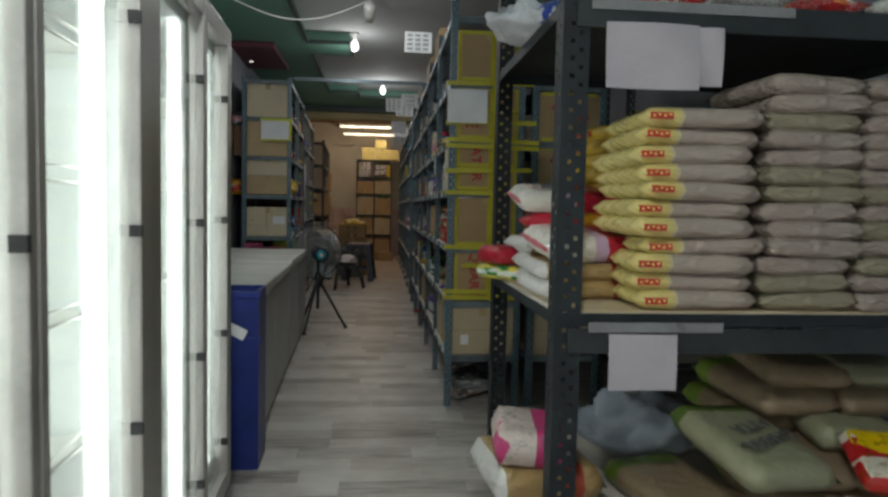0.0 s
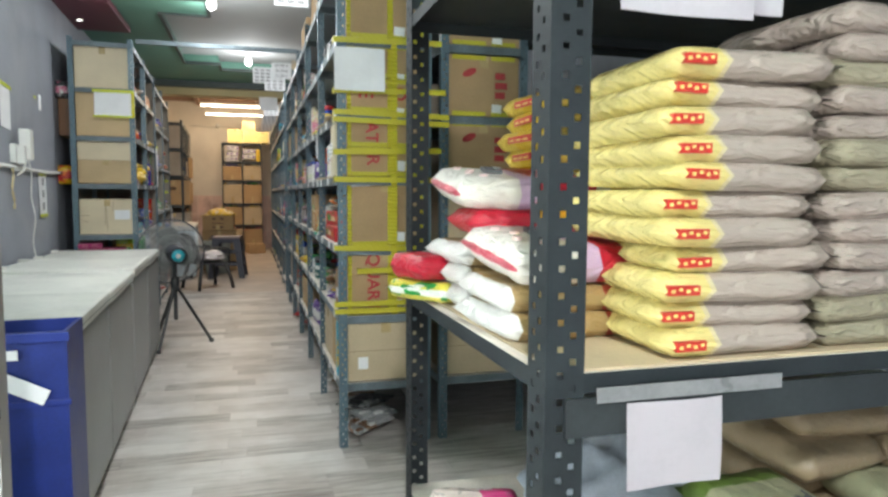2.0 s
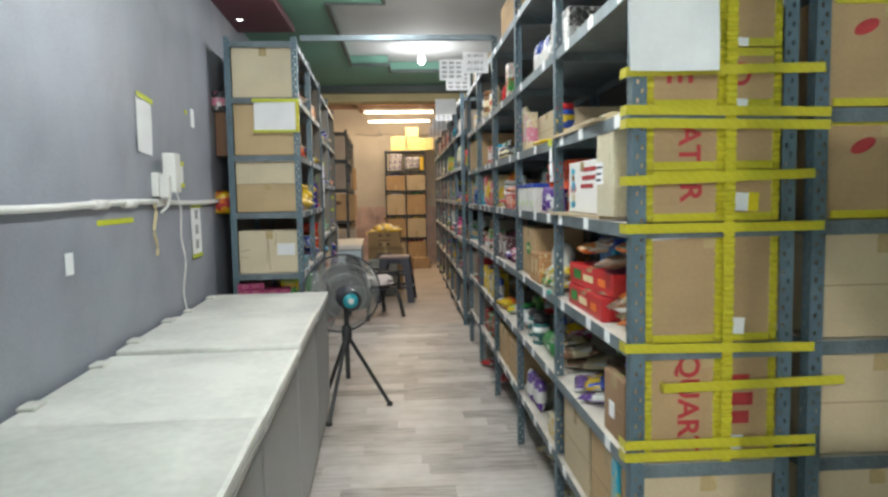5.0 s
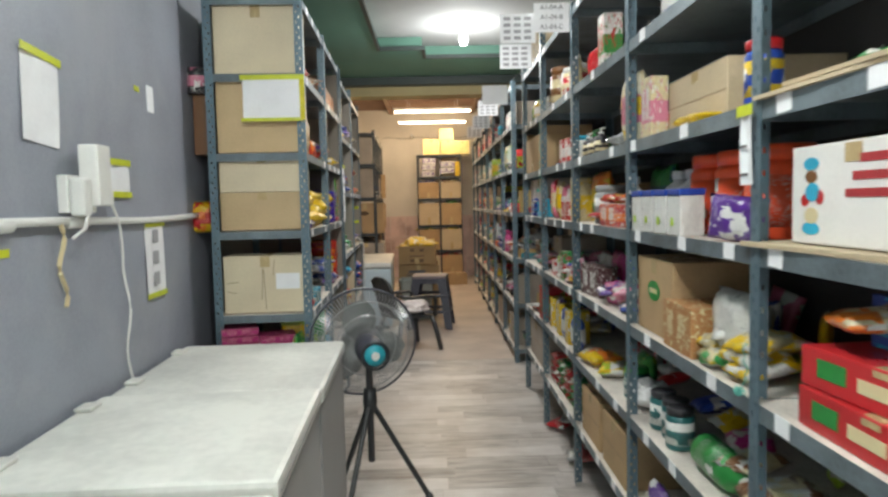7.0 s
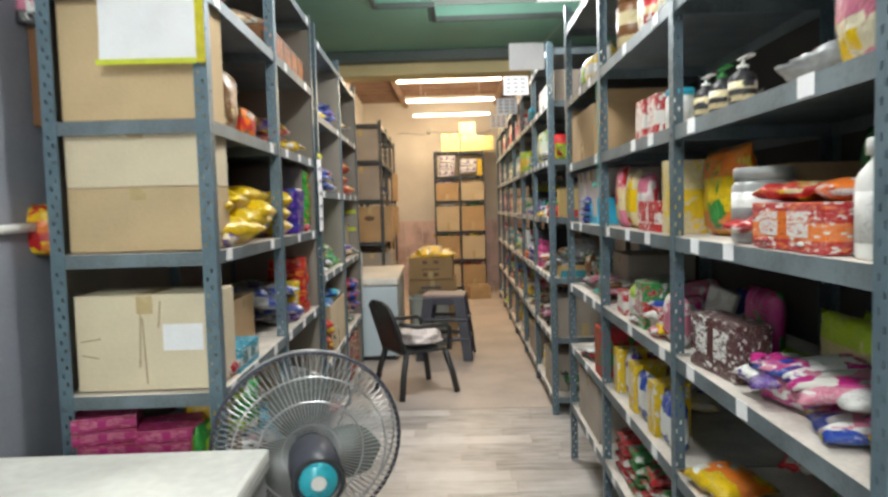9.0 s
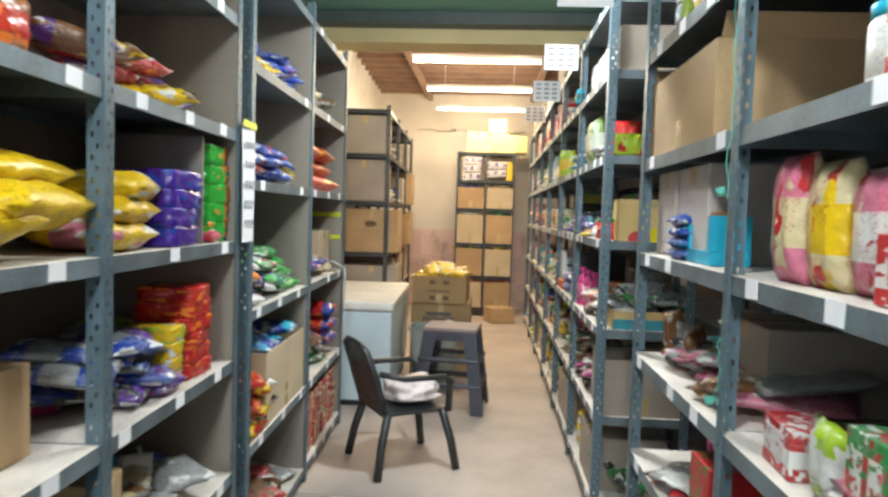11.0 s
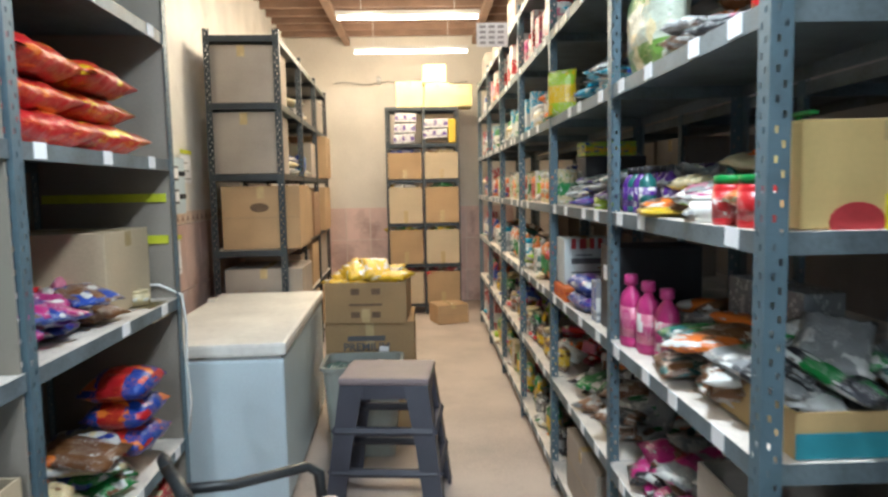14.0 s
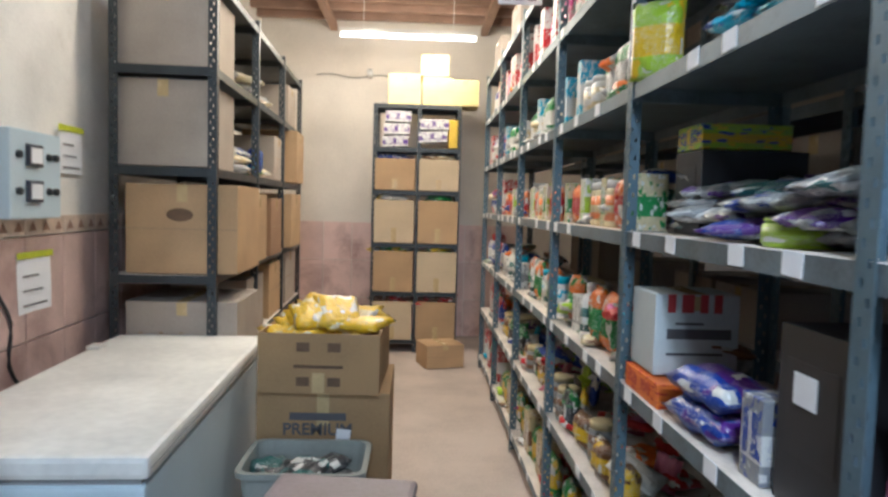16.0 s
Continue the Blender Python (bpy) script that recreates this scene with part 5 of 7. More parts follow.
def brick_pack(m, w, d, h, a, b, ink, label, group="", seed=0):
    """A film-wrapped block of biscuits: flat sides, soft edges, crimped ends."""
    mm = pack(a, b, ink, 0.8, 1.1, 0, 0.22)
    def make():
        bm = bmesh.new()
        bmesh.ops.create_cube(bm, size=1)
        bmesh.ops.subdivide_edges(bm, edges=list(bm.edges), cuts=5, use_grid_fill=True)
        for v in bm.verts:
            c = v.co.copy()
            k = 1 - 0.07 * max(0.0, abs(c.x) + abs(c.z) - 0.8) - 0.07 * max(0.0, abs(c.y) + abs(c.z) - 0.8)
            k += 0.07 * noise.noise(c * 4 + Vector((seed * 2.3, 0, 0)))
            v.co = Vector((c.x * w * k, (c.y * k + 0.5) * d, (c.z * k + 0.5) * h))
        return mesh_of("film", bm, mm, True)
    return solid("biscuit_packet", cached(("brick", round(w, 3), round(d, 3), round(h, 3), mm, seed % 4), make), mm, label, "packet", m, group)


def stack(at, y, z, n, w, d, h, a, b, dep=0.02, ink=WHI, kind="pouch", seed=0, group=""):
    for k in range(n):
        m = at(y + 0.006 * math.sin(k * 2.1 + seed), dep, z + 0.001 + k * h * 0.97, 3 * math.sin(k + seed))
        if kind == "pouch":
            pouch(m, w, d, h, a, b, ink, seed=k + seed, flat=True, group=group)
        elif kind == "brick":
            brick_pack(m, w, d, h * 1.05, a, b, ink, "%s film-wrapped biscuit block in a stack" % WORD[a], group, k + seed)
        else:
            bx(m, w, d, h * 0.96, a, b, ink, group=group)


def half_carton(m, w, d, h, material=CARD, label="open brown carton with a cut-down front", group=""):
    return open_carton(w, d, h, m @ pose(-w / 2, 0, 0), material, label, group, flaps=False)


HEAPS = [heap_material("mixed_warm_packets", [RED, ORA, YEL, CRE, BRO, PNK, WHI, RED]), heap_material("mixed_cool_packets", [BLU, WHI, GRN, PUR, TEA, GRY, CYA, CRE]),
         heap_material("mixed_dull_packets", [BRO, GRY, CRE, BLK, BRO, TEA, GRY, ORA]), heap_material("mixed_bright_packets", [MAG, YEL, WHI, GRN, RED, PNK, LIM, BLU])]
SMALL = {}


def heap(at, y0, y1, z, kind, n, seed, depth0=0.1, depth1=0.4, top=0.2, label="mixed heap of small packets filling a shelf"):
    """Many small packets and boxes thrown on a shelf, as one mesh."""
    if not SMALL:
        for i, (w, h, t) in enumerate(((0.12, 0.16, 0.035), (0.09, 0.12, 0.03), (0.15, 0.13, 0.04))):
            me = pouch_mesh(w, h, t, HEAPS[0], 30 + i)
            SMALL[i] = ([v.co.copy() for v in me.vertices], [tuple(p.vertices) for p in me.polygons])
    rng = random.Random(seed)
    m0 = at((y0 + y1) / 2, 0, z)
    vs, fs = [], []
    for i in range(n):
        sv, sf = SMALL[rng.randrange(3)]
        up = rng.random() < 0.45
        zz = 0.004 if up else rng.uniform(0, 1) ** 1.5 * (top - 0.04)
        m = pose(rng.uniform(-(y1 - y0) / 2 + 0.07, (y1 - y0) / 2 - 0.07), rng.uniform(depth0, depth1 - 0.06), zz, rng.uniform(-18, 0) if up else 90 + rng.uniform(-22, 12), rng.uniform(-20, 20), rng.uniform(-50, 50))
        if not up:
            m = m @ pose(0, 0, -0.06)
        b = len(vs)
        vs += [m @ v for v in sv]
        fs += [tuple(b + k for k in f) for f in sf]
    for v in vs:
        v.z = max(v.z, 0.002)
        v.y = min(max(v.y, 0.005), 0.44)
    me = bpy.data.meshes.new("packet_heap")
    me.from_pydata(vs, [], fs)
    me.materials.append(HEAPS[kind])
    for p in me.polygons:
        p.use_smooth = True
    return solid("packet_heap", me, HEAPS[kind], label, "packets", m0, kind="stuff")


A, BB, L = right_at(XA + 0.012), right_at(XB + 0.012), left_at(-0.187)


def cart(at, y, z, w, d, h, material=CARD, label="closed brown cardboard carton on a shelf", dep=0.01, group="", **kw):
    return carton(w, d, h, at(y, dep, z + 0.001) @ pose(-w / 2, 0, 0), material, label, group, **kw)


# right rack, first bay
cb_ = bx(A(3.6, -0.005, 1.349), 0.17, 0.2, 0.27, (0.74, 0.68, 0.5), (0.74, 0.68, 0.5), (0.74, 0.68, 0.5), "tall plain cream box standing on a shelf")
part("printed_label", boxm((-0.085, -0.01, -0.0032, -0.0015, 0.1, 0.17)), PAPER, cb_, "white printed label")
for q in range(3):
    part("print_bar", boxm((-0.08, -0.03 + 0.008 * q, -0.0045, -0.0034, 0.11 + 0.02 * q, 0.117 + 0.02 * q)), INK, cb_)
c = cart(A, 3.99, 1.349, 0.4, 0.3, 0.19, mat("white_carton_board", (0.74, 0.72, 0.69), 0.7, 0, 0.08, 5, 0.04), "white printed carton with a red and teal picture", dep=0.03, seam=False)
for dx, dz, sx, sz, cc_ in ((0.07, 0.155, 0.026, 0.012, CYA), (0.07, 0.13, 0.02, 0.012, BRO), (0.075, 0.1, 0.024, 0.018, CYA), (0.05, 0.085, 0.014, 0.012, RED), (0.1, 0.09, 0.012, 0.014, RED), (0.072, 0.055, 0.022, 0.016, CRE), (0.07, 0.03, 0.03, 0.012, CYA)):
    part("picture_print", lathe([(1, 0), (1, 0.001 + 0.0003 * dz)], 16), plain("print", cc_), c, at=pose(dx, -0.0003 - 0.002 * dx * dz, dz, 90, 0, 0) @ Matrix.Diagonal((sx, sz, 1, 1)))
for q in range(3):
    part("print_bar", boxm((0.22 - 0.02 * q, 0.4 - 0.03 * q, -0.0015, 0, 0.15 - 0.03 * q, 0.165 - 0.03 * q)), REDINK, c, "red printed lettering bar")
solid("cardboard_sheet", boxm((-0.42, 0.42, 0, 0.34, 0, 0.008)), CARDPALE, "flat cardboard sheet lying on a shelf", "cardboard", A(3.83, -0.01, 1.646, 2))
solid("cardboard_sheet", boxm((-0.3, 0.3, 0, 0.3, 0, 0.008)), CARDPALE, "flat cardboard sheet lying over another", "cardboard", A(3.9, -0.015, 1.655, -5) @ pose(0, 0, 0, 8, 2, 0))
solid("cardboard_sheet", boxm((-0.3, 0.3, 0, 0.3, 0, 0.01)), CARDPALE, "flat cardboard under a white carton", "cardboard", A(4.0, -0.01, 1.337, 3))
for k in (0, 1):
    c = carton(0.44, 0.28, 0.078, A(3.9, 0.01 + 0.02 * k, 0.996 + 0.08 * k, 4 * k) @ pose(-0.22, 0, 0), mat("glossy_red_board", (0.52, 0.025, 0.03), 0.3, 0, 0.1, 8, 0.02), "red printed box lying in a stack of two", "red boxes", seam=False, name="retail_box")
    for q, (px, pw, pm_) in enumerate(((0.05, 0.08, GRN), (0.16, 0.1, CRE), (0.31, 0.07, ORA))):
        part("print_bar", boxm((px, px + pw, -0.0015, 0, 0.025, 0.05 if q else 0.06)), plain("print", pm_), c)
bx(A(3.98, 0.12, 1.157), 0.18, 0.1, 0.1, BLU, CYA, BLU, "blue box on red boxes")
pile(A, 3.6, 4.2, 1.16, [BRO, CRE, ORA, GRY], 7, 42, 0.14, 0.2, 0.04, depth=0.4)
pile(A, 3.42, 3.78, 0.996, [BRO, ORA, CRE, RED], 9, 3, 0.18, 0.24, 0.04)
pile(A, 3.75, 4.22, 0.658, [PUR, PUR, WHI, YEL, BLU, WHI], 9, 4, 0.16, 0.2, 0.035, depth=0.3, layers=2)
cart(A, 3.55, 0.657, 0.2, 0.3, 0.2, CARDDARK, "dark brown carton wrapped in film on a shelf", seam=True, sticker=(0.06, 0.06, 0.05, 0.05))
for y, mt in ((3.62, CARD), (4.02, CARDPALE)):
    cart(A, y, 0.32, 0.36, 0.36, 0.27, mt, "brown carton on the lowest shelf", seam=True)
bx(A(3.5, -0.005, 0.325), 0.05, 0.3, 0.28, CYA, YEL, CYA)
pile(A, 3.4, 4.2, 0.012, [BLK, GRY, BRO], 8, 41)
# second bay
cart(A, 4.83, 1.646, 0.44, 0.32, 0.17, CARDPALE, "brown carton printed with white and red lettering", dep=0.08)
pouch(A(4.72, 0.0, 1.647), 0.2, 0.14, 0.03, YEL, YEL, YEL, flat=True)
standing(A, 4.32, 4.45, 1.646, [J(0.042, 0.15, BLU, RED, YEL)], -1)
bx(A(5.1, 0.02, 1.647), 0.1, 0.06, 0.2, CRE, PNK, WHI)
for y in (4.76, 4.88, 5.0, 5.12):
    o = bx(A(y, -0.008, 1.336), 0.1, 0.07, 0.115, WHI, WHI, WHI, "white wipes pack with a blue lid", group="wipes packs")
    part("leaf_print", lathe([(0.013, 0), (0.013, 0.001)], 12), plain("print", LIM), o, at=pose(-0.01, -0.0015, 0.04, 90, 0, 0))
    part("lid", boxm((-0.052, 0.052, -0.003, 0.073, 0.1155, 0.135), bevel=0.004), plain("plastic", BLU), o)
for y in (4.5, 4.68, 4.86):
    jar(A(y, 0.085, 1.336), 0.085, 0.235, (0.9, 0.1, 0.03), (0.9, 0.1, 0.03), (0.9, 0.1, 0.03), "large orange-red plastic jar", group="orange jars")
for y in (5.0, 5.12):
    bottle(A(y, 0.09, 1.336), 0.05, 0.2, WHI, WHI, WHI, "white plastic bottle with a dark printed face")
pouch(A(4.42, 0.0, 1.337, 25) @ pose(0, 0, 0, 0, 6, 0), 0.17, 0.11, 0.05, PUR, PUR, WHI, "purple chips packet lying at the shelf edge", flat=False)
cart(A, 5.02, 0.996, 0.34, 0.25, 0.25, CARD, "brown carton with a green leaf print", dep=0.02, seam=False)
solid("leaf_print", lathe([(0.045, 0), (0.045, 0.001)], 20), plain("print", GRN), "green leaf printed on a brown carton", "print", A(5.02, 0.0195, 1.14) @ pose(0, 0, 0, 90, 0, 0) @ Matrix.Diagonal((1.3, 0.75, 1, 1)))
solid("leaf_print", boxm((-0.035, 0.035, -0.0025, -0.0012, -0.008, 0.008)), plain("print", CRE), "pale lettering bar over a green leaf print", "print", A(5.02, 0.0195, 1.14))
bx(A(4.76, 0.0, 0.997), 0.22, 0.15, 0.14, (0.45, 0.2, 0.07), (0.45, 0.2, 0.07), CRE, "tan printed carton with its top cut open")
pouch(A(4.56, 0.05, 0.998), 0.24, 0.2, 0.09, WHI, WHI, GRY)
pile(A, 4.35, 4.75, 0.996, [YEL, CRE, YEL, WHI], 9, 6, 0.12, 0.14, 0.04, depth=0.2)
standing(A, 4.84, 5.12, 0.658, [J(0.045, 0.13, TEA, BLK, WHI)], -1)
b = bottle(A(4.74, 0.03, 0.708) @ pose(0, 0, 0, 0, 90, 0), 0.05, 0.3, GRN, WHI, GRN, "green bottle with a white cap lying on its side")
pile(A, 4.35, 4.6, 0.658, [BRO, CRE], 4, 8)
standing(A, 4.8, 5.15, 0.32, [J(0.05, 0.12, WHI, PUR, PUR), P(0.14, 0.16, 0.06, PUR, WHI)], 12)
standing(A, 4.35, 4.6, 0.32, [X(0.16, 0.1, 0.1, CRE, YEL)], -1)
pile(A, 4.35, 5.2, 0.012, [BRO, GRY, CRE], 8, 13)
standing(A, 4.35, 5.15, 1.996, [X(0.14, 0.15, 0.2, BLK, GRY), P(0.16, 0.2, 0.06, BLU, WHI), J(0.05, 0.17, GRY, BLK, WHI)], 14, d=0.05)
# third bay
pouch(A(5.95, 0.03, 1.997), 0.2, 0.14, 0.08, RED, RED, RED)
bx(A(5.7, 0.02, 1.997), 0.1, 0.08, 0.22, WHI, GRN, RED)
for k, y in enumerate((6.06, 5.95, 5.83)):
    bottle(A(y, 0.02, 1.646), 0.032, 0.105, BLK, WHI if k != 1 else GRN, CRE, "dark spray bottle with a cream label and trigger", group="spray bottles", pump=True)
solid("folded_film", crumple(0.3, 0.24, 0.06, 33), mat("grey_film", (0.25, 0.27, 0.28), 0.25, 0, 0.2, 9, 0.4), "crumpled clear film on a dark shelf", "plastic film", A(5.52, 0.14, 1.648), smooth=True)
pouch(A(5.33, 0.01, 1.647), 0.17, 0.26, 0.09, (0.74, 0.68, 0.5), PNK, YEL, "pink and cream pouch standing on a shelf")
pouch(A(6.08, 0.08, 1.337), 0.28, 0.24, 0.08, ORA, YEL, GRN)
cart(A, 5.95, 1.336, 0.24, 0.2, 0.18, CARD, "small brown carton behind a jar", dep=0.16, seam=False)
jar(A(5.78, 0.01, 1.336), 0.07, 0.17, GRY, GRY, WHI, "tall clear jar with a white and blue label")
bx(A(5.52, 0.0, 1.337), 0.28, 0.2, 0.09, RED, ORA, WHI, "red display box of small packets on a shelf")
pouch(A(5.58, 0.01, 1.43, 10), 0.2, 0.14, 0.035, RED, CRE, YEL, flat=True)
pouch(A(5.44, 0.02, 1.43, -20), 0.14, 0.14, 0.035, ORA, WHI, RED, flat=True)
pile(A, 5.45, 5.8, 1.336, [RED, ORA, RED], 4, 15, 0.12, 0.14, 0.03, depth=0.12)
pouch(A(5.55, 0.2, 1.337), 0.24, 0.24, 0.09, GRN, TEA, GRN)
bottle(A(5.3, 0.01, 1.336), 0.045, 0.19, WHI, WHI, WHI, "large plain white plastic bottle", flat=0.7)
bx(A(5.94, 0.02, 0.997, 6), 0.24, 0.09, 0.14, (0.09, 0.03, 0.03), (0.09, 0.03, 0.03), WHI, "dark maroon printed box standing on a shelf")
pouch(A(6.02, 0.16, 0.998), 0.18, 0.2, 0.06, MAG, MAG, GRN)
pouch(A(5.68, 0.2, 0.998), 0.26, 0.18, 0.05, LIM, CRE, LIM)
pouch(A(5.62, 0.05, 0.998, 15), 0.2, 0.09, 0.05, MAG, PNK, WHI)
pile(A, 5.28, 5.85, 0.996, [WHI, PNK, MAG, BLU, YEL, WHI, PUR], 16, 16, 0.15, 0.2, 0.035)
pouch(A(5.98, 0.0, 0.66, 12), 0.2, 0.17, 0.06, YEL, ORA, WHI, flat=True)
pouch(A(5.8, 0.03, 0.66, -20), 0.17, 0.15, 0.05, LIM, WHI, YEL, flat=True)
pouch(A(5.62, 0.16, 0.66), 0.15, 0.13, 0.06, GRN, GRN, LIM)
jar(A(5.44, 0.04, 0.658), 0.05, 0.12, TEA, GRN, WHI, "dark jar with a green lid on a dusty shelf")
solid("white_cloth", crumple(0.2, 0.16, 0.09, 21), mat("white_cloth", (0.7, 0.7, 0.7), 0.7, 0, 0.1, 9, 0.3), "crumpled white cloth on a dusty shelf", "cloth", A(5.32, 0.1, 0.66), smooth=True)
for y in (5.5, 5.9):
    cart(A, y, 0.32, 0.34, 0.34, 0.22, CARD, "brown carton on a low shelf")
# fourth bay
jar(A(6.9, 0.02, 1.996), 0.07, 0.24, BRO, BRO, CRE, "tall jar of brown snacks with a printed label")
standing(A, 6.22, 6.8, 1.996, [P(0.12, 0.18, 0.05, WHI, CRE), J(0.05, 0.16, CRE, WHI, RED)], 18)
standing(A, 6.3, 6.75, 1.646, [J(0.045, 0.13, WHI, CYA, WHI), X(0.1, 0.1, 0.13, RED, WHI)], 19)
for k, (c1, c2) in enumerate(((PNK, CRE), (CRE, YEL), (PNK, WHI))):
    pouch(A(6.94 - 0.125 * k, 0.02 + 0.01 * k, 1.336), 0.13, 0.24 - 0.02 * k, 0.07, c1, c2, RED)
bx(A(6.5, 0.02, 1.337), 0.24, 0.1, 0.1, RED, WHI, RED)
bx(A(6.28, 0.01, 1.336), 0.06, 0.2, 0.22, CRE, YEL, CRE)
standing(A, 6.22, 7.05, 0.996, [X(0.12, 0.12, 0.16, GRN, RED), P(0.15, 0.15, 0.06, WHI, PNK), X(0.13, 0.1, 0.09, RED, WHI), P(0.14, 0.13, 0.05, LIM, WHI)], 20)
pile(A, 6.22, 7.0, 0.996, [WHI, RED, PNK], 7, 21, 0.13, 0.16, 0.03, depth=0.15)
standing(A, 6.25, 7.05, 0.658, [P(0.16, 0.17, 0.06, BLU, WHI), P(0.14, 0.2, 0.06, PUR, WHI), X(0.08, 0.12, 0.18, YEL, YEL)], 22)
for k in range(4):
    stack(A, 6.35 + 0.2 * k, 0.32, 4, 0.17, 0.2, 0.045, RED if k % 2 else GRN, GRN if k == 1 else RED, seed=k)
pile(A, 6.25, 7.05, 0.012, [RED, GRY], 8, 23)
# fifth bay
open_carton(0.62, 0.36, 0.24, A(7.62, 0.01, 1.646) @ pose(-0.31, 0, 0), CARD, "large open brown carton on a shelf")
for y, w in ((7.82, 0.2), (7.55, 0.26)):
    cart(A, y, 1.336, w, 0.3, 0.26, mat("pale_pinkish_carton", (0.55, 0.48, 0.44), 0.8, 0, 0.12, 5, 0.05), "pale carton with a faded look on a shelf", dep=0.04, seam=False)
stack(A, 7.6, 1.336, 4, 0.14, 0.14, 0.032, BLU, CYA, 0.0, seed=1)
tr_ = thing("display_tray", A(7.45, 0.03, 1.336), "cyan cardboard display tray holding a brown box", "display tray")
part("base", boxm((-0.1, 0.1, 0, 0.1, 0.001, 0.035)), plain("print", CYA), tr_)
part("side", boxm((0.07, 0.1, 0.001, 0.1, 0.036, 0.125)), plain("print", CYA), tr_)
part("side", boxm((-0.1, -0.08, 0.001, 0.1, 0.036, 0.1)), plain("print", CYA), tr_)
bx(A(7.455, 0.05, 1.372), 0.13, 0.07, 0.1, (0.45, 0.2, 0.07), (0.45, 0.2, 0.07), (0.45, 0.2, 0.07))
pile(A, 7.15, 7.92, 0.996, [BRO, GRY, CRE, BRO, PNK, GRY, BRO, TEA], 14, 24, 0.17, 0.24, 0.035)
cart(A, 7.4, 0.997, 0.3, 0.3, 0.2, CARDGREY, "grey-brown carton behind loose packets", dep=0.14, seam=False)
pile(A, 7.15, 7.92, 0.658, [WHI, GRY, RED], 5, 25, 0.2, 0.26, 0.02)
bx(A(7.25, 0.0, 0.66), 0.14, 0.2, 0.22, RED, GRN, RED)
cart(A, 7.55, 0.32, 0.5, 0.36, 0.26, CARDGREY, "large grey-brown carton low on the rack")
standing(A, 7.2, 7.9, 1.996, [P(0.16, 0.16, 0.06, GRN, LIM), J(0.05, 0.14, GRY, WHI, GRN), P(0.18, 0.13, 0.06, YEL, WHI)], 26)
cart(A, 5.6, 2.381, 0.5, 0.36, 0.2, CARD)
cart(A, 7.4, 2.381, 0.4, 0.36, 0.22, CARDPALE)
cart(A, 4.7, 2.381, 0.5, 0.36, 0.22, CARD)

# second right rack, its end bay and open side
E = front_at(8.765)
for x in (1.02, 1.2):
    pouch(E(x, 0.02, 1.737), 0.14, 0.105, 0.06, LIM, LIM, RED, "lime green and red seed packet standing at the rack end")
    pouch(E(x, 0.12, 1.737), 0.15, 0.175, 0.06, RED, RED, BRO)
c = carton(0.335, 0.12, 0.19, pose(0.972, 8.772, 1.347), mat("tan_fruit_carton", (0.6, 0.44, 0.18), 0.7, 0, 0.08, 5, 0.04), "tan carton with red fruit pictures along its base", seam=False)
for k in range(3):
    part("fruit_print", lathe([(0.05, 0), (0.05, 0.002)], 18), REDINK, c, at=pose(0.1 + 0.12 * k, 0.0, 0.0, 90, 0, 0) @ pose(0, 0.012, 0.001) @ Matrix.Diagonal((1, 0.7, 1, 1)))
part("yellow_tape", boxm((0.15, 0.18, -0.004, -0.001, -0.03, 0.06)), YTAPE, c)
half_carton(pose(1.145, 8.765, 0.937), 0.35, 0.3, 0.085, mat("tan_tray_board", (0.55, 0.38, 0.17), 0.8, 0, 0.1, 5, 0.05), "cut-down tan carton with a teal base full of packets")
solid("tray_band", boxm((0.97, 1.32, 8.761, 8.764, 0.938, 0.985)), plain("teal_board", (0.05, 0.28, 0.34)), "teal printed base band of a cut-down carton", "carton band")
pile(E, 0.97, 1.3, 0.975, [GRY, TEA, GRY, GRN, BLK, GRY, WHI], 22, 27, 0.12, 0.2, 0.03, depth=0.32, layers=5, tilt=25)
open_carton(0.38, 0.34, 0.26, pose(0.94, 8.77, 0.532), CARDGREY, "open grey-brown carton on the rack end", flaps=False)
pile(E, 0.97, 1.3, 0.6, [BRO, RED, GRY, BLK], 6, 28, 0.12, 0.16, 0.03)
pile(E, 0.95, 1.3, 0.122, [GRN, BLK, GRN], 10, 29, 0.14, 0.18, 0.06)
open_carton(0.34, 0.34, 0.2, pose(0.95, 8.77, 2.122), CARDGREY, "open carton high on the rack end", flaps=False)
# first open bay
pouch(BB(9.53, 0.01, 1.736), 0.34, 0.27, 0.12, (0.16, 0.3, 0.06), (0.5, 0.55, 0.45), CRE, "large green and white pouch of snacks standing on a shelf")
pile(BB, 9.0, 9.4, 1.736, [BRO, PNK, GRY, BLK], 8, 30, 0.14, 0.2, 0.035)
for k, c_ in enumerate((PUR, PUR, TEA, GRN)):
    bottle(BB(9.71 - 0.053 * k, 0.03, 1.346), 0.025, 0.135, TEA if k % 2 else PUR, BLK, PUR, "purple and green shampoo bottle with a black cap", group="purple bottles")
for k in range(4):
    bottle(BB(9.72 - 0.053 * k, 0.1, 1.346), 0.025, 0.14, PUR, BLK, PUR, "purple and green shampoo bottle with a black cap", group="purple bottles")
pouch(BB(9.18, 0.04, 1.38, 12), 0.28, 0.2, 0.035, WHI, WHI, MAG, "white pouch with red print lying on packets", flat=True)
jar(BB(9.1, 0.0, 1.347), 0.065, 0.055, WHI, WHI, WHI, "small white plastic bowl on a shelf", name="bowl")
pouch(BB(9.42, -0.015, 1.347, -14), 0.26, 0.14, 0.02, YEL, YEL, YEL, flat=True)
pile(BB, 9.1, 9.5, 1.346, [WHI, GRY, WHI, PNK, LIM], 6, 31, 0.14, 0.2, 0.03)
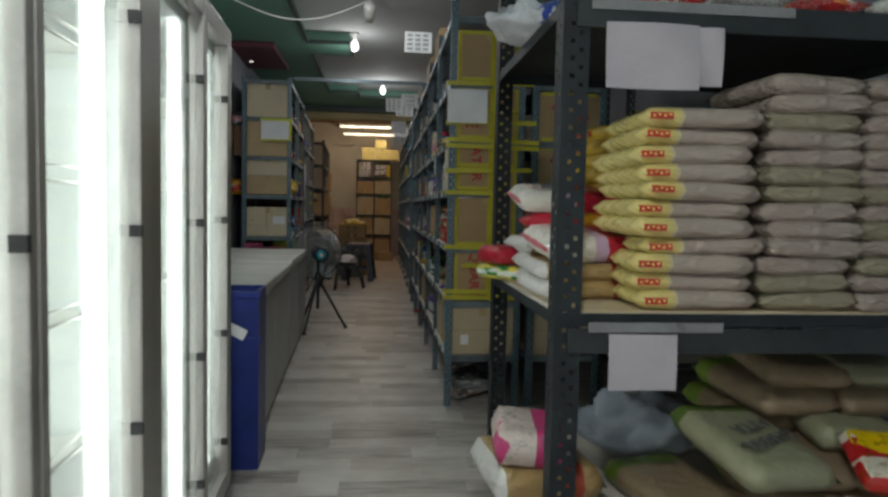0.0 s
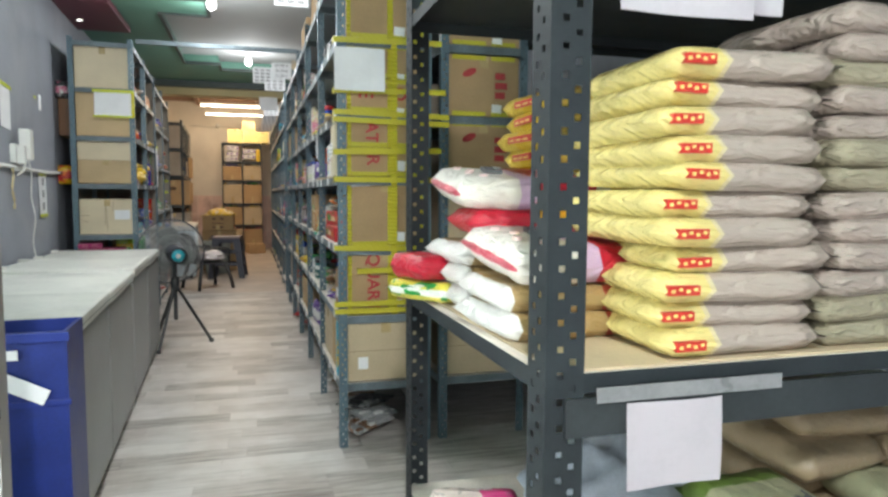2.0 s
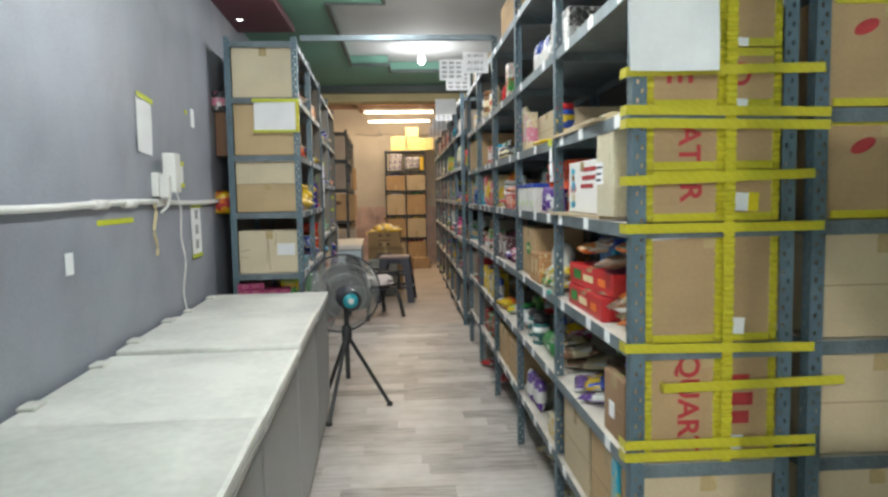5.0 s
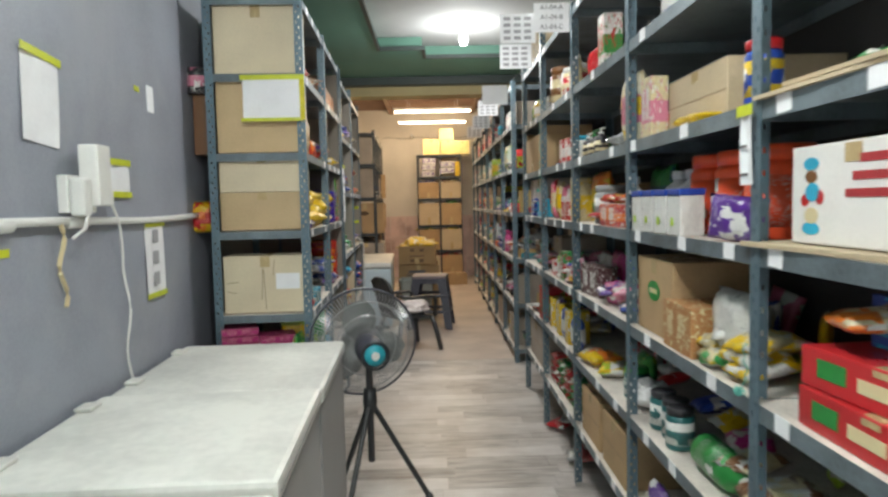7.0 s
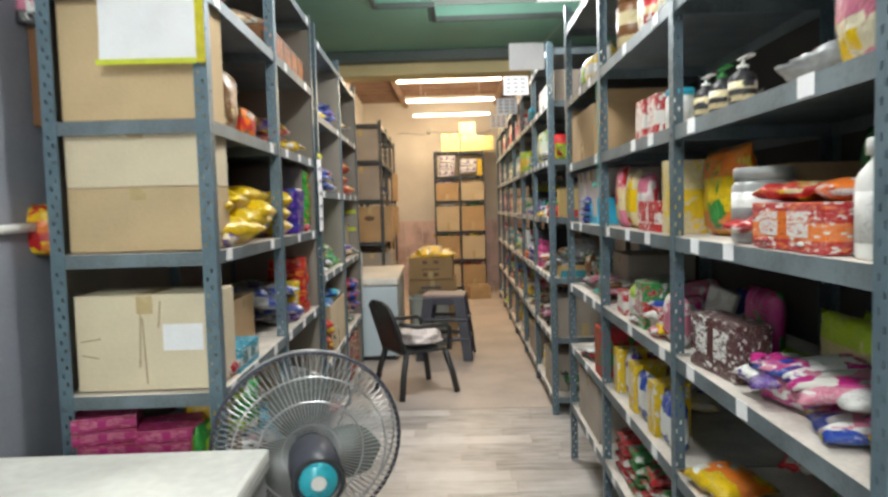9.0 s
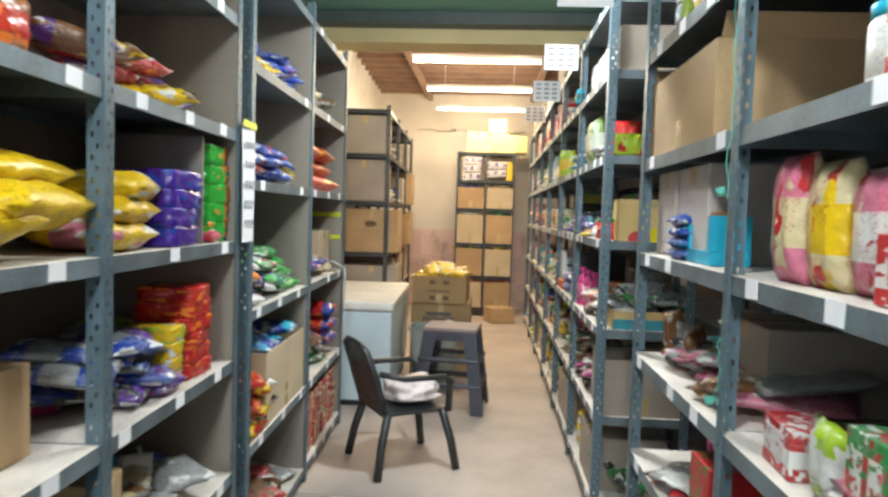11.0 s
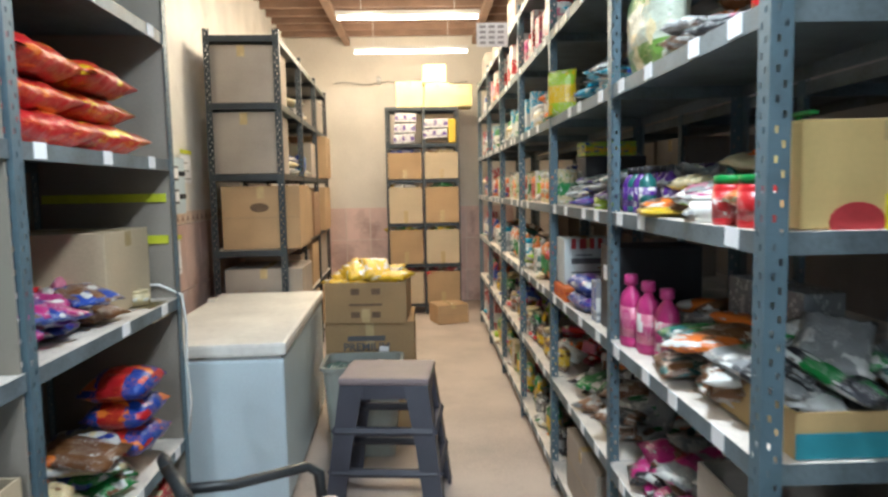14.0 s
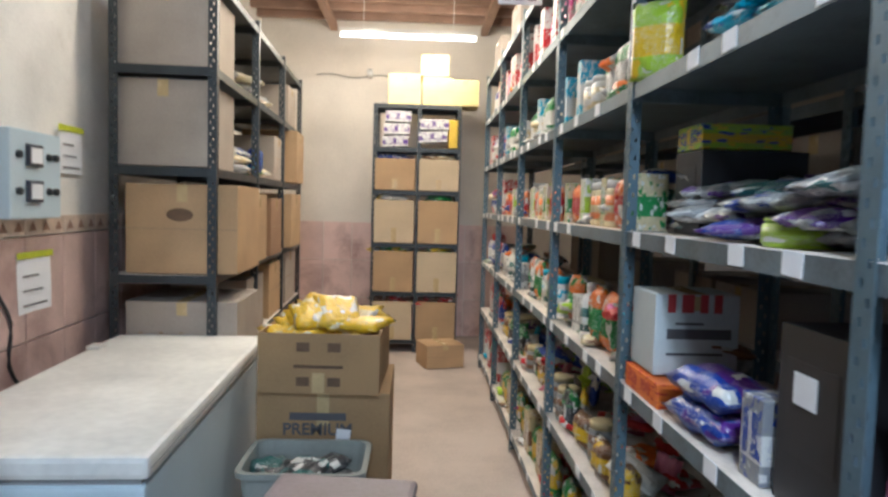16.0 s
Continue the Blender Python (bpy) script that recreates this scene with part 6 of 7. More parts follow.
for y in (8.875, 8.985):
    jar(BB(y, 0.0, 1.346), 0.038, 0.1, RED, GRN, RED, "red jar with a green lid", group="red jars")
bottle(BB(8.93, 0.1, 1.346), 0.042, 0.2, PUR, GRN, PUR, "purple bottle with a green pump", pump=True)
pile(BB, 8.85, 9.6, 1.346, [BRO, GRY, ORA, BLK, CRE], 14, 32, 0.16, 0.2, 0.04, depth=0.42)
for k in range(3):
    bottle(BB(9.66 - 0.1 * k, 0.01 + 0.02 * k, 0.936), 0.046, 0.22 - 0.008 * k, (0.46, 0.03, 0.17), (0.52, 0.05, 0.22), PNK, "bright pink detergent bottle with a printed label", group="magenta bottles", flat=0.7)
pile(BB, 8.85, 9.4, 0.936, [BRO, GRY, CRE, GRN, TEA, BRO, WHI, ORA], 22, 33, 0.16, 0.2, 0.04, layers=4)
standing(BB, 9.1, 9.5, 0.936, [X(0.2, 0.1, 0.2, CRE, GRY, GRY), X(0.16, 0.1, 0.24, GRY, WHI, GRY)], 34, d=0.24)
pile(BB, 8.85, 9.65, 0.532, [BLK, RED, GRY, BRO, PUR, MAG], 22, 35, 0.17, 0.2, 0.045, layers=4)
cart(BB, 9.1, 0.121, 0.4, 0.36, 0.26, CARDGREY, "brown carton on the bottom shelf")
jar(BB(9.55, 0.03, 0.121), 0.07, 0.2, WHI, YEL, YEL, "white tub with a yellow band")
# second open bay
pouch(BB(10.6, 0.01, 1.737, 50), 0.14, 0.2, 0.06, LIM, YEL, WHI)
pile(BB, 9.85, 10.55, 1.736, [CYA, BLU, CYA, WHI, BLK, CYA], 20, 36, 0.14, 0.22, 0.035, layers=4)
bx(BB(10.56, 0.1, 1.346), 0.16, 0.26, 0.205, BLK, BLK, BLK, "dark box standing under a yellow-green box")
bx(BB(10.56, 0.1, 1.554), 0.15, 0.22, 0.06, LIM, YEL, BLU, "yellow-green flat box pushed under a shelf")
pile(BB, 9.8, 10.65, 1.346, [GRY, WHI, GRY, TEA, PUR, GRY, BLU], 24, 37, 0.15, 0.24, 0.035, layers=4)
jar(BB(10.02, 0.02, 1.346), 0.06, 0.05, LIM, LIM, LIM, "small lime green bowl", name="bowl")
standing(BB, 9.85, 10.6, 1.346, [X(0.12, 0.05, 0.14, RED, WHI), X(0.13, 0.05, 0.13, BRO, RED), X(0.1, 0.05, 0.15, PUR, WHI)], 38, d=0.33)
wc = carton(0.21, 0.17, 0.2, pose(0.925, 10.5, 1.001), mat("bluish_white_carton", (0.55, 0.6, 0.6), 0.6, 0, 0.08, 5, 0.03), "bluish white printed carton standing on orange boxes", seam=False)
for x0, x1, z0, z1, m_ in ((0.03, 0.05, 0.155, 0.2, REDINK), (0.065, 0.095, 0.155, 0.2, REDINK), (0.11, 0.13, 0.155, 0.2, REDINK), (0.145, 0.165, 0.155, 0.2, REDINK), (0.03, 0.19, 0.09, 0.115, INK), (0.05, 0.12, 0.125, 0.131, INK), (0.03, 0.17, 0.05, 0.056, INK)):
    part("print_bar", boxm((x0, x1, -0.0015, 0, z0, z1)), m_, wc)
bx(BB(10.55, 0.0, 0.936), 0.24, 0.26, 0.06, ORA, ORA, RED, "orange flat box under a white carton")
for k in range(2):
    pouch(BB(10.25, 0.0, 0.937 + 0.065 * k, 5), 0.26, 0.14, 0.07, BLU, PUR, WHI, "blue biscuit packet with a white label", flat=True)
bx(BB(10.03, 0.02, 0.936), 0.075, 0.12, 0.15, GRY, WHI, BLU, "grey and white upright box")
bk_ = bx(BB(9.87, 0.03, 0.937), 0.2, 0.28, 0.29, BLK, BLK, BLK, "black box with a white paper patch")
part("paper_patch", boxm((-0.05, 0.01, -0.0035, -0.0018, 0.17, 0.22)), PAPER, bk_, "torn white paper patch")
pile(BB, 9.8, 10.65, 0.532, [BLK, GRN, BRO, GRY, BLK], 16, 39, 0.17, 0.2, 0.045)
cart(BB, 10.2, 0.121, 0.5, 0.36, 0.26, CARDGREY)
# far bays of the second right rack
far = [[X(0.1, 0.1, 0.2, RED, MAG), X(0.08, 0.1, 0.26, WHI, RED), P(0.14, 0.2, 0.06, MAG, PNK), J(0.05, 0.18, WHI, RED, PNK)],
       [X(0.06, 0.1, 0.22, CYA, WHI), X(0.08, 0.1, 0.16, WHI, CRE), J(0.04, 0.13, WHI, WHI, CRE), P(0.14, 0.18, 0.05, GRN, WHI)],
       [X(0.05, 0.1, 0.16, CRE, GRN), X(0.06, 0.1, 0.17, WHI, LIM), P(0.13, 0.15, 0.05, ORA, RED), J(0.045, 0.15, CRE, WHI, ORA)],
       [J(0.04, 0.17, WHI, CYA, CYA), P(0.15, 0.2, 0.07, ORA, GRN), B(0.035, 0.2, WHI, WHI, TEA), X(0.12, 0.1, 0.14, WHI, GRY)],
       [P(0.14, 0.16, 0.06, GRN, BLK), J(0.05, 0.14, GRY, CRE, BRO), P(0.16, 0.12, 0.07, BRO, YEL)],
       [X(0.16, 0.2, 0.2, CRE, BRO), P(0.16, 0.18, 0.07, GRN, YEL), P(0.16, 0.12, 0.07, BLK, GRY)]]
for b_ in range(2, 6):
    y0, y1 = PB[b_] + 0.04, PB[b_ + 1] - 0.04
    for k, z in enumerate(reversed(LB[:6])):
        pool = far[k] if b_ != 5 else [P(0.2, 0.2, 0.06, RED, BLU), X(0.1, 0.1, 0.25, RED, WHI), P(0.15, 0.22, 0.06, GRN, RED), P(0.14, 0.2, 0.06, BLU, WHI)]
        standing(BB, y0, y1, z, pool, 50 + 7 * b_ + k, d=0.02)
        if k % 2:
            pile(BB, y0, y1, z, [CRE, GRY, WHI, BRO, GRN], 5, 90 + 7 * b_ + k, 0.13, 0.16, 0.03, layers=1, depth=0.2)
    cart(BB, y0 + 0.4, 2.461, 0.4, 0.34, 0.2, CARDGREY)
# goods high on the second right rack
for k, c_ in enumerate((BRO, CRE, GRY, PNK)):
    pouch(BB(8.95 + 0.2 * k, 0.03, 2.122), 0.16, 0.2, 0.07, c_, WHI)
pouch(BB(9.78, -0.03, 2.122), 0.13, 0.1, 0.05, CYA, TEA, CYA, "bright teal cloth bundle hanging at the rack top")
# dim racks behind: cartons
for y in [10.9 + 0.42 * i for i in range(8)]:
    for k, z in enumerate(LB[:6]):
        if (int(y * 10) + k) % 3:
            cart(right_at(1.52), y, z, 0.38, 0.34, 0.2 + 0.1 * ((k * 7 + int(y * 5)) % 2), CARDGREY, "dim grey-brown carton on a rear rack", group="rear cartons", seam=False)
for y in [3.95 + 0.42 * i for i in range(10)]:
    for k, z in enumerate(LA[:6]):
        if (int(y * 10) + k) % 4:
            cart(right_at(1.42), y, z, 0.38, 0.3, 0.22, CARDGREY, "dim grey-brown carton on a rear rack", group="rear cartons", seam=False)

# loose fill on the shelves
for i in range(5):
    for k in range(6):
        n = (4, 5, 15, 9, 6, 6)[k]
        if i == 0 and k in (2, 3):
            continue
        heap(A, PA[i] + 0.03 if i else PA[i] + 0.4, PA[i + 1] - 0.03, LA[k], (0, 1, 3, 0, 1, 3)[(k + i) % 6] if k != 2 else (3 if i < 4 else 2), n if i < 4 else min(n, 12), 300 + 10 * i + k, (0.24, 0.22, 0.06, 0.14, 0.16, 0.14)[k], 0.42, 0.16 if k > 1 else 0.1)
for i in range(6):
    for k in range(6):
        heap(BB, PB[i] + (0.4 if i == 0 else 0.03), PB[i + 1] - 0.03, LB[k], (2, 1, 2, 0, 3, 1)[(k + i) % 6] if i > 1 else 2, 11 if i < 2 else 18, 400 + 10 * i + k, 0.18 if i < 2 else 0.05, 0.4, 0.2 if k else 0.12)

# ---- left racks ----
PANEL = mat("grey_brown_board", (0.24, 0.215, 0.18), 0.8, 0, 0.12, 3, 0.05)
# Near-black colour that puts the shade deep in rack A into a sheet.
SHADEPANEL = mat("rack_shade_sheet", (0.05, 0.05, 0.05), 0.7, 0, 0.15, 3, 0.03)
def on_rack(r, name, bm, material, m, label):
    return part(name, bm, material, r, label, at=r.matrix_world.inverted() @ m)


for r, v in ((RACK_L1, 7.955), (RACK_L2, 9.075), (RACK_L2, 10.1)):
    on_rack(r, "side_panel", boxm((-0.64, -0.185, v, v + 0.006, 0.08, 2.42)), PANEL, LEFT, "grey-brown board")
for r, v0, v1 in ((RACK_L1, 6.25, 7.07), (RACK_L1, 7.08, 7.95), (RACK_L2, 8.12, 9.07), (RACK_L2, 9.085, 10.09)):
    on_rack(r, "back_panel", boxm((-0.665, -0.658, v0, v1, 0.05, 2.45)), PANEL, LEFT, "grey-brown board")
# Sheets added behind rack A's goods, where the depth is only unlit.
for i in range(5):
    on_rack(RACK_A, "back_panel", boxm((1.356, 1.362, max(PA[i], 3.75) + 0.002, PA[i + 1] - 0.002, 0.05, 2.48)), SHADEPANEL, Matrix.Identity(4), "added dark sheet in place of rack shade")
# end face, low shelf
EF = lambda u, d, z, turn=0: LEFT @ pose(u, 6.225 + d, z, 0, 0, turn)
for j in range(2):
    for k in range(8 - j):
        bx(EF(-0.54 + 0.19 * j, -0.005, 0.502 + 0.042 * k, 3 * k - 3), 0.18, 0.16, 0.04, (0.36, 0.02, 0.1), MAG, PNK, "deep magenta printed box in a low stack", group="magenta boxes")
for k in range(3):
    pouch(EF(-0.3 + 0.04 * k, 0.17 + 0.03 * k, 0.7, 6 * k), 0.16, 0.17, 0.06, LIM if k < 2 else GRN, YEL if k < 1 else GRN, WHI)
cart(lambda u, d, z: EF(u, d, z), -0.33, 0.5, 0.2, 0.16, 0.19, CARDDARK, "dark carton under green packets", dep=0.17, seam=False)
pouch(EF(-0.23, 0.02, 0.502, 80), 0.12, 0.3, 0.05, GRN, GRN, LIM)
pouch(LEFT @ pose(-0.72, 6.3, 1.32, 0, 0, 20), 0.14, 0.16, 0.08, YEL, RED, ORA, "yellow and red packet hanging between rack and wall")
pouch(LEFT @ pose(-0.71, 6.3, 2.02, 0, 0, 20), 0.12, 0.14, 0.06, BLK, PNK, WHI, "pink and black packet wedged beside the rack")
bx(LEFT @ pose(-0.71, 6.34, 1.72), 0.1, 0.2, 0.3, BRO, BRO, BRO)
# first bays
pouch(L(6.6, 0.03, 1.714), 0.2, 0.22, 0.08, BRO, BRO, CRE, "clear pack of brown nuts standing on a shelf")
pouch(L(6.85, 0.03, 1.714), 0.16, 0.12, 0.06, BRO, RED, ORA)
for k in range(3):
    pouch(L(6.48 + 0.22 * k, -0.02, 1.327 + 0.03 * k, 10 * k - 12), 0.34, 0.26, 0.1, YEL, YEL, YEL, "large plain yellow chips packet on a shelf", flat=True, group="yellow packets")
for k in range(3):
    pouch(L(6.55 + 0.17 * k, 0.03, 1.42 + 0.02 * k, 15 - 9 * k), 0.34, 0.26, 0.08, YEL, YEL, YEL, "large plain yellow chips packet on a shelf", flat=True, group="yellow packets")
pouch(L(6.4, -0.01, 1.327), 0.12, 0.12, 0.05, PUR, CRE, WHI, flat=True)
cart(L, 6.85, 0.906, 0.3, 0.3, 0.2, CARD, "small brown carton on a shelf", seam=False, dep=0.1)
bx(L(6.55, 0.0, 0.906), 0.24, 0.2, 0.08, CYA, WHI, TEA)
pouch(L(6.4, 0.0, 0.907), 0.1, 0.1, 0.05, RED, MAG, WHI, flat=True)
pile(L, 6.25, 7.0, 0.502, [RED, BRO, PNK, GRY, WHI], 12, 61)
pile(L, 6.25, 7.0, 2.102, [BRO, CRE, RED], 8, 62)
for k in range(5):
    bx(L(7.18 + 0.16 * k, 0.02, 2.102), 0.15, 0.2, 0.13, BRO, BRO, ORA, "brown glossy packet in a row on a high shelf")
pile(L, 7.15, 7.7, 1.714, [RED, YEL, BRO, PUR, RED, ORA], 12, 63, 0.18, 0.18, 0.05)
for k in range(3):
    pouch(L(7.25 + 0.05 * k, 0.0, 1.327 + 0.06 * k, 8 * k), 0.26, 0.2, 0.08, YEL, YEL if k else PNK, WHI, "yellow snack packet stacked on a shelf", flat=True)
stack(L, 7.55, 1.326, 4, 0.18, 0.18, 0.055, (0.06, 0.02, 0.3), BLU, 0.0, (0.06, 0.02, 0.3), "brick", 2, "purple biscuit blocks")
solid("carton_divider", boxm((-0.55, -0.2, 7.7, 7.708, 1.326, 1.66)), PANEL, "grey-brown cardboard divider on a shelf", "panel", LEFT)
stack(L, 7.86, 1.326, 5, 0.18, 0.2, 0.065, (0.03, 0.4, 0.04), ORA, 0.02, (0.03, 0.4, 0.04), "brick", 3, "green biscuit blocks")
pouch(L(7.8, 0.0, 1.327), 0.08, 0.08, 0.04, RED, MAG, WHI, flat=True)
for k in range(6):
    brick_pack(L(7.72 + 0.012 * (k % 3), 0.02, 0.907 + 0.047 * k, 6 * (k % 3) - 4), 0.16, 0.18, 0.05, RED, RED, ORA, "shiny red film-wrapped packet in a leaning stack", "red stacked packets", k)
for k in range(4):
    brick_pack(L(7.57, 0.03, 0.907 + 0.045 * k, 8 - 3 * k), 0.1, 0.16, 0.046, YEL, LIM, WHI, "yellow film-wrapped packet in a short stack", "", k)
pile(L, 7.12, 7.6, 0.906, [BLU, BLK, GRY, PUR, BLU], 20, 65, 0.16, 0.2, 0.045, layers=5)
pouch(L(7.5, 0.0, 0.907), 0.14, 0.14, 0.06, PUR, MAG, WHI, flat=True)
cart(L, 7.15, 0.502, 0.12, 0.3, 0.3, CARD, "tall brown carton side on a shelf", seam=False)
pile(L, 7.2, 7.9, 0.502, [BRO, CRE, GRY, BRO], 10, 66, 0.18, 0.2, 0.05)
bx(L(6.95, 0.0, 0.506), 0.24, 0.2, 0.12, CYA, WHI, CYA)
# second left rack
pile(L, 8.2, 9.0, 1.991, [BLU, YEL, BLU, PUR, BLU], 16, 67, 0.18, 0.2, 0.05)
pile(L, 8.2, 9.0, 1.551, [BLU, BLU, BLU, YEL, RED, BLU, WHI], 32, 68, 0.15, 0.17, 0.045, layers=4, tilt=22)
pouch(L(8.3, 0.15, 1.56), 0.2, 0.2, 0.07, BLU, BLU, BLU)
pile(L, 8.2, 8.75, 1.051, [(0.03, 0.4, 0.04), PUR, WHI, ORA, BLU, BLK, (0.05, 0.45, 0.2)], 36, 69, 0.12, 0.15, 0.04, layers=5, tilt=25)
for k in range(4):
    for j in range(2):
        pouch(L(8.74 + 0.16 * j, 0.02 + 0.03 * k, 1.052 + 0.05 * k, 9 * k - 12), 0.17, 0.18, 0.055, (0.03, 0.32, 0.05), GRN, WHI, "shiny green chips packet in a heap", flat=True, group="green packets")
half_carton(L(8.72, 0.0, 0.525), 0.66, 0.4, 0.31, CARDPALE, "large open carton full of blue packets")
pile(L, 8.45, 9.0, 0.76, [BLU, CYA, BLU], 12, 70, 0.16, 0.2, 0.05, layers=3)
pile(L, 8.15, 8.5, 0.521, [RED, YEL, RED, WHI, BLK], 22, 71, 0.14, 0.16, 0.05, layers=6, depth=0.18)
for k in range(5):
    pouch(L(8.3 + 0.1 * (k % 2), -0.01, 0.522 + 0.05 * k, 7 * k), 0.2, 0.16, 0.055, YEL if k % 2 else RED, RED, YEL, "red and yellow noodle packet heaped on a shelf", flat=True, group="noodle packets")
pile(L, 9.2, 9.9, 1.991, [CRE, GRY, BRO], 9, 72, 0.18, 0.22, 0.05)
for k in range(3):
    for j in range(2):
        pouch(L(9.36 + 0.36 * j, 0.01 + 0.03 * (k % 2), 1.552 + 0.085 * k, 5 * k - 6), 0.4, 0.28, 0.09, RED, (0.62, 0.06, 0.02) if j else RED, YEL if j else ORA, "large shiny red snack packet in a heap", flat=True, group="red snack packets")
cart(L, 9.9, 1.051, 0.36, 0.36, 0.26, CARDPALE, "pale carton bound with lime tape", dep=0.08, seam=False)
solid("tape_band", boxm((-0.63, -0.2, 10.092, 10.096, 1.25, 1.28), (-0.63, -0.2, 10.092, 10.096, 1.4, 1.43)), LIMETAPE, "lime tape across a rack side panel", "tape", LEFT)
pile(L, 9.15, 9.7, 1.051, [PUR, MAG, BLU, BRO], 12, 73)
bx(L(9.95, 0.0, 1.0), 0.16, 0.2, 0.05, CRE, YEL, CRE)
jar(L(9.95, 0.04, 1.053), 0.04, 0.05, CRE, CRE, CRE, "small cream cup on the shelf edge", name="cup")
pile(L, 9.2, 9.95, 0.521, [GRN, WHI, BLU, BRO, CRE], 16, 74, 0.16, 0.2, 0.05, layers=4)
stack(L, 9.8, 0.6, 3, 0.24, 0.2, 0.09, BLU, RED, -0.02, ORA, seed=5)
for k in range(8):
    stack(L, 9.3 + 0.22 * (k % 4), 0.082, 6 if k < 4 else 5, 0.2, 0.18, 0.055, RED, CRE, 0.02 + 0.18 * (k // 4), CRE, "brick", k)
pile(L, 8.2, 9.0, 0.082, [RED, BRO, GRY], 14, 75)
sheet = paper(0.13, 0.42, LEFT @ pose(-0.17, 7.97, 1.32, 0, 0, 90), "long paper list hung on a rack post with yellow tape", lines=0)
for r_ in range(5):
    for c_ in range(3):
        part("number_print", boxm((0.02 + 0.036 * c_, 0.042 + 0.036 * c_, -0.0115, -0.0095, 0.06 + 0.07 * r_, 0.08 + 0.07 * r_)), mat("grey_print", (0.35, 0.35, 0.37), 0.7), sheet)
paper(0.05, 0.16, pose(XA - 0.003, 4.31, 1.47, 0, 0, -90), "narrow label hung on a rack post with lime tape", lines=2)


for i, (v0, v1, lv) in enumerate(((6.45, 7.05, LL), (7.12, 7.9, LL), (8.15, 9.05, LM), (9.12, 10.07, LM))):
    for k in range(5):
        heap(L, v0, v1, lv[k], (2, 0, 1, 3)[(i + k) % 4], 12, 500 + 10 * i + k, 0.14, 0.42, 0.18)
# strings tied on the posts
STRING = mat("green_string", (0.1, 0.4, 0.33), 0.6, 0, 0.15, 30, 0.05)
for y, z0, z1 in ((7.12, 1.05, 1.2), (7.12, 1.5, 1.95), (4.3, 1.0, 1.12)):
    n = 14
    solid("string", tube([(XA - 0.006 + 0.004 * math.sin(i * 1.9), y - 0.012 + 0.008 * math.sin(i * 0.7), z0 + (z1 - z0) * i / n) for i in range(n + 1)], 0.0014, 5), STRING, "green string tied round a rack post", "string")
    solid("string_knot", crumple(0.018, 0.018, 0.02, z0 * 7), STRING, "knot of green string on a rack post", "string", pose(XA - 0.02, y - 0.01, z0))


def location_sheet(x, y, z, rows, w=0.24, h=0.15, turn=0):
    """A printed sheet of shelf numbers hung across the aisle from a rack."""
    p = paper(w, h, pose(x, y, z, 0, 0, turn), "white sheet of shelf numbers hung from the rack top", taped=False, curl=0.003, name="shelf_number_sheet")
    for i, r_ in enumerate(rows):
        part("lettering", text_mesh(r_, 0.03, mat("grey_print", (0.35, 0.35, 0.37), 0.7)), INK, p, at=pose(w / 2, -0.007, h * (0.84 - 0.33 * i)))
    up = (2.36 if y < 8 else 2.44) - z
    part("hanger", tube([(w - 0.005, -0.002, h - 0.004), (0.9 - x, -0.12 if y == 8.12 else 0.006, up)], 0.0016, 5), mat("grey_string", (0.4, 0.4, 0.4), 0.7), p)
    if not rows and y != 8.12:
        for i in range(4):
            for j in range(3):
                part("number_print", boxm((w * (0.1 + 0.29 * j), w * (0.29 + 0.29 * j), -0.006, -0.0045, h * (0.12 + 0.22 * i), h * (0.23 + 0.22 * i))), mat("grey_print", (0.35, 0.35, 0.37), 0.7), p)
    return p


for k, (x, y, z) in enumerate(((0.67, 5.9, 2.18), (0.52, 5.92, 2.14), (0.64, 4.3, 2.35), (0.64, 7.12, 2.26), (0.6, 8.12, 2.18), (0.68, 9.73, 2.3), (0.68, 10.72, 2.28), (0.68, 12.0, 2.3))):
    location_sheet(x, y, z + 0.02, ["A1-04-%s" % c_ for c_ in "ABC"] if k == 0 else [], *((0.16, 0.13) if k < 2 else (0.2, 0.15)))

# white cable over the shelf edge of the second left rack
solid("cable", tube([(-0.5, 10.06, 1.09), (-0.36, 10.07, 1.1), (-0.24, 10.09, 1.1), (-0.165, 10.1, 1.06), (-0.16, 10.11, 0.95), (-0.168, 10.12, 0.8), (-0.155, 10.11, 0.66), (-0.165, 10.1, 0.54)], 0.006, 6), WHITEPLASTIC, "white cable draped over a shelf edge and down the post", "cable", LEFT, smooth=True)

# ---- store room ----
L3 = left_at(-0.137)
EF3 = lambda u, z, w, h, d, m_, lab, **kw: carton(w, d, h, LEFT @ pose(u, 12.03, z), m_, lab, "store room cartons", **kw)
EF3(-0.535, 1.995, 0.4, 0.36, 0.5, CARDGREY, "large grey-brown carton at the end of a dark rack", seam=False)
EF3(-0.535, 1.545, 0.4, 0.39, 0.5, CARDGREY, "large grey-brown carton at the end of a dark rack", seam=False)
c = EF3(-0.5, 1.055, 0.5, 0.41, 0.5, CARD, "large brown carton with an oval mark sticking out of a rack", seam=True)
part("oval_mark", lathe([(0.05, 0), (0.05, 0.002), (0.04, 0.0025)], 24), mat("dark_brown_print", (0.13, 0.08, 0.045), 0.7, 0, 0.15, 20, 0), c, at=pose(0.24, 0.0, 0.27, 90, 0, 0) @ Matrix.Diagonal((1.2, 0.6, 1, 1)))
c = EF3(-0.5, 0.605, 0.5, 0.32, 0.5, CARDGREY, "brown carton with faint arrow marks low in a rack", seam=False)
for k in range(3):
    part("arrow_mark", boxm((0.06 + 0.09 * k, 0.075 + 0.09 * k, -0.0015, 0, 0.12, 0.18)), CARDIN, c)
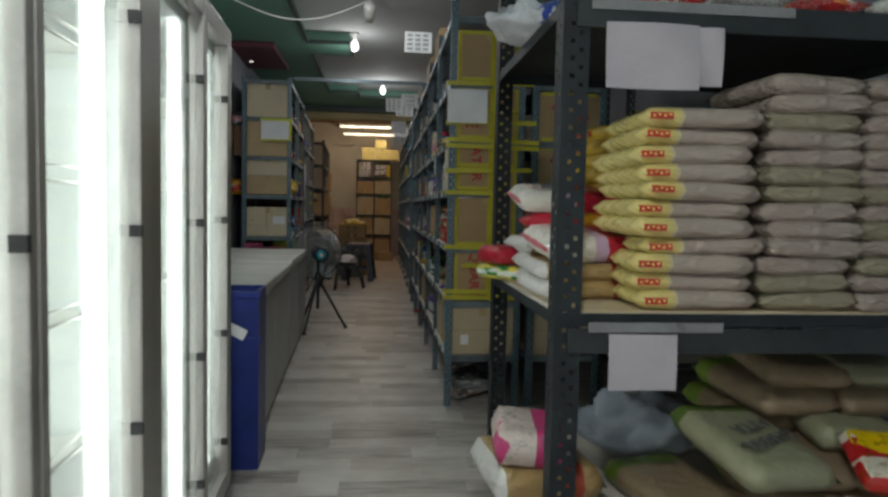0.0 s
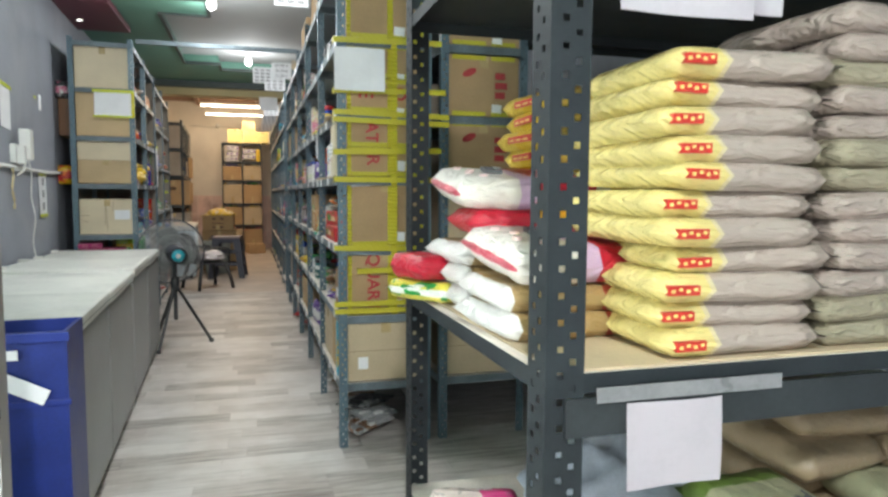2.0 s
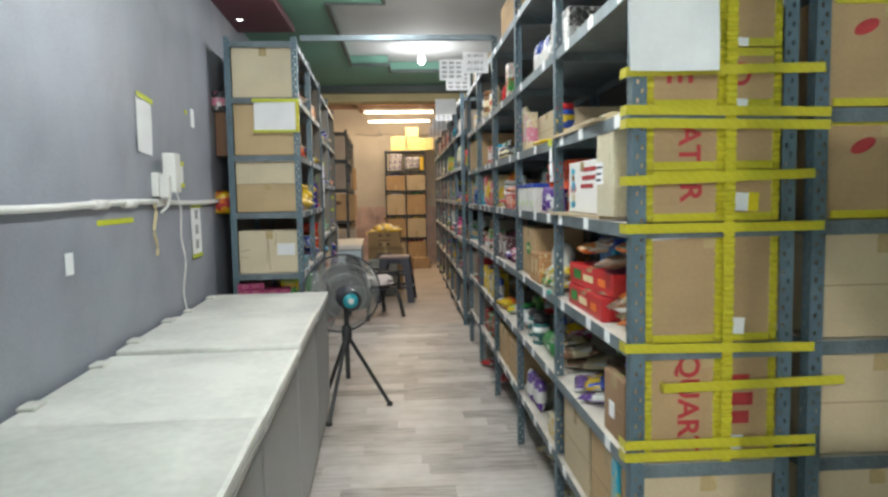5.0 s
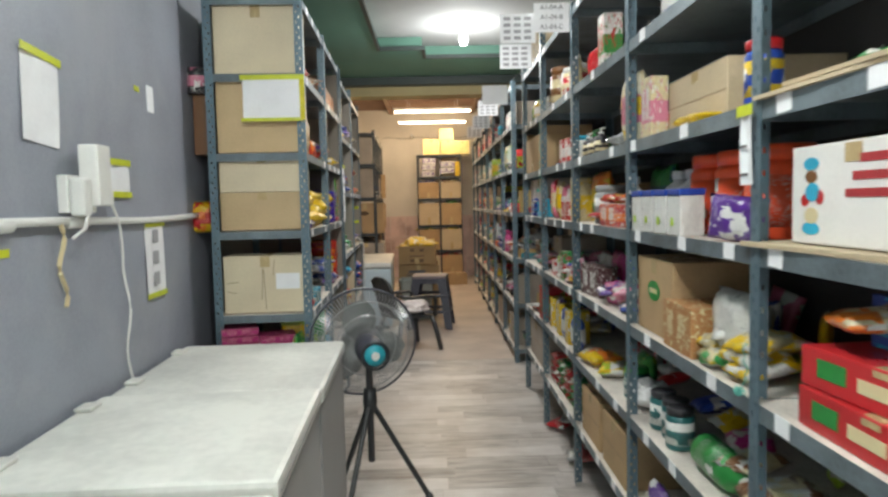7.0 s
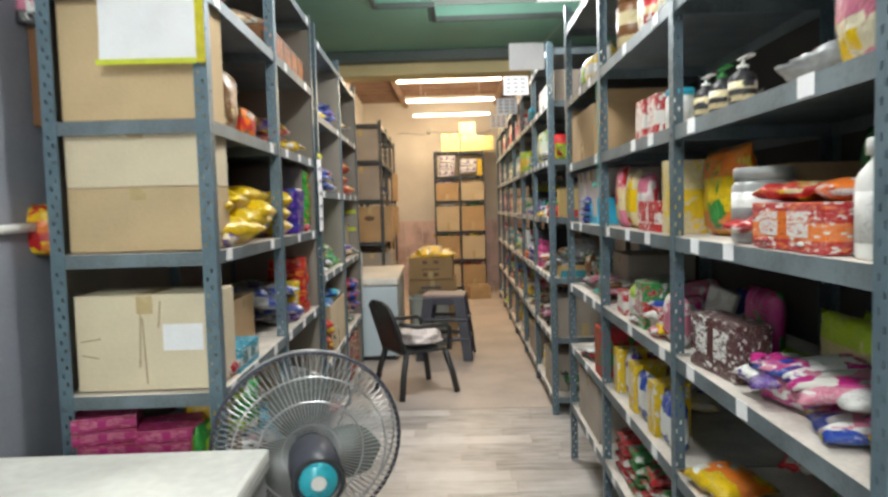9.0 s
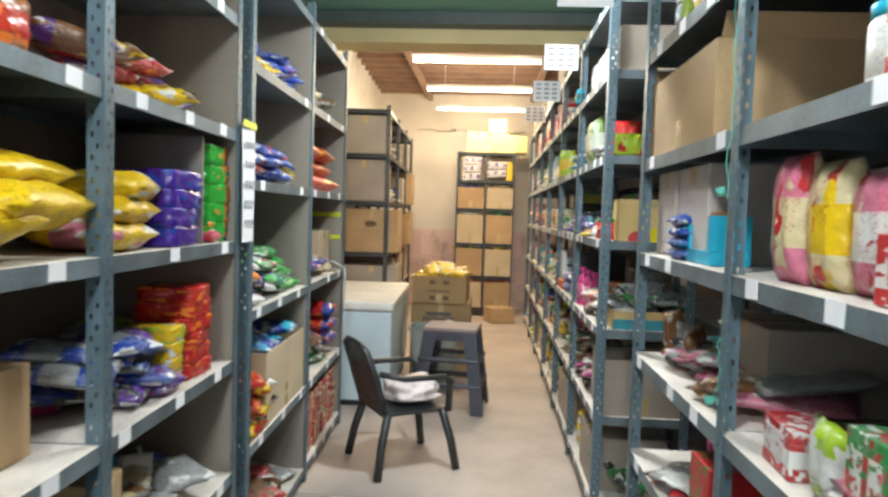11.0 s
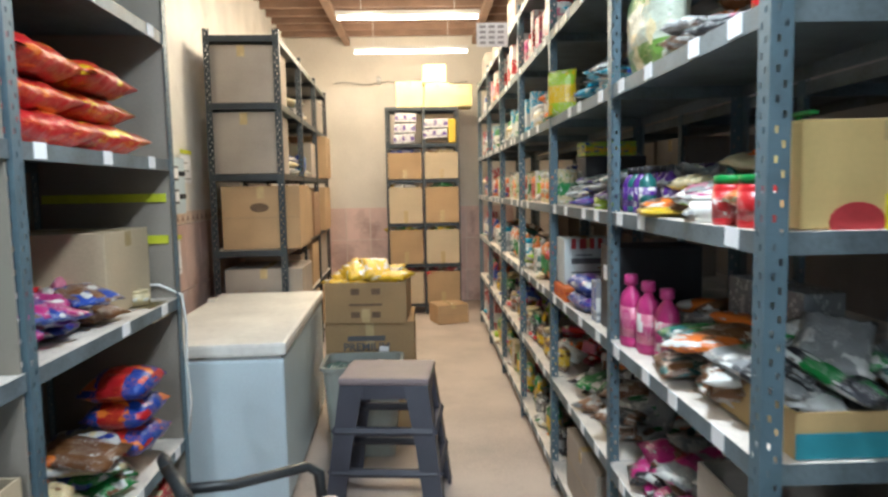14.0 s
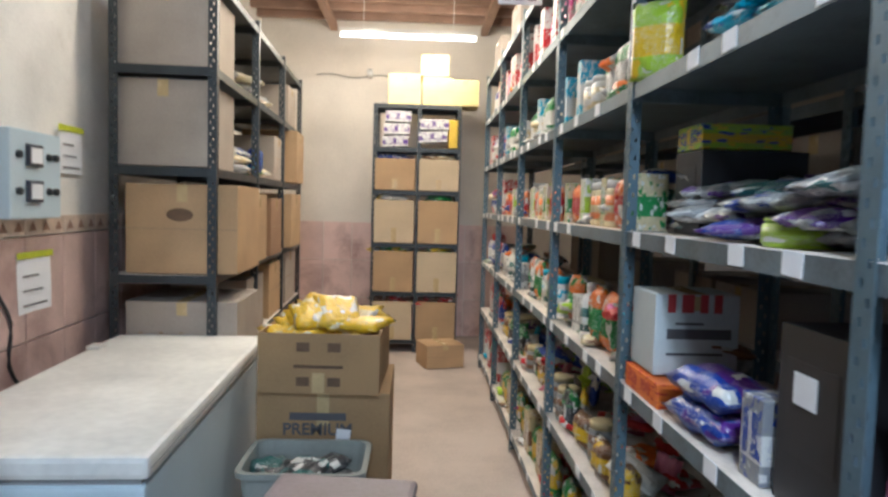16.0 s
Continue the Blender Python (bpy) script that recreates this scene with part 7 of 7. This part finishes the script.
EF3(-0.5, 0.125, 0.36, 0.4, 0.5, CARDGREY, "brown carton on the lowest rack shelf")
for v, z, w, h, m_ in ((12.75, 1.055, 0.4, 0.38, CARD), (13.3, 1.055, 0.4, 0.36, CARDDARK), (13.0, 0.605, 0.5, 0.34, CARDGREY), (13.7, 0.605, 0.5, 0.36, CARD), (14.2, 1.055, 0.5, 0.4, CARD), (14.4, 0.605, 0.5, 0.4, CARDGREY), (13.8, 1.545, 0.4, 0.3, CARDGREY), (14.4, 1.545, 0.4, 0.4, CARD), (14.4, 1.995, 0.4, 0.3, CARDGREY), (12.9, 0.125, 0.5, 0.4, CARDGREY), (13.7, 0.125, 0.5, 0.4, CARD), (14.4, 0.125, 0.5, 0.4, CARD)):
    cart(L3, v, z, w, 0.42, h, m_, "brown carton packed into a store room rack", dep=-0.1 if z > 0.7 and h > 0.33 else -0.03, group="store room cartons")
pile(L3, 12.6, 13.5, 1.545, [WHI, GRY, BLU, GRN, CRE], 14, 80, 0.2, 0.22, 0.06)
pile(L3, 12.6, 14.1, 1.995, [GRY, CRE, BRO], 12, 81, 0.2, 0.22, 0.06)
pouch(L3(13.1, -0.04, 1.56), 0.2, 0.16, 0.08, BLU, BLU, CYA)

# end-wall rack: open cartons, white packs above
for k, z in enumerate((0.125, 0.58, 1.04, 1.535)):
    for j in (0, 1):
        open_carton(0.37, 0.36, (0.36, 0.38, 0.4, 0.29)[k], pose(-0.065 + 0.41 * j, 15.19, z), CARD if (k + j) % 2 else CARDPALE, "open brown carton stuffed with packets on the end rack", "end rack cartons", flaps=False)
        m_ = [[RED, BRO], [YEL, GRN, YEL, WHI], [YEL, WHI] if j == 0 else [TEA, GRN], [PUR, WHI, BLU] if j == 0 else [BRO, CRE]][k]
        pile(front_at(15.21), -0.05 + 0.41 * j, 0.29 + 0.41 * j, z + (0.31, 0.33, 0.35, 0.24)[k], m_, 9, 82 + 2 * k + j, 0.16, 0.2, 0.05, layers=2, depth=0.3)
for j, (x, n) in enumerate(((0.12, 3), (0.47, 2))):
    for k in range(n):
        o = bx(pose(x + 0.01 * k, 15.2, 1.935 + 0.115 * k + (0.05 if j else 0), 0, -4 + 3 * k, 2), 0.27 if j else 0.24, 0.28, 0.1, WHI, PUR, WHI, "white wrapped bundle with dark bands on the end rack", group="white bundles")
bx(pose(0.66, 15.2, 1.935), 0.09, 0.28, 0.26, YEL, YEL, YEL)
for x, z, w, h in ((0.09, 2.335, 0.3, 0.28), (0.41, 2.335, 0.28, 0.26), (0.39, 2.6, 0.26, 0.2), (0.68, 2.335, 0.26, 0.24)):
    carton(w, 0.3, h, pose(x - 0.05, 15.25, z), mat("yellow_taped_card", (0.66, 0.57, 0.24), 0.6, 0, 0.15, 5, 0.06), "yellow-taped carton on top of the end rack", "yellow cartons", seam=True)
carton(0.34, 0.3, 0.2, pose(0.45, 14.55, 0, 0, 0, 18), CARD, "small brown carton lying on the floor by the end rack", seam=True)

# big carton of yellow packets, carton below, grey tub
BIGCARD = mat("deep_brown_cardboard", (0.33, 0.215, 0.105), 0.85, 0, 0.14, 4, 0.08)
BROWNPRINT = mat("dark_brown_print", (0.13, 0.08, 0.045), 0.7, 0, 0.15, 20, 0)
low = carton(0.52, 0.5, 0.655, pose(-0.27, 11.5, 0.002), BIGCARD, "worn brown carton printed with dark lettering under another carton", seam=False)
part("lettering", text_mesh("PREMIUM", 0.066, INK), INK, low, at=pose(0.24, -0.0025, 0.508))
part("brand_bar", boxm((0.13, 0.35, -0.002, -0.0005, 0.545, 0.575)), INK, low, "dark printed bar")
part("sticker", boxm((0.26, 0.315, -0.004, -0.0022, 0.49, 0.545)), PAPER, low, "white square sticker", at=pose(0, 0, 0, 0, 6, 0))
big = open_carton(0.47, 0.5, 0.235, pose(-0.262, 11.48, 0.66, 0, 0, -2), BIGCARD, "large open carton heaped with yellow snack packets", flaps=False)
for x, z in ((0.15, 0.165), (0.27, 0.165), (0.15, 0.03), (0.27, 0.03)):
    part("care_mark", boxm((x, x + 0.05, -0.0015, 0, z, z + 0.035)), BROWNPRINT, big)
part("print_bar", boxm((0.14, 0.33, -0.0015, 0, 0.1, 0.112)), BROWNPRINT, big)
pile(front_at(11.53), -0.24, 0.18, 0.83, [YEL, YEL, YEL, CRE, YEL, YEL], 30, 96, 0.16, 0.18, 0.055, layers=2, depth=0.46, tilt=30)


def tub(m):
    t = thing("storage_tub", m, "grey plastic tub holding black and green packets", "tub")
    gm = mat("grey_green_plastic", (0.32, 0.34, 0.31), 0.5, 0, 0.1, 6, 0.03)
    bm = bmesh.new()
    def ring(w, d, z, r=0.05):
        return [bm.verts.new((sx * (w / 2 - r) + r * math.cos(a), sy * (d / 2 - r) + r * math.sin(a), z)) for sx, sy, a0 in ((1, 1, 0), (-1, 1, 90), (-1, -1, 180), (1, -1, 270)) for a in [radians(a0 + 22.5 * i) for i in range(5)]]
    rs = [ring(0.34, 0.26, 0), ring(0.41, 0.33, 0.48), ring(0.44, 0.36, 0.48), ring(0.44, 0.36, 0.5), ring(0.405, 0.325, 0.5), ring(0.33, 0.25, 0.01)]
    for a, b in zip(rs, rs[1:]):
        n = len(a)
        for i in range(n):
            bm.faces.new((a[i], a[(i + 1) % n], b[(i + 1) % n], b[i]))
    bm.faces.new(rs[0])
    bm.faces.new(rs[-1])
    part("shell", bm, gm, t, smooth=False)


tub(pose(-0.03, 11.25, 0) @ Matrix.Diagonal((1, 0.95, 1, 1)))
pile(front_at(11.12), -0.18, 0.12, 0.39, [BLK, TEA, BLK], 10, 97, 0.13, 0.14, 0.05, layers=2, depth=0.22)

# ---- front rack: flour and rice bags ----
def sack_mesh(w, d, h, material, seed):
    """A filled bag lying down: x width, y depth from 0, z from 0."""
    def make():
        bm = bmesh.new()
        nu, nv = 12, 14
        for s in (-1, 1):
            g = []
            for i in range(nu + 1):
                row = []
                for j in range(nv + 1):
                    u, v = 2 * i / nu - 1, 2 * j / nv - 1
                    b = max(0.0, 1 - abs(u) ** 11) ** 0.42 * max(0.0, 1 - abs(v) ** 11) ** 0.42
                    k = 0.1 * noise.noise(Vector((u * 2 + seed * 3.1, v * 2, s))) + 0.06 * noise.noise(Vector((u * 6, v * 6 + seed, s)))
                    cx = 1 - 0.03 * abs(v) ** 4 + 0.012 * noise.noise(Vector((v * 4, seed, 1)))
                    row.append(bm.verts.new((u * w / 2 * cx, d / 2 + v * d / 2, h / 2 + s * h / 2 * b * (1 + k))))
                g.append(row)
            for i in range(nu):
                for j in range(nv):
                    bm.faces.new((g[i][j], g[i + 1][j], g[i + 1][j + 1], g[i][j + 1]))
        bmesh.ops.remove_doubles(bm, verts=bm.verts, dist=0.0005)
        return mesh_of("bag", bm, material, True)
    return cached(("sack", w, d, h, material, seed), make)


LEMON = (0.78, 0.66, 0.26)
YBAG = banded_film("clear_and_lemon_rice_film", [(0, LEMON), (0.29, (0.7, 0.6, 0.36)), (0.32, (0.46, 0.385, 0.335))], 0.14, 0, 0.65)
CLEARBAG = banded_film("clear_brown_rice_film", [(0, (0.46, 0.38, 0.335)), (0.5, (0.44, 0.37, 0.33))], 0.12, 0, 1.0)
CLEARBAG2 = banded_film("clear_olive_rice_film", [(0, (0.38, 0.34, 0.24)), (0.5, (0.36, 0.32, 0.23))], 0.14, 0, 1.0)
OBAG = banded_film("orange_yellow_film", [(0, (0.72, 0.48, 0.09)), (0.12, (0.72, 0.5, 0.05)), (0.6, (0.76, 0.55, 0.1))], 0.25, 1)
LOGO = mat("red_logo_print", (0.5, 0.03, 0.02), 0.4, 0, 0.1, 30, 0.02)
rng = random.Random(11)


def rice_bag(m, w, d, h, material, label, logo=True, group="stacked rice bags", name="rice_bag"):
    b = thing(name, m, label, "bag", group)
    part("bag", sack_mesh(w, d, h, material, rng.randrange(5)), material, b)
    if logo:
        part("logo", boxm((-w / 2 - 0.003, -w / 2 + 0.004, d * 0.28, d * 0.68, h * 0.33, h * 0.66)), LOGO, b, "red printed logo patch")
        for k in range(3):
            part("logo_line", boxm((-w / 2 - 0.0045, -w / 2 - 0.003, d * (0.32 + 0.12 * k), d * (0.4 + 0.12 * k), h * 0.42, h * 0.5)), mat("yellow_logo_line", (0.75, 0.6, 0.2), 0.4), b)
    return b


ST = 0.92
for col in range(4):
    n, w_ = (11, 13, 13, 13)[col], 0.4 if col == 0 else 0.325
    for k in range(n):
        x = (1.458, 1.81, 2.125, 2.44)[col] + rng.uniform(-0.014, 0.014) - (0.012 * (k % 3) if col == 0 else 0)
        b = rice_bag(pose(x, 1.2 + rng.uniform(-0.02, 0.02), ST + 0.008 + 0.0555 * k, rng.uniform(-1, 1), rng.uniform(-1.6, 1.6), rng.uniform(-4, 4)), w_, 0.42, 0.06, YBAG if col == 0 else (CLEARBAG2 if rng.random() < 0.25 else CLEARBAG), "yellow and clear film bag of rice in a tall stack" if col == 0 else "clear film bag of brown rice in a tall stack", False)
        if col == 0:
            part("logo", boxm((-w_ / 2 + 0.022, -w_ / 2 + 0.09, -0.003, 0.02, 0.021, 0.04)), LOGO, b, "red printed logo patch")
            for q in range(4):
                part("logo_line", boxm((-w_ / 2 + 0.028 + 0.016 * q, -w_ / 2 + 0.036 + 0.016 * q, -0.0042, -0.0032, 0.026 + 0.004 * (q % 2), 0.033 + 0.003 * (q % 2))), mat("yellow_logo_line", (0.75, 0.6, 0.2), 0.4), b)
for k in range(11):
    rice_bag(pose(1.5 + rng.uniform(-0.03, 0.03), 1.95 + rng.uniform(-0.02, 0.02), ST + 0.008 + 0.0595 * k, 0, 0, rng.uniform(-5, 5)), 0.3, 0.42, 0.064, OBAG, "orange-yellow film bag in a second stack", True)
for col in range(3):
    for k in range(10):
        rice_bag(pose(1.84 + 0.3 * col, 1.88, ST + 0.008 + 0.0595 * k, 0, 0, rng.uniform(-3, 3)), 0.28, 0.42, 0.064, OBAG, "orange-yellow film bag in a second stack", False)
CREAMW, MAUVE, CRIM, TANB = (0.76, 0.72, 0.66), (0.6, 0.42, 0.6), (0.5, 0.012, 0.035), (0.42, 0.28, 0.12)
WBAG = banded_film("white_and_red_flour_film", [(0, (0.6, 0.1, 0.14)), (0.02, CREAMW), (0.38, MAUVE), (0.48, CRIM), (0.85, CREAMW)], 0.35)
RBAG = banded_film("red_flour_film", [(0, CRIM), (0.42, (0.75, 0.4, 0.03)), (0.6, CRIM)], 0.3)
TBAG = banded_film("tan_flour_film", [(0, (0.78, 0.77, 0.75)), (0.1, TANB), (0.6, (0.42, 0.06, 0.03)), (0.78, TANB)], 0.35)
PBAG = banded_film("red_and_white_packet_film", [(0, CRIM), (0.5, (0.78, 0.77, 0.75)), (0.8, CRIM)], 0.3)


def flour_bag(x, y, z, w, d, h, m_, turn, lab, text=False):
    b = rice_bag(pose(x, y, z, 7 if text else 0, 0, turn), w, d, h, m_, lab, False, "flour bags", "flour_bag")
    if text:
        for q in range(3):
            part("text_line", boxm((w * (-0.26 + 0.02 * q), w * (-0.15 - 0.02 * (q % 2)), d * (0.34 + 0.12 * q), d * (0.4 + 0.12 * q), h * 0.97, h * 1.14)), INK, b)
        for q in range(4):
            part("petal_print", lathe([(0.012, h * 0.9), (0.012, h * 1.06)], 10), mat("pale_rose_print", (0.7, 0.52, 0.5), 0.5), b, at=pose(-w * (0.3 + 0.05 * (q % 2)), d * (0.2 + 0.18 * q), 0))


flour_bag(1.225, 1.43, ST + 0.008, 0.44, 0.36, 0.062, TBAG, 3, "tan flour bag with a white end and red print")
flour_bag(1.215, 1.44, ST + 0.068, 0.44, 0.36, 0.062, TBAG, -2, "tan flour bag with a white end and red print")
flour_bag(1.25, 1.43, ST + 0.128, 0.46, 0.36, 0.088, WBAG, 3, "white, mauve and red flour bag lying on a stack", True)
flour_bag(1.25, 1.7, ST + 0.225, 0.46, 0.36, 0.07, RBAG, -6, "red flour bag with an orange band")
flour_bag(1.22, 1.72, ST + 0.29, 0.46, 0.38, 0.085, WBAG, -3, "white, mauve and red flour bag on top of a stack", True)
for k in range(3):
    flour_bag(1.24, 1.83, ST + 0.008 + 0.063 * k, 0.42, 0.34, 0.064, TBAG, 2 * k, "tan flour bag with a white end and red print")
flour_bag(1.12, 2.02, ST + 0.008, 0.2, 0.26, 0.06, pack((0.68, 0.6, 0.08), WHI, GRN), 35, "yellow-green packet on the shelf edge")
flour_bag(1.07, 2.02, ST + 0.075, 0.22, 0.2, 0.075, PBAG, 20, "red and white packet on the shelf edge")
solid("shelf_liner", boxm((1.03, 2.45, 1.21, 2.3, ST + 0.001, ST + 0.006)), CARDPALE, "pale cardboard liner on the bag shelf", "cardboard")
# lower shelf
KB = pack((0.3, 0.3, 0.19), (0.1, 0.16, 0.03), (0.3, 0.3, 0.19), 0.82, 1.1, 1, 0.4, 2.0, 0.5, prints=False)
GB = pack((0.28, 0.21, 0.13), (0.16, 0.25, 0.03), (0.28, 0.21, 0.13), 0.75, 1.1, 1, 0.35, 2.5, 0.5, prints=False)
rice_bag(pose(1.07, 1.4, 0.228, 0, 0, 6) @ Matrix.Diagonal((1, 1, 1.7, 1)), 0.4, 0.42, 0.075, TBAG, "tan flour bag on the bottom shelf", False, "flour bags", "flour_bag")
rice_bag(pose(0.99, 1.4, 0.358, 0, 3, -8) @ Matrix.Diagonal((1, 1, 1.55, 1)), 0.26, 0.36, 0.078, pack((0.7, 0.6, 0.55), (0.6, 0.05, 0.2), WHI, 0.55, 0.9, 0, 0.35, 3.0, 0.5), "white and pink flour bag on another bag", False, "flour bags", "flour_bag")
for i, (x, y, z, tx, ty, tz, m_) in enumerate(((1.55, 1.22, 0.23, 0, 0, 12, GB), (1.85, 1.22, 0.23, 0, 3, -8, GB), (2.15, 1.22, 0.23, 0, 0, 5, GB), (1.7, 1.06, 0.4, 10, 4, 10, KB), (1.9, 1.24, 0.32, 6, -5, -10, GB), (2.2, 1.24, 0.31, 0, 6, 8, GB),
                                               (2.0, 1.52, 0.42, 4, -4, 14, GB), (2.1, 1.3, 0.42, 8, 4, -4, KB), (1.95, 1.4, 0.52, 6, 0, 8, GB), (2.25, 1.4, 0.52, 6, 0, 3, GB), (2.0, 1.45, 0.6, 4, 3, -6, GB), (2.25, 1.45, 0.6, 4, 3, -6, KB))):
    b = rice_bag(pose(x, y, z, tx, ty, tz), 0.32, 0.46, 0.09, m_, "olive and clear flour bag in a loose heap" if m_ is GB else "olive flour bag with dark lettering in a loose heap", False, "heaped flour bags", "flour_bag")
    if i == 3:
        for k, wd in enumerate(("CHAKKI", "ATTA")):
            part("lettering", text_mesh(wd, 0.072, INK), INK, b, at=pose(0.01, 0.16 + 0.09 * k, 0.104, 0, 0, 200) @ pose(0, 0, 0, -90, 0, 0))
rice_bag(pose(2.06, 1.0, 0.4, 14, 0, -20), 0.34, 0.3, 0.07, pack((0.72, 0.66, 0.55), RED, YEL, 0.4, 0.75, 1, 0.3, 3.0, 0.4), "cream and red printed bag hanging over the shelf edge", False, "heaped flour bags", "flour_bag")
carton(0.4, 0.4, 0.14, pose(1.05, 1.3, 0.0), CARDDARK, "flat dark carton under the bottom shelf", seam=False)
solid("plastic_sheet", crumple(0.5, 0.4, 0.25, 8), mat("pale_blue_sheet", (0.42, 0.47, 0.55), 0.4, 0, 0.15, 5, 0.3), "pale blue plastic sheet crumpled on the bottom shelf", "plastic sheet", pose(1.55, 1.9, 0.225), smooth=True)
# papers and film on the rack
MAUVEPAPER = mat("pale_mauve_paper", (0.42, 0.385, 0.42), 0.75, 0, 0.06, 8, 0.08)
DULLTAPE = mat("dull_clear_tape", (0.2, 0.2, 0.21), 0.3, 0, 0.2, 9, 0.3)
paper(0.28, 0.19, pose(1.125, 1.19, 1.585), "pale mauve paper sheet taped below the top shelf", taped=False, curl=0.012, stock=MAUVEPAPER)
paper(0.12, 0.17, pose(1.36, 1.193, 1.6), "second paper sheet behind a taped sheet", taped=False, curl=0.01, stock=MAUVEPAPER)
paper(0.21, 0.17, pose(1.165, 1.19, 0.69), "printed paper notice taped below the bag shelf", taped=False, curl=0.008, stock=MAUVEPAPER)
for x, w, z in ((1.1, 0.42, 0.865), (1.08, 0.62, 1.81)):
    solid("clear_tape", boxm((x, x + w, 1.186, 1.189, z, z + 0.03)), DULLTAPE, "strip of clear tape along a rack beam", "tape")
for x0, z, h in ((1.0, 0.8, 0.075), (1.0, 1.76, 0.08)):
    solid("rack_beam", boxm((x0 + 0.04, 2.5, 1.192, 1.2, z, z + h)), BLACKSTEEL, "dark slotted steel beam under a shelf", "beam")
solid("plastic_film", crumple(0.3, 0.4, 0.13, 5), CLEARFILM, "crumpled clear plastic film on the rack top", "plastic film", pose(1.03, 1.75, 1.842), smooth=True)
pouch(pose(1.12, 1.5, 1.86, 0, 0, 20), 0.18, 0.16, 0.08, BLU, BLU, WHI, "blue plastic packet among clear film", flat=True)
for k in range(5):
    pouch(pose(1.35 + 0.26 * k, 1.22, 1.843, 0, 0, 5 * k), 0.24, 0.3, 0.07, (RED, GRY, RED, WHI, BLU)[k], (WHI, WHI, ORA, BLU, WHI)[k], WHI, flat=True)
# yellow packets on the rack behind
GA = front_at(3.21)
for z in (1.2, 1.7, 2.1):
    pile(GA, 2.0, 2.8, z, [YEL, YEL, ORA, BRO], 14, int(z * 10), 0.2, 0.26, 0.06, layers=3)

# ---- blue bin at the freezers ----
bn = thing("blue_bin", LEFT @ pose(0.03, 2.36, 0), "dark blue plastic bin with a white label and torn paper", "bin")
for q in ((-0.3, 0, 0, 0.012, 0.0, 0.83), (-0.3, 0, 0.24, 0.252, 0.0, 0.83), (-0.3, -0.288, 0.012, 0.24, 0, 0.83), (-0.012, 0, 0.012, 0.24, 0, 0.83)):
    part("side_panel", boxm(q), BLUEPLASTIC, bn)
part("base", boxm((-0.288, -0.012, 0.012, 0.24, 0, 0.02)), BLUEPLASTIC, bn)
part("rim", boxm((-0.31, 0.008, -0.01, 0.004, 0.8, 0.83), bevel=0.003), BLUEPLASTIC, bn)
part("rib", boxm((-0.31, 0.008, -0.008, 0.002, 0.6, 0.62), bevel=0.003), BLUEPLASTIC, bn)
part("label", boxm((-0.27, -0.13, -0.013, -0.0105, 0.75, 0.78)), PAPER, bn, "white paper label")
part("torn_paper", boxm((-0.3, -0.1, -0.016, -0.0135, 0, 0.05), bevel=0.001), PAPER, bn, "torn white and yellow paper strip", at=pose(0.02, 0, 0.56, 0, 28, 0))
part("yellow_patch", boxm((-0.31, -0.24, -0.0185, -0.0165, 0, 0.05)), YTAPE, bn, at=pose(0.02, 0, 0.56, 0, 28, 0))

# ---- floor planks ----
floor = thing("floor", pose(0, 0, 0), "grey and white wood-look floor planks, worn along the aisle", "floor", kind="structure")
PW, PL_ = 0.14, 0.56
pm = mesh_of("plank", boxm((-PL_ / 2 + 0.001, PL_ / 2 - 0.001, -PW / 2 + 0.001, PW / 2 - 0.001, -0.006, 0.0)), PLANK)
rest = bmesh.new()
rng = random.Random(4)
row = 0
y = -2.9
while y < 8.94 - PW / 2:
    off = rng.uniform(0, PL_)
    x = -1.7 + off
    while x < 3.0:
        if -0.35 < x < 0.98 and y > 0.4:
            part("plank", pm, PLANK, floor, at=pose(x, y, rng.uniform(-0.0006, 0.0004)))
        else:
            box(rest, x - PL_ / 2 + 0.001, x + PL_ / 2 - 0.001, y - PW / 2 + 0.001, y + PW / 2 - 0.001, -0.006, -0.0005)
        x += PL_
    y += PW
tagged(part("plank_rest", rest, PLANK, floor), kind="stuff")
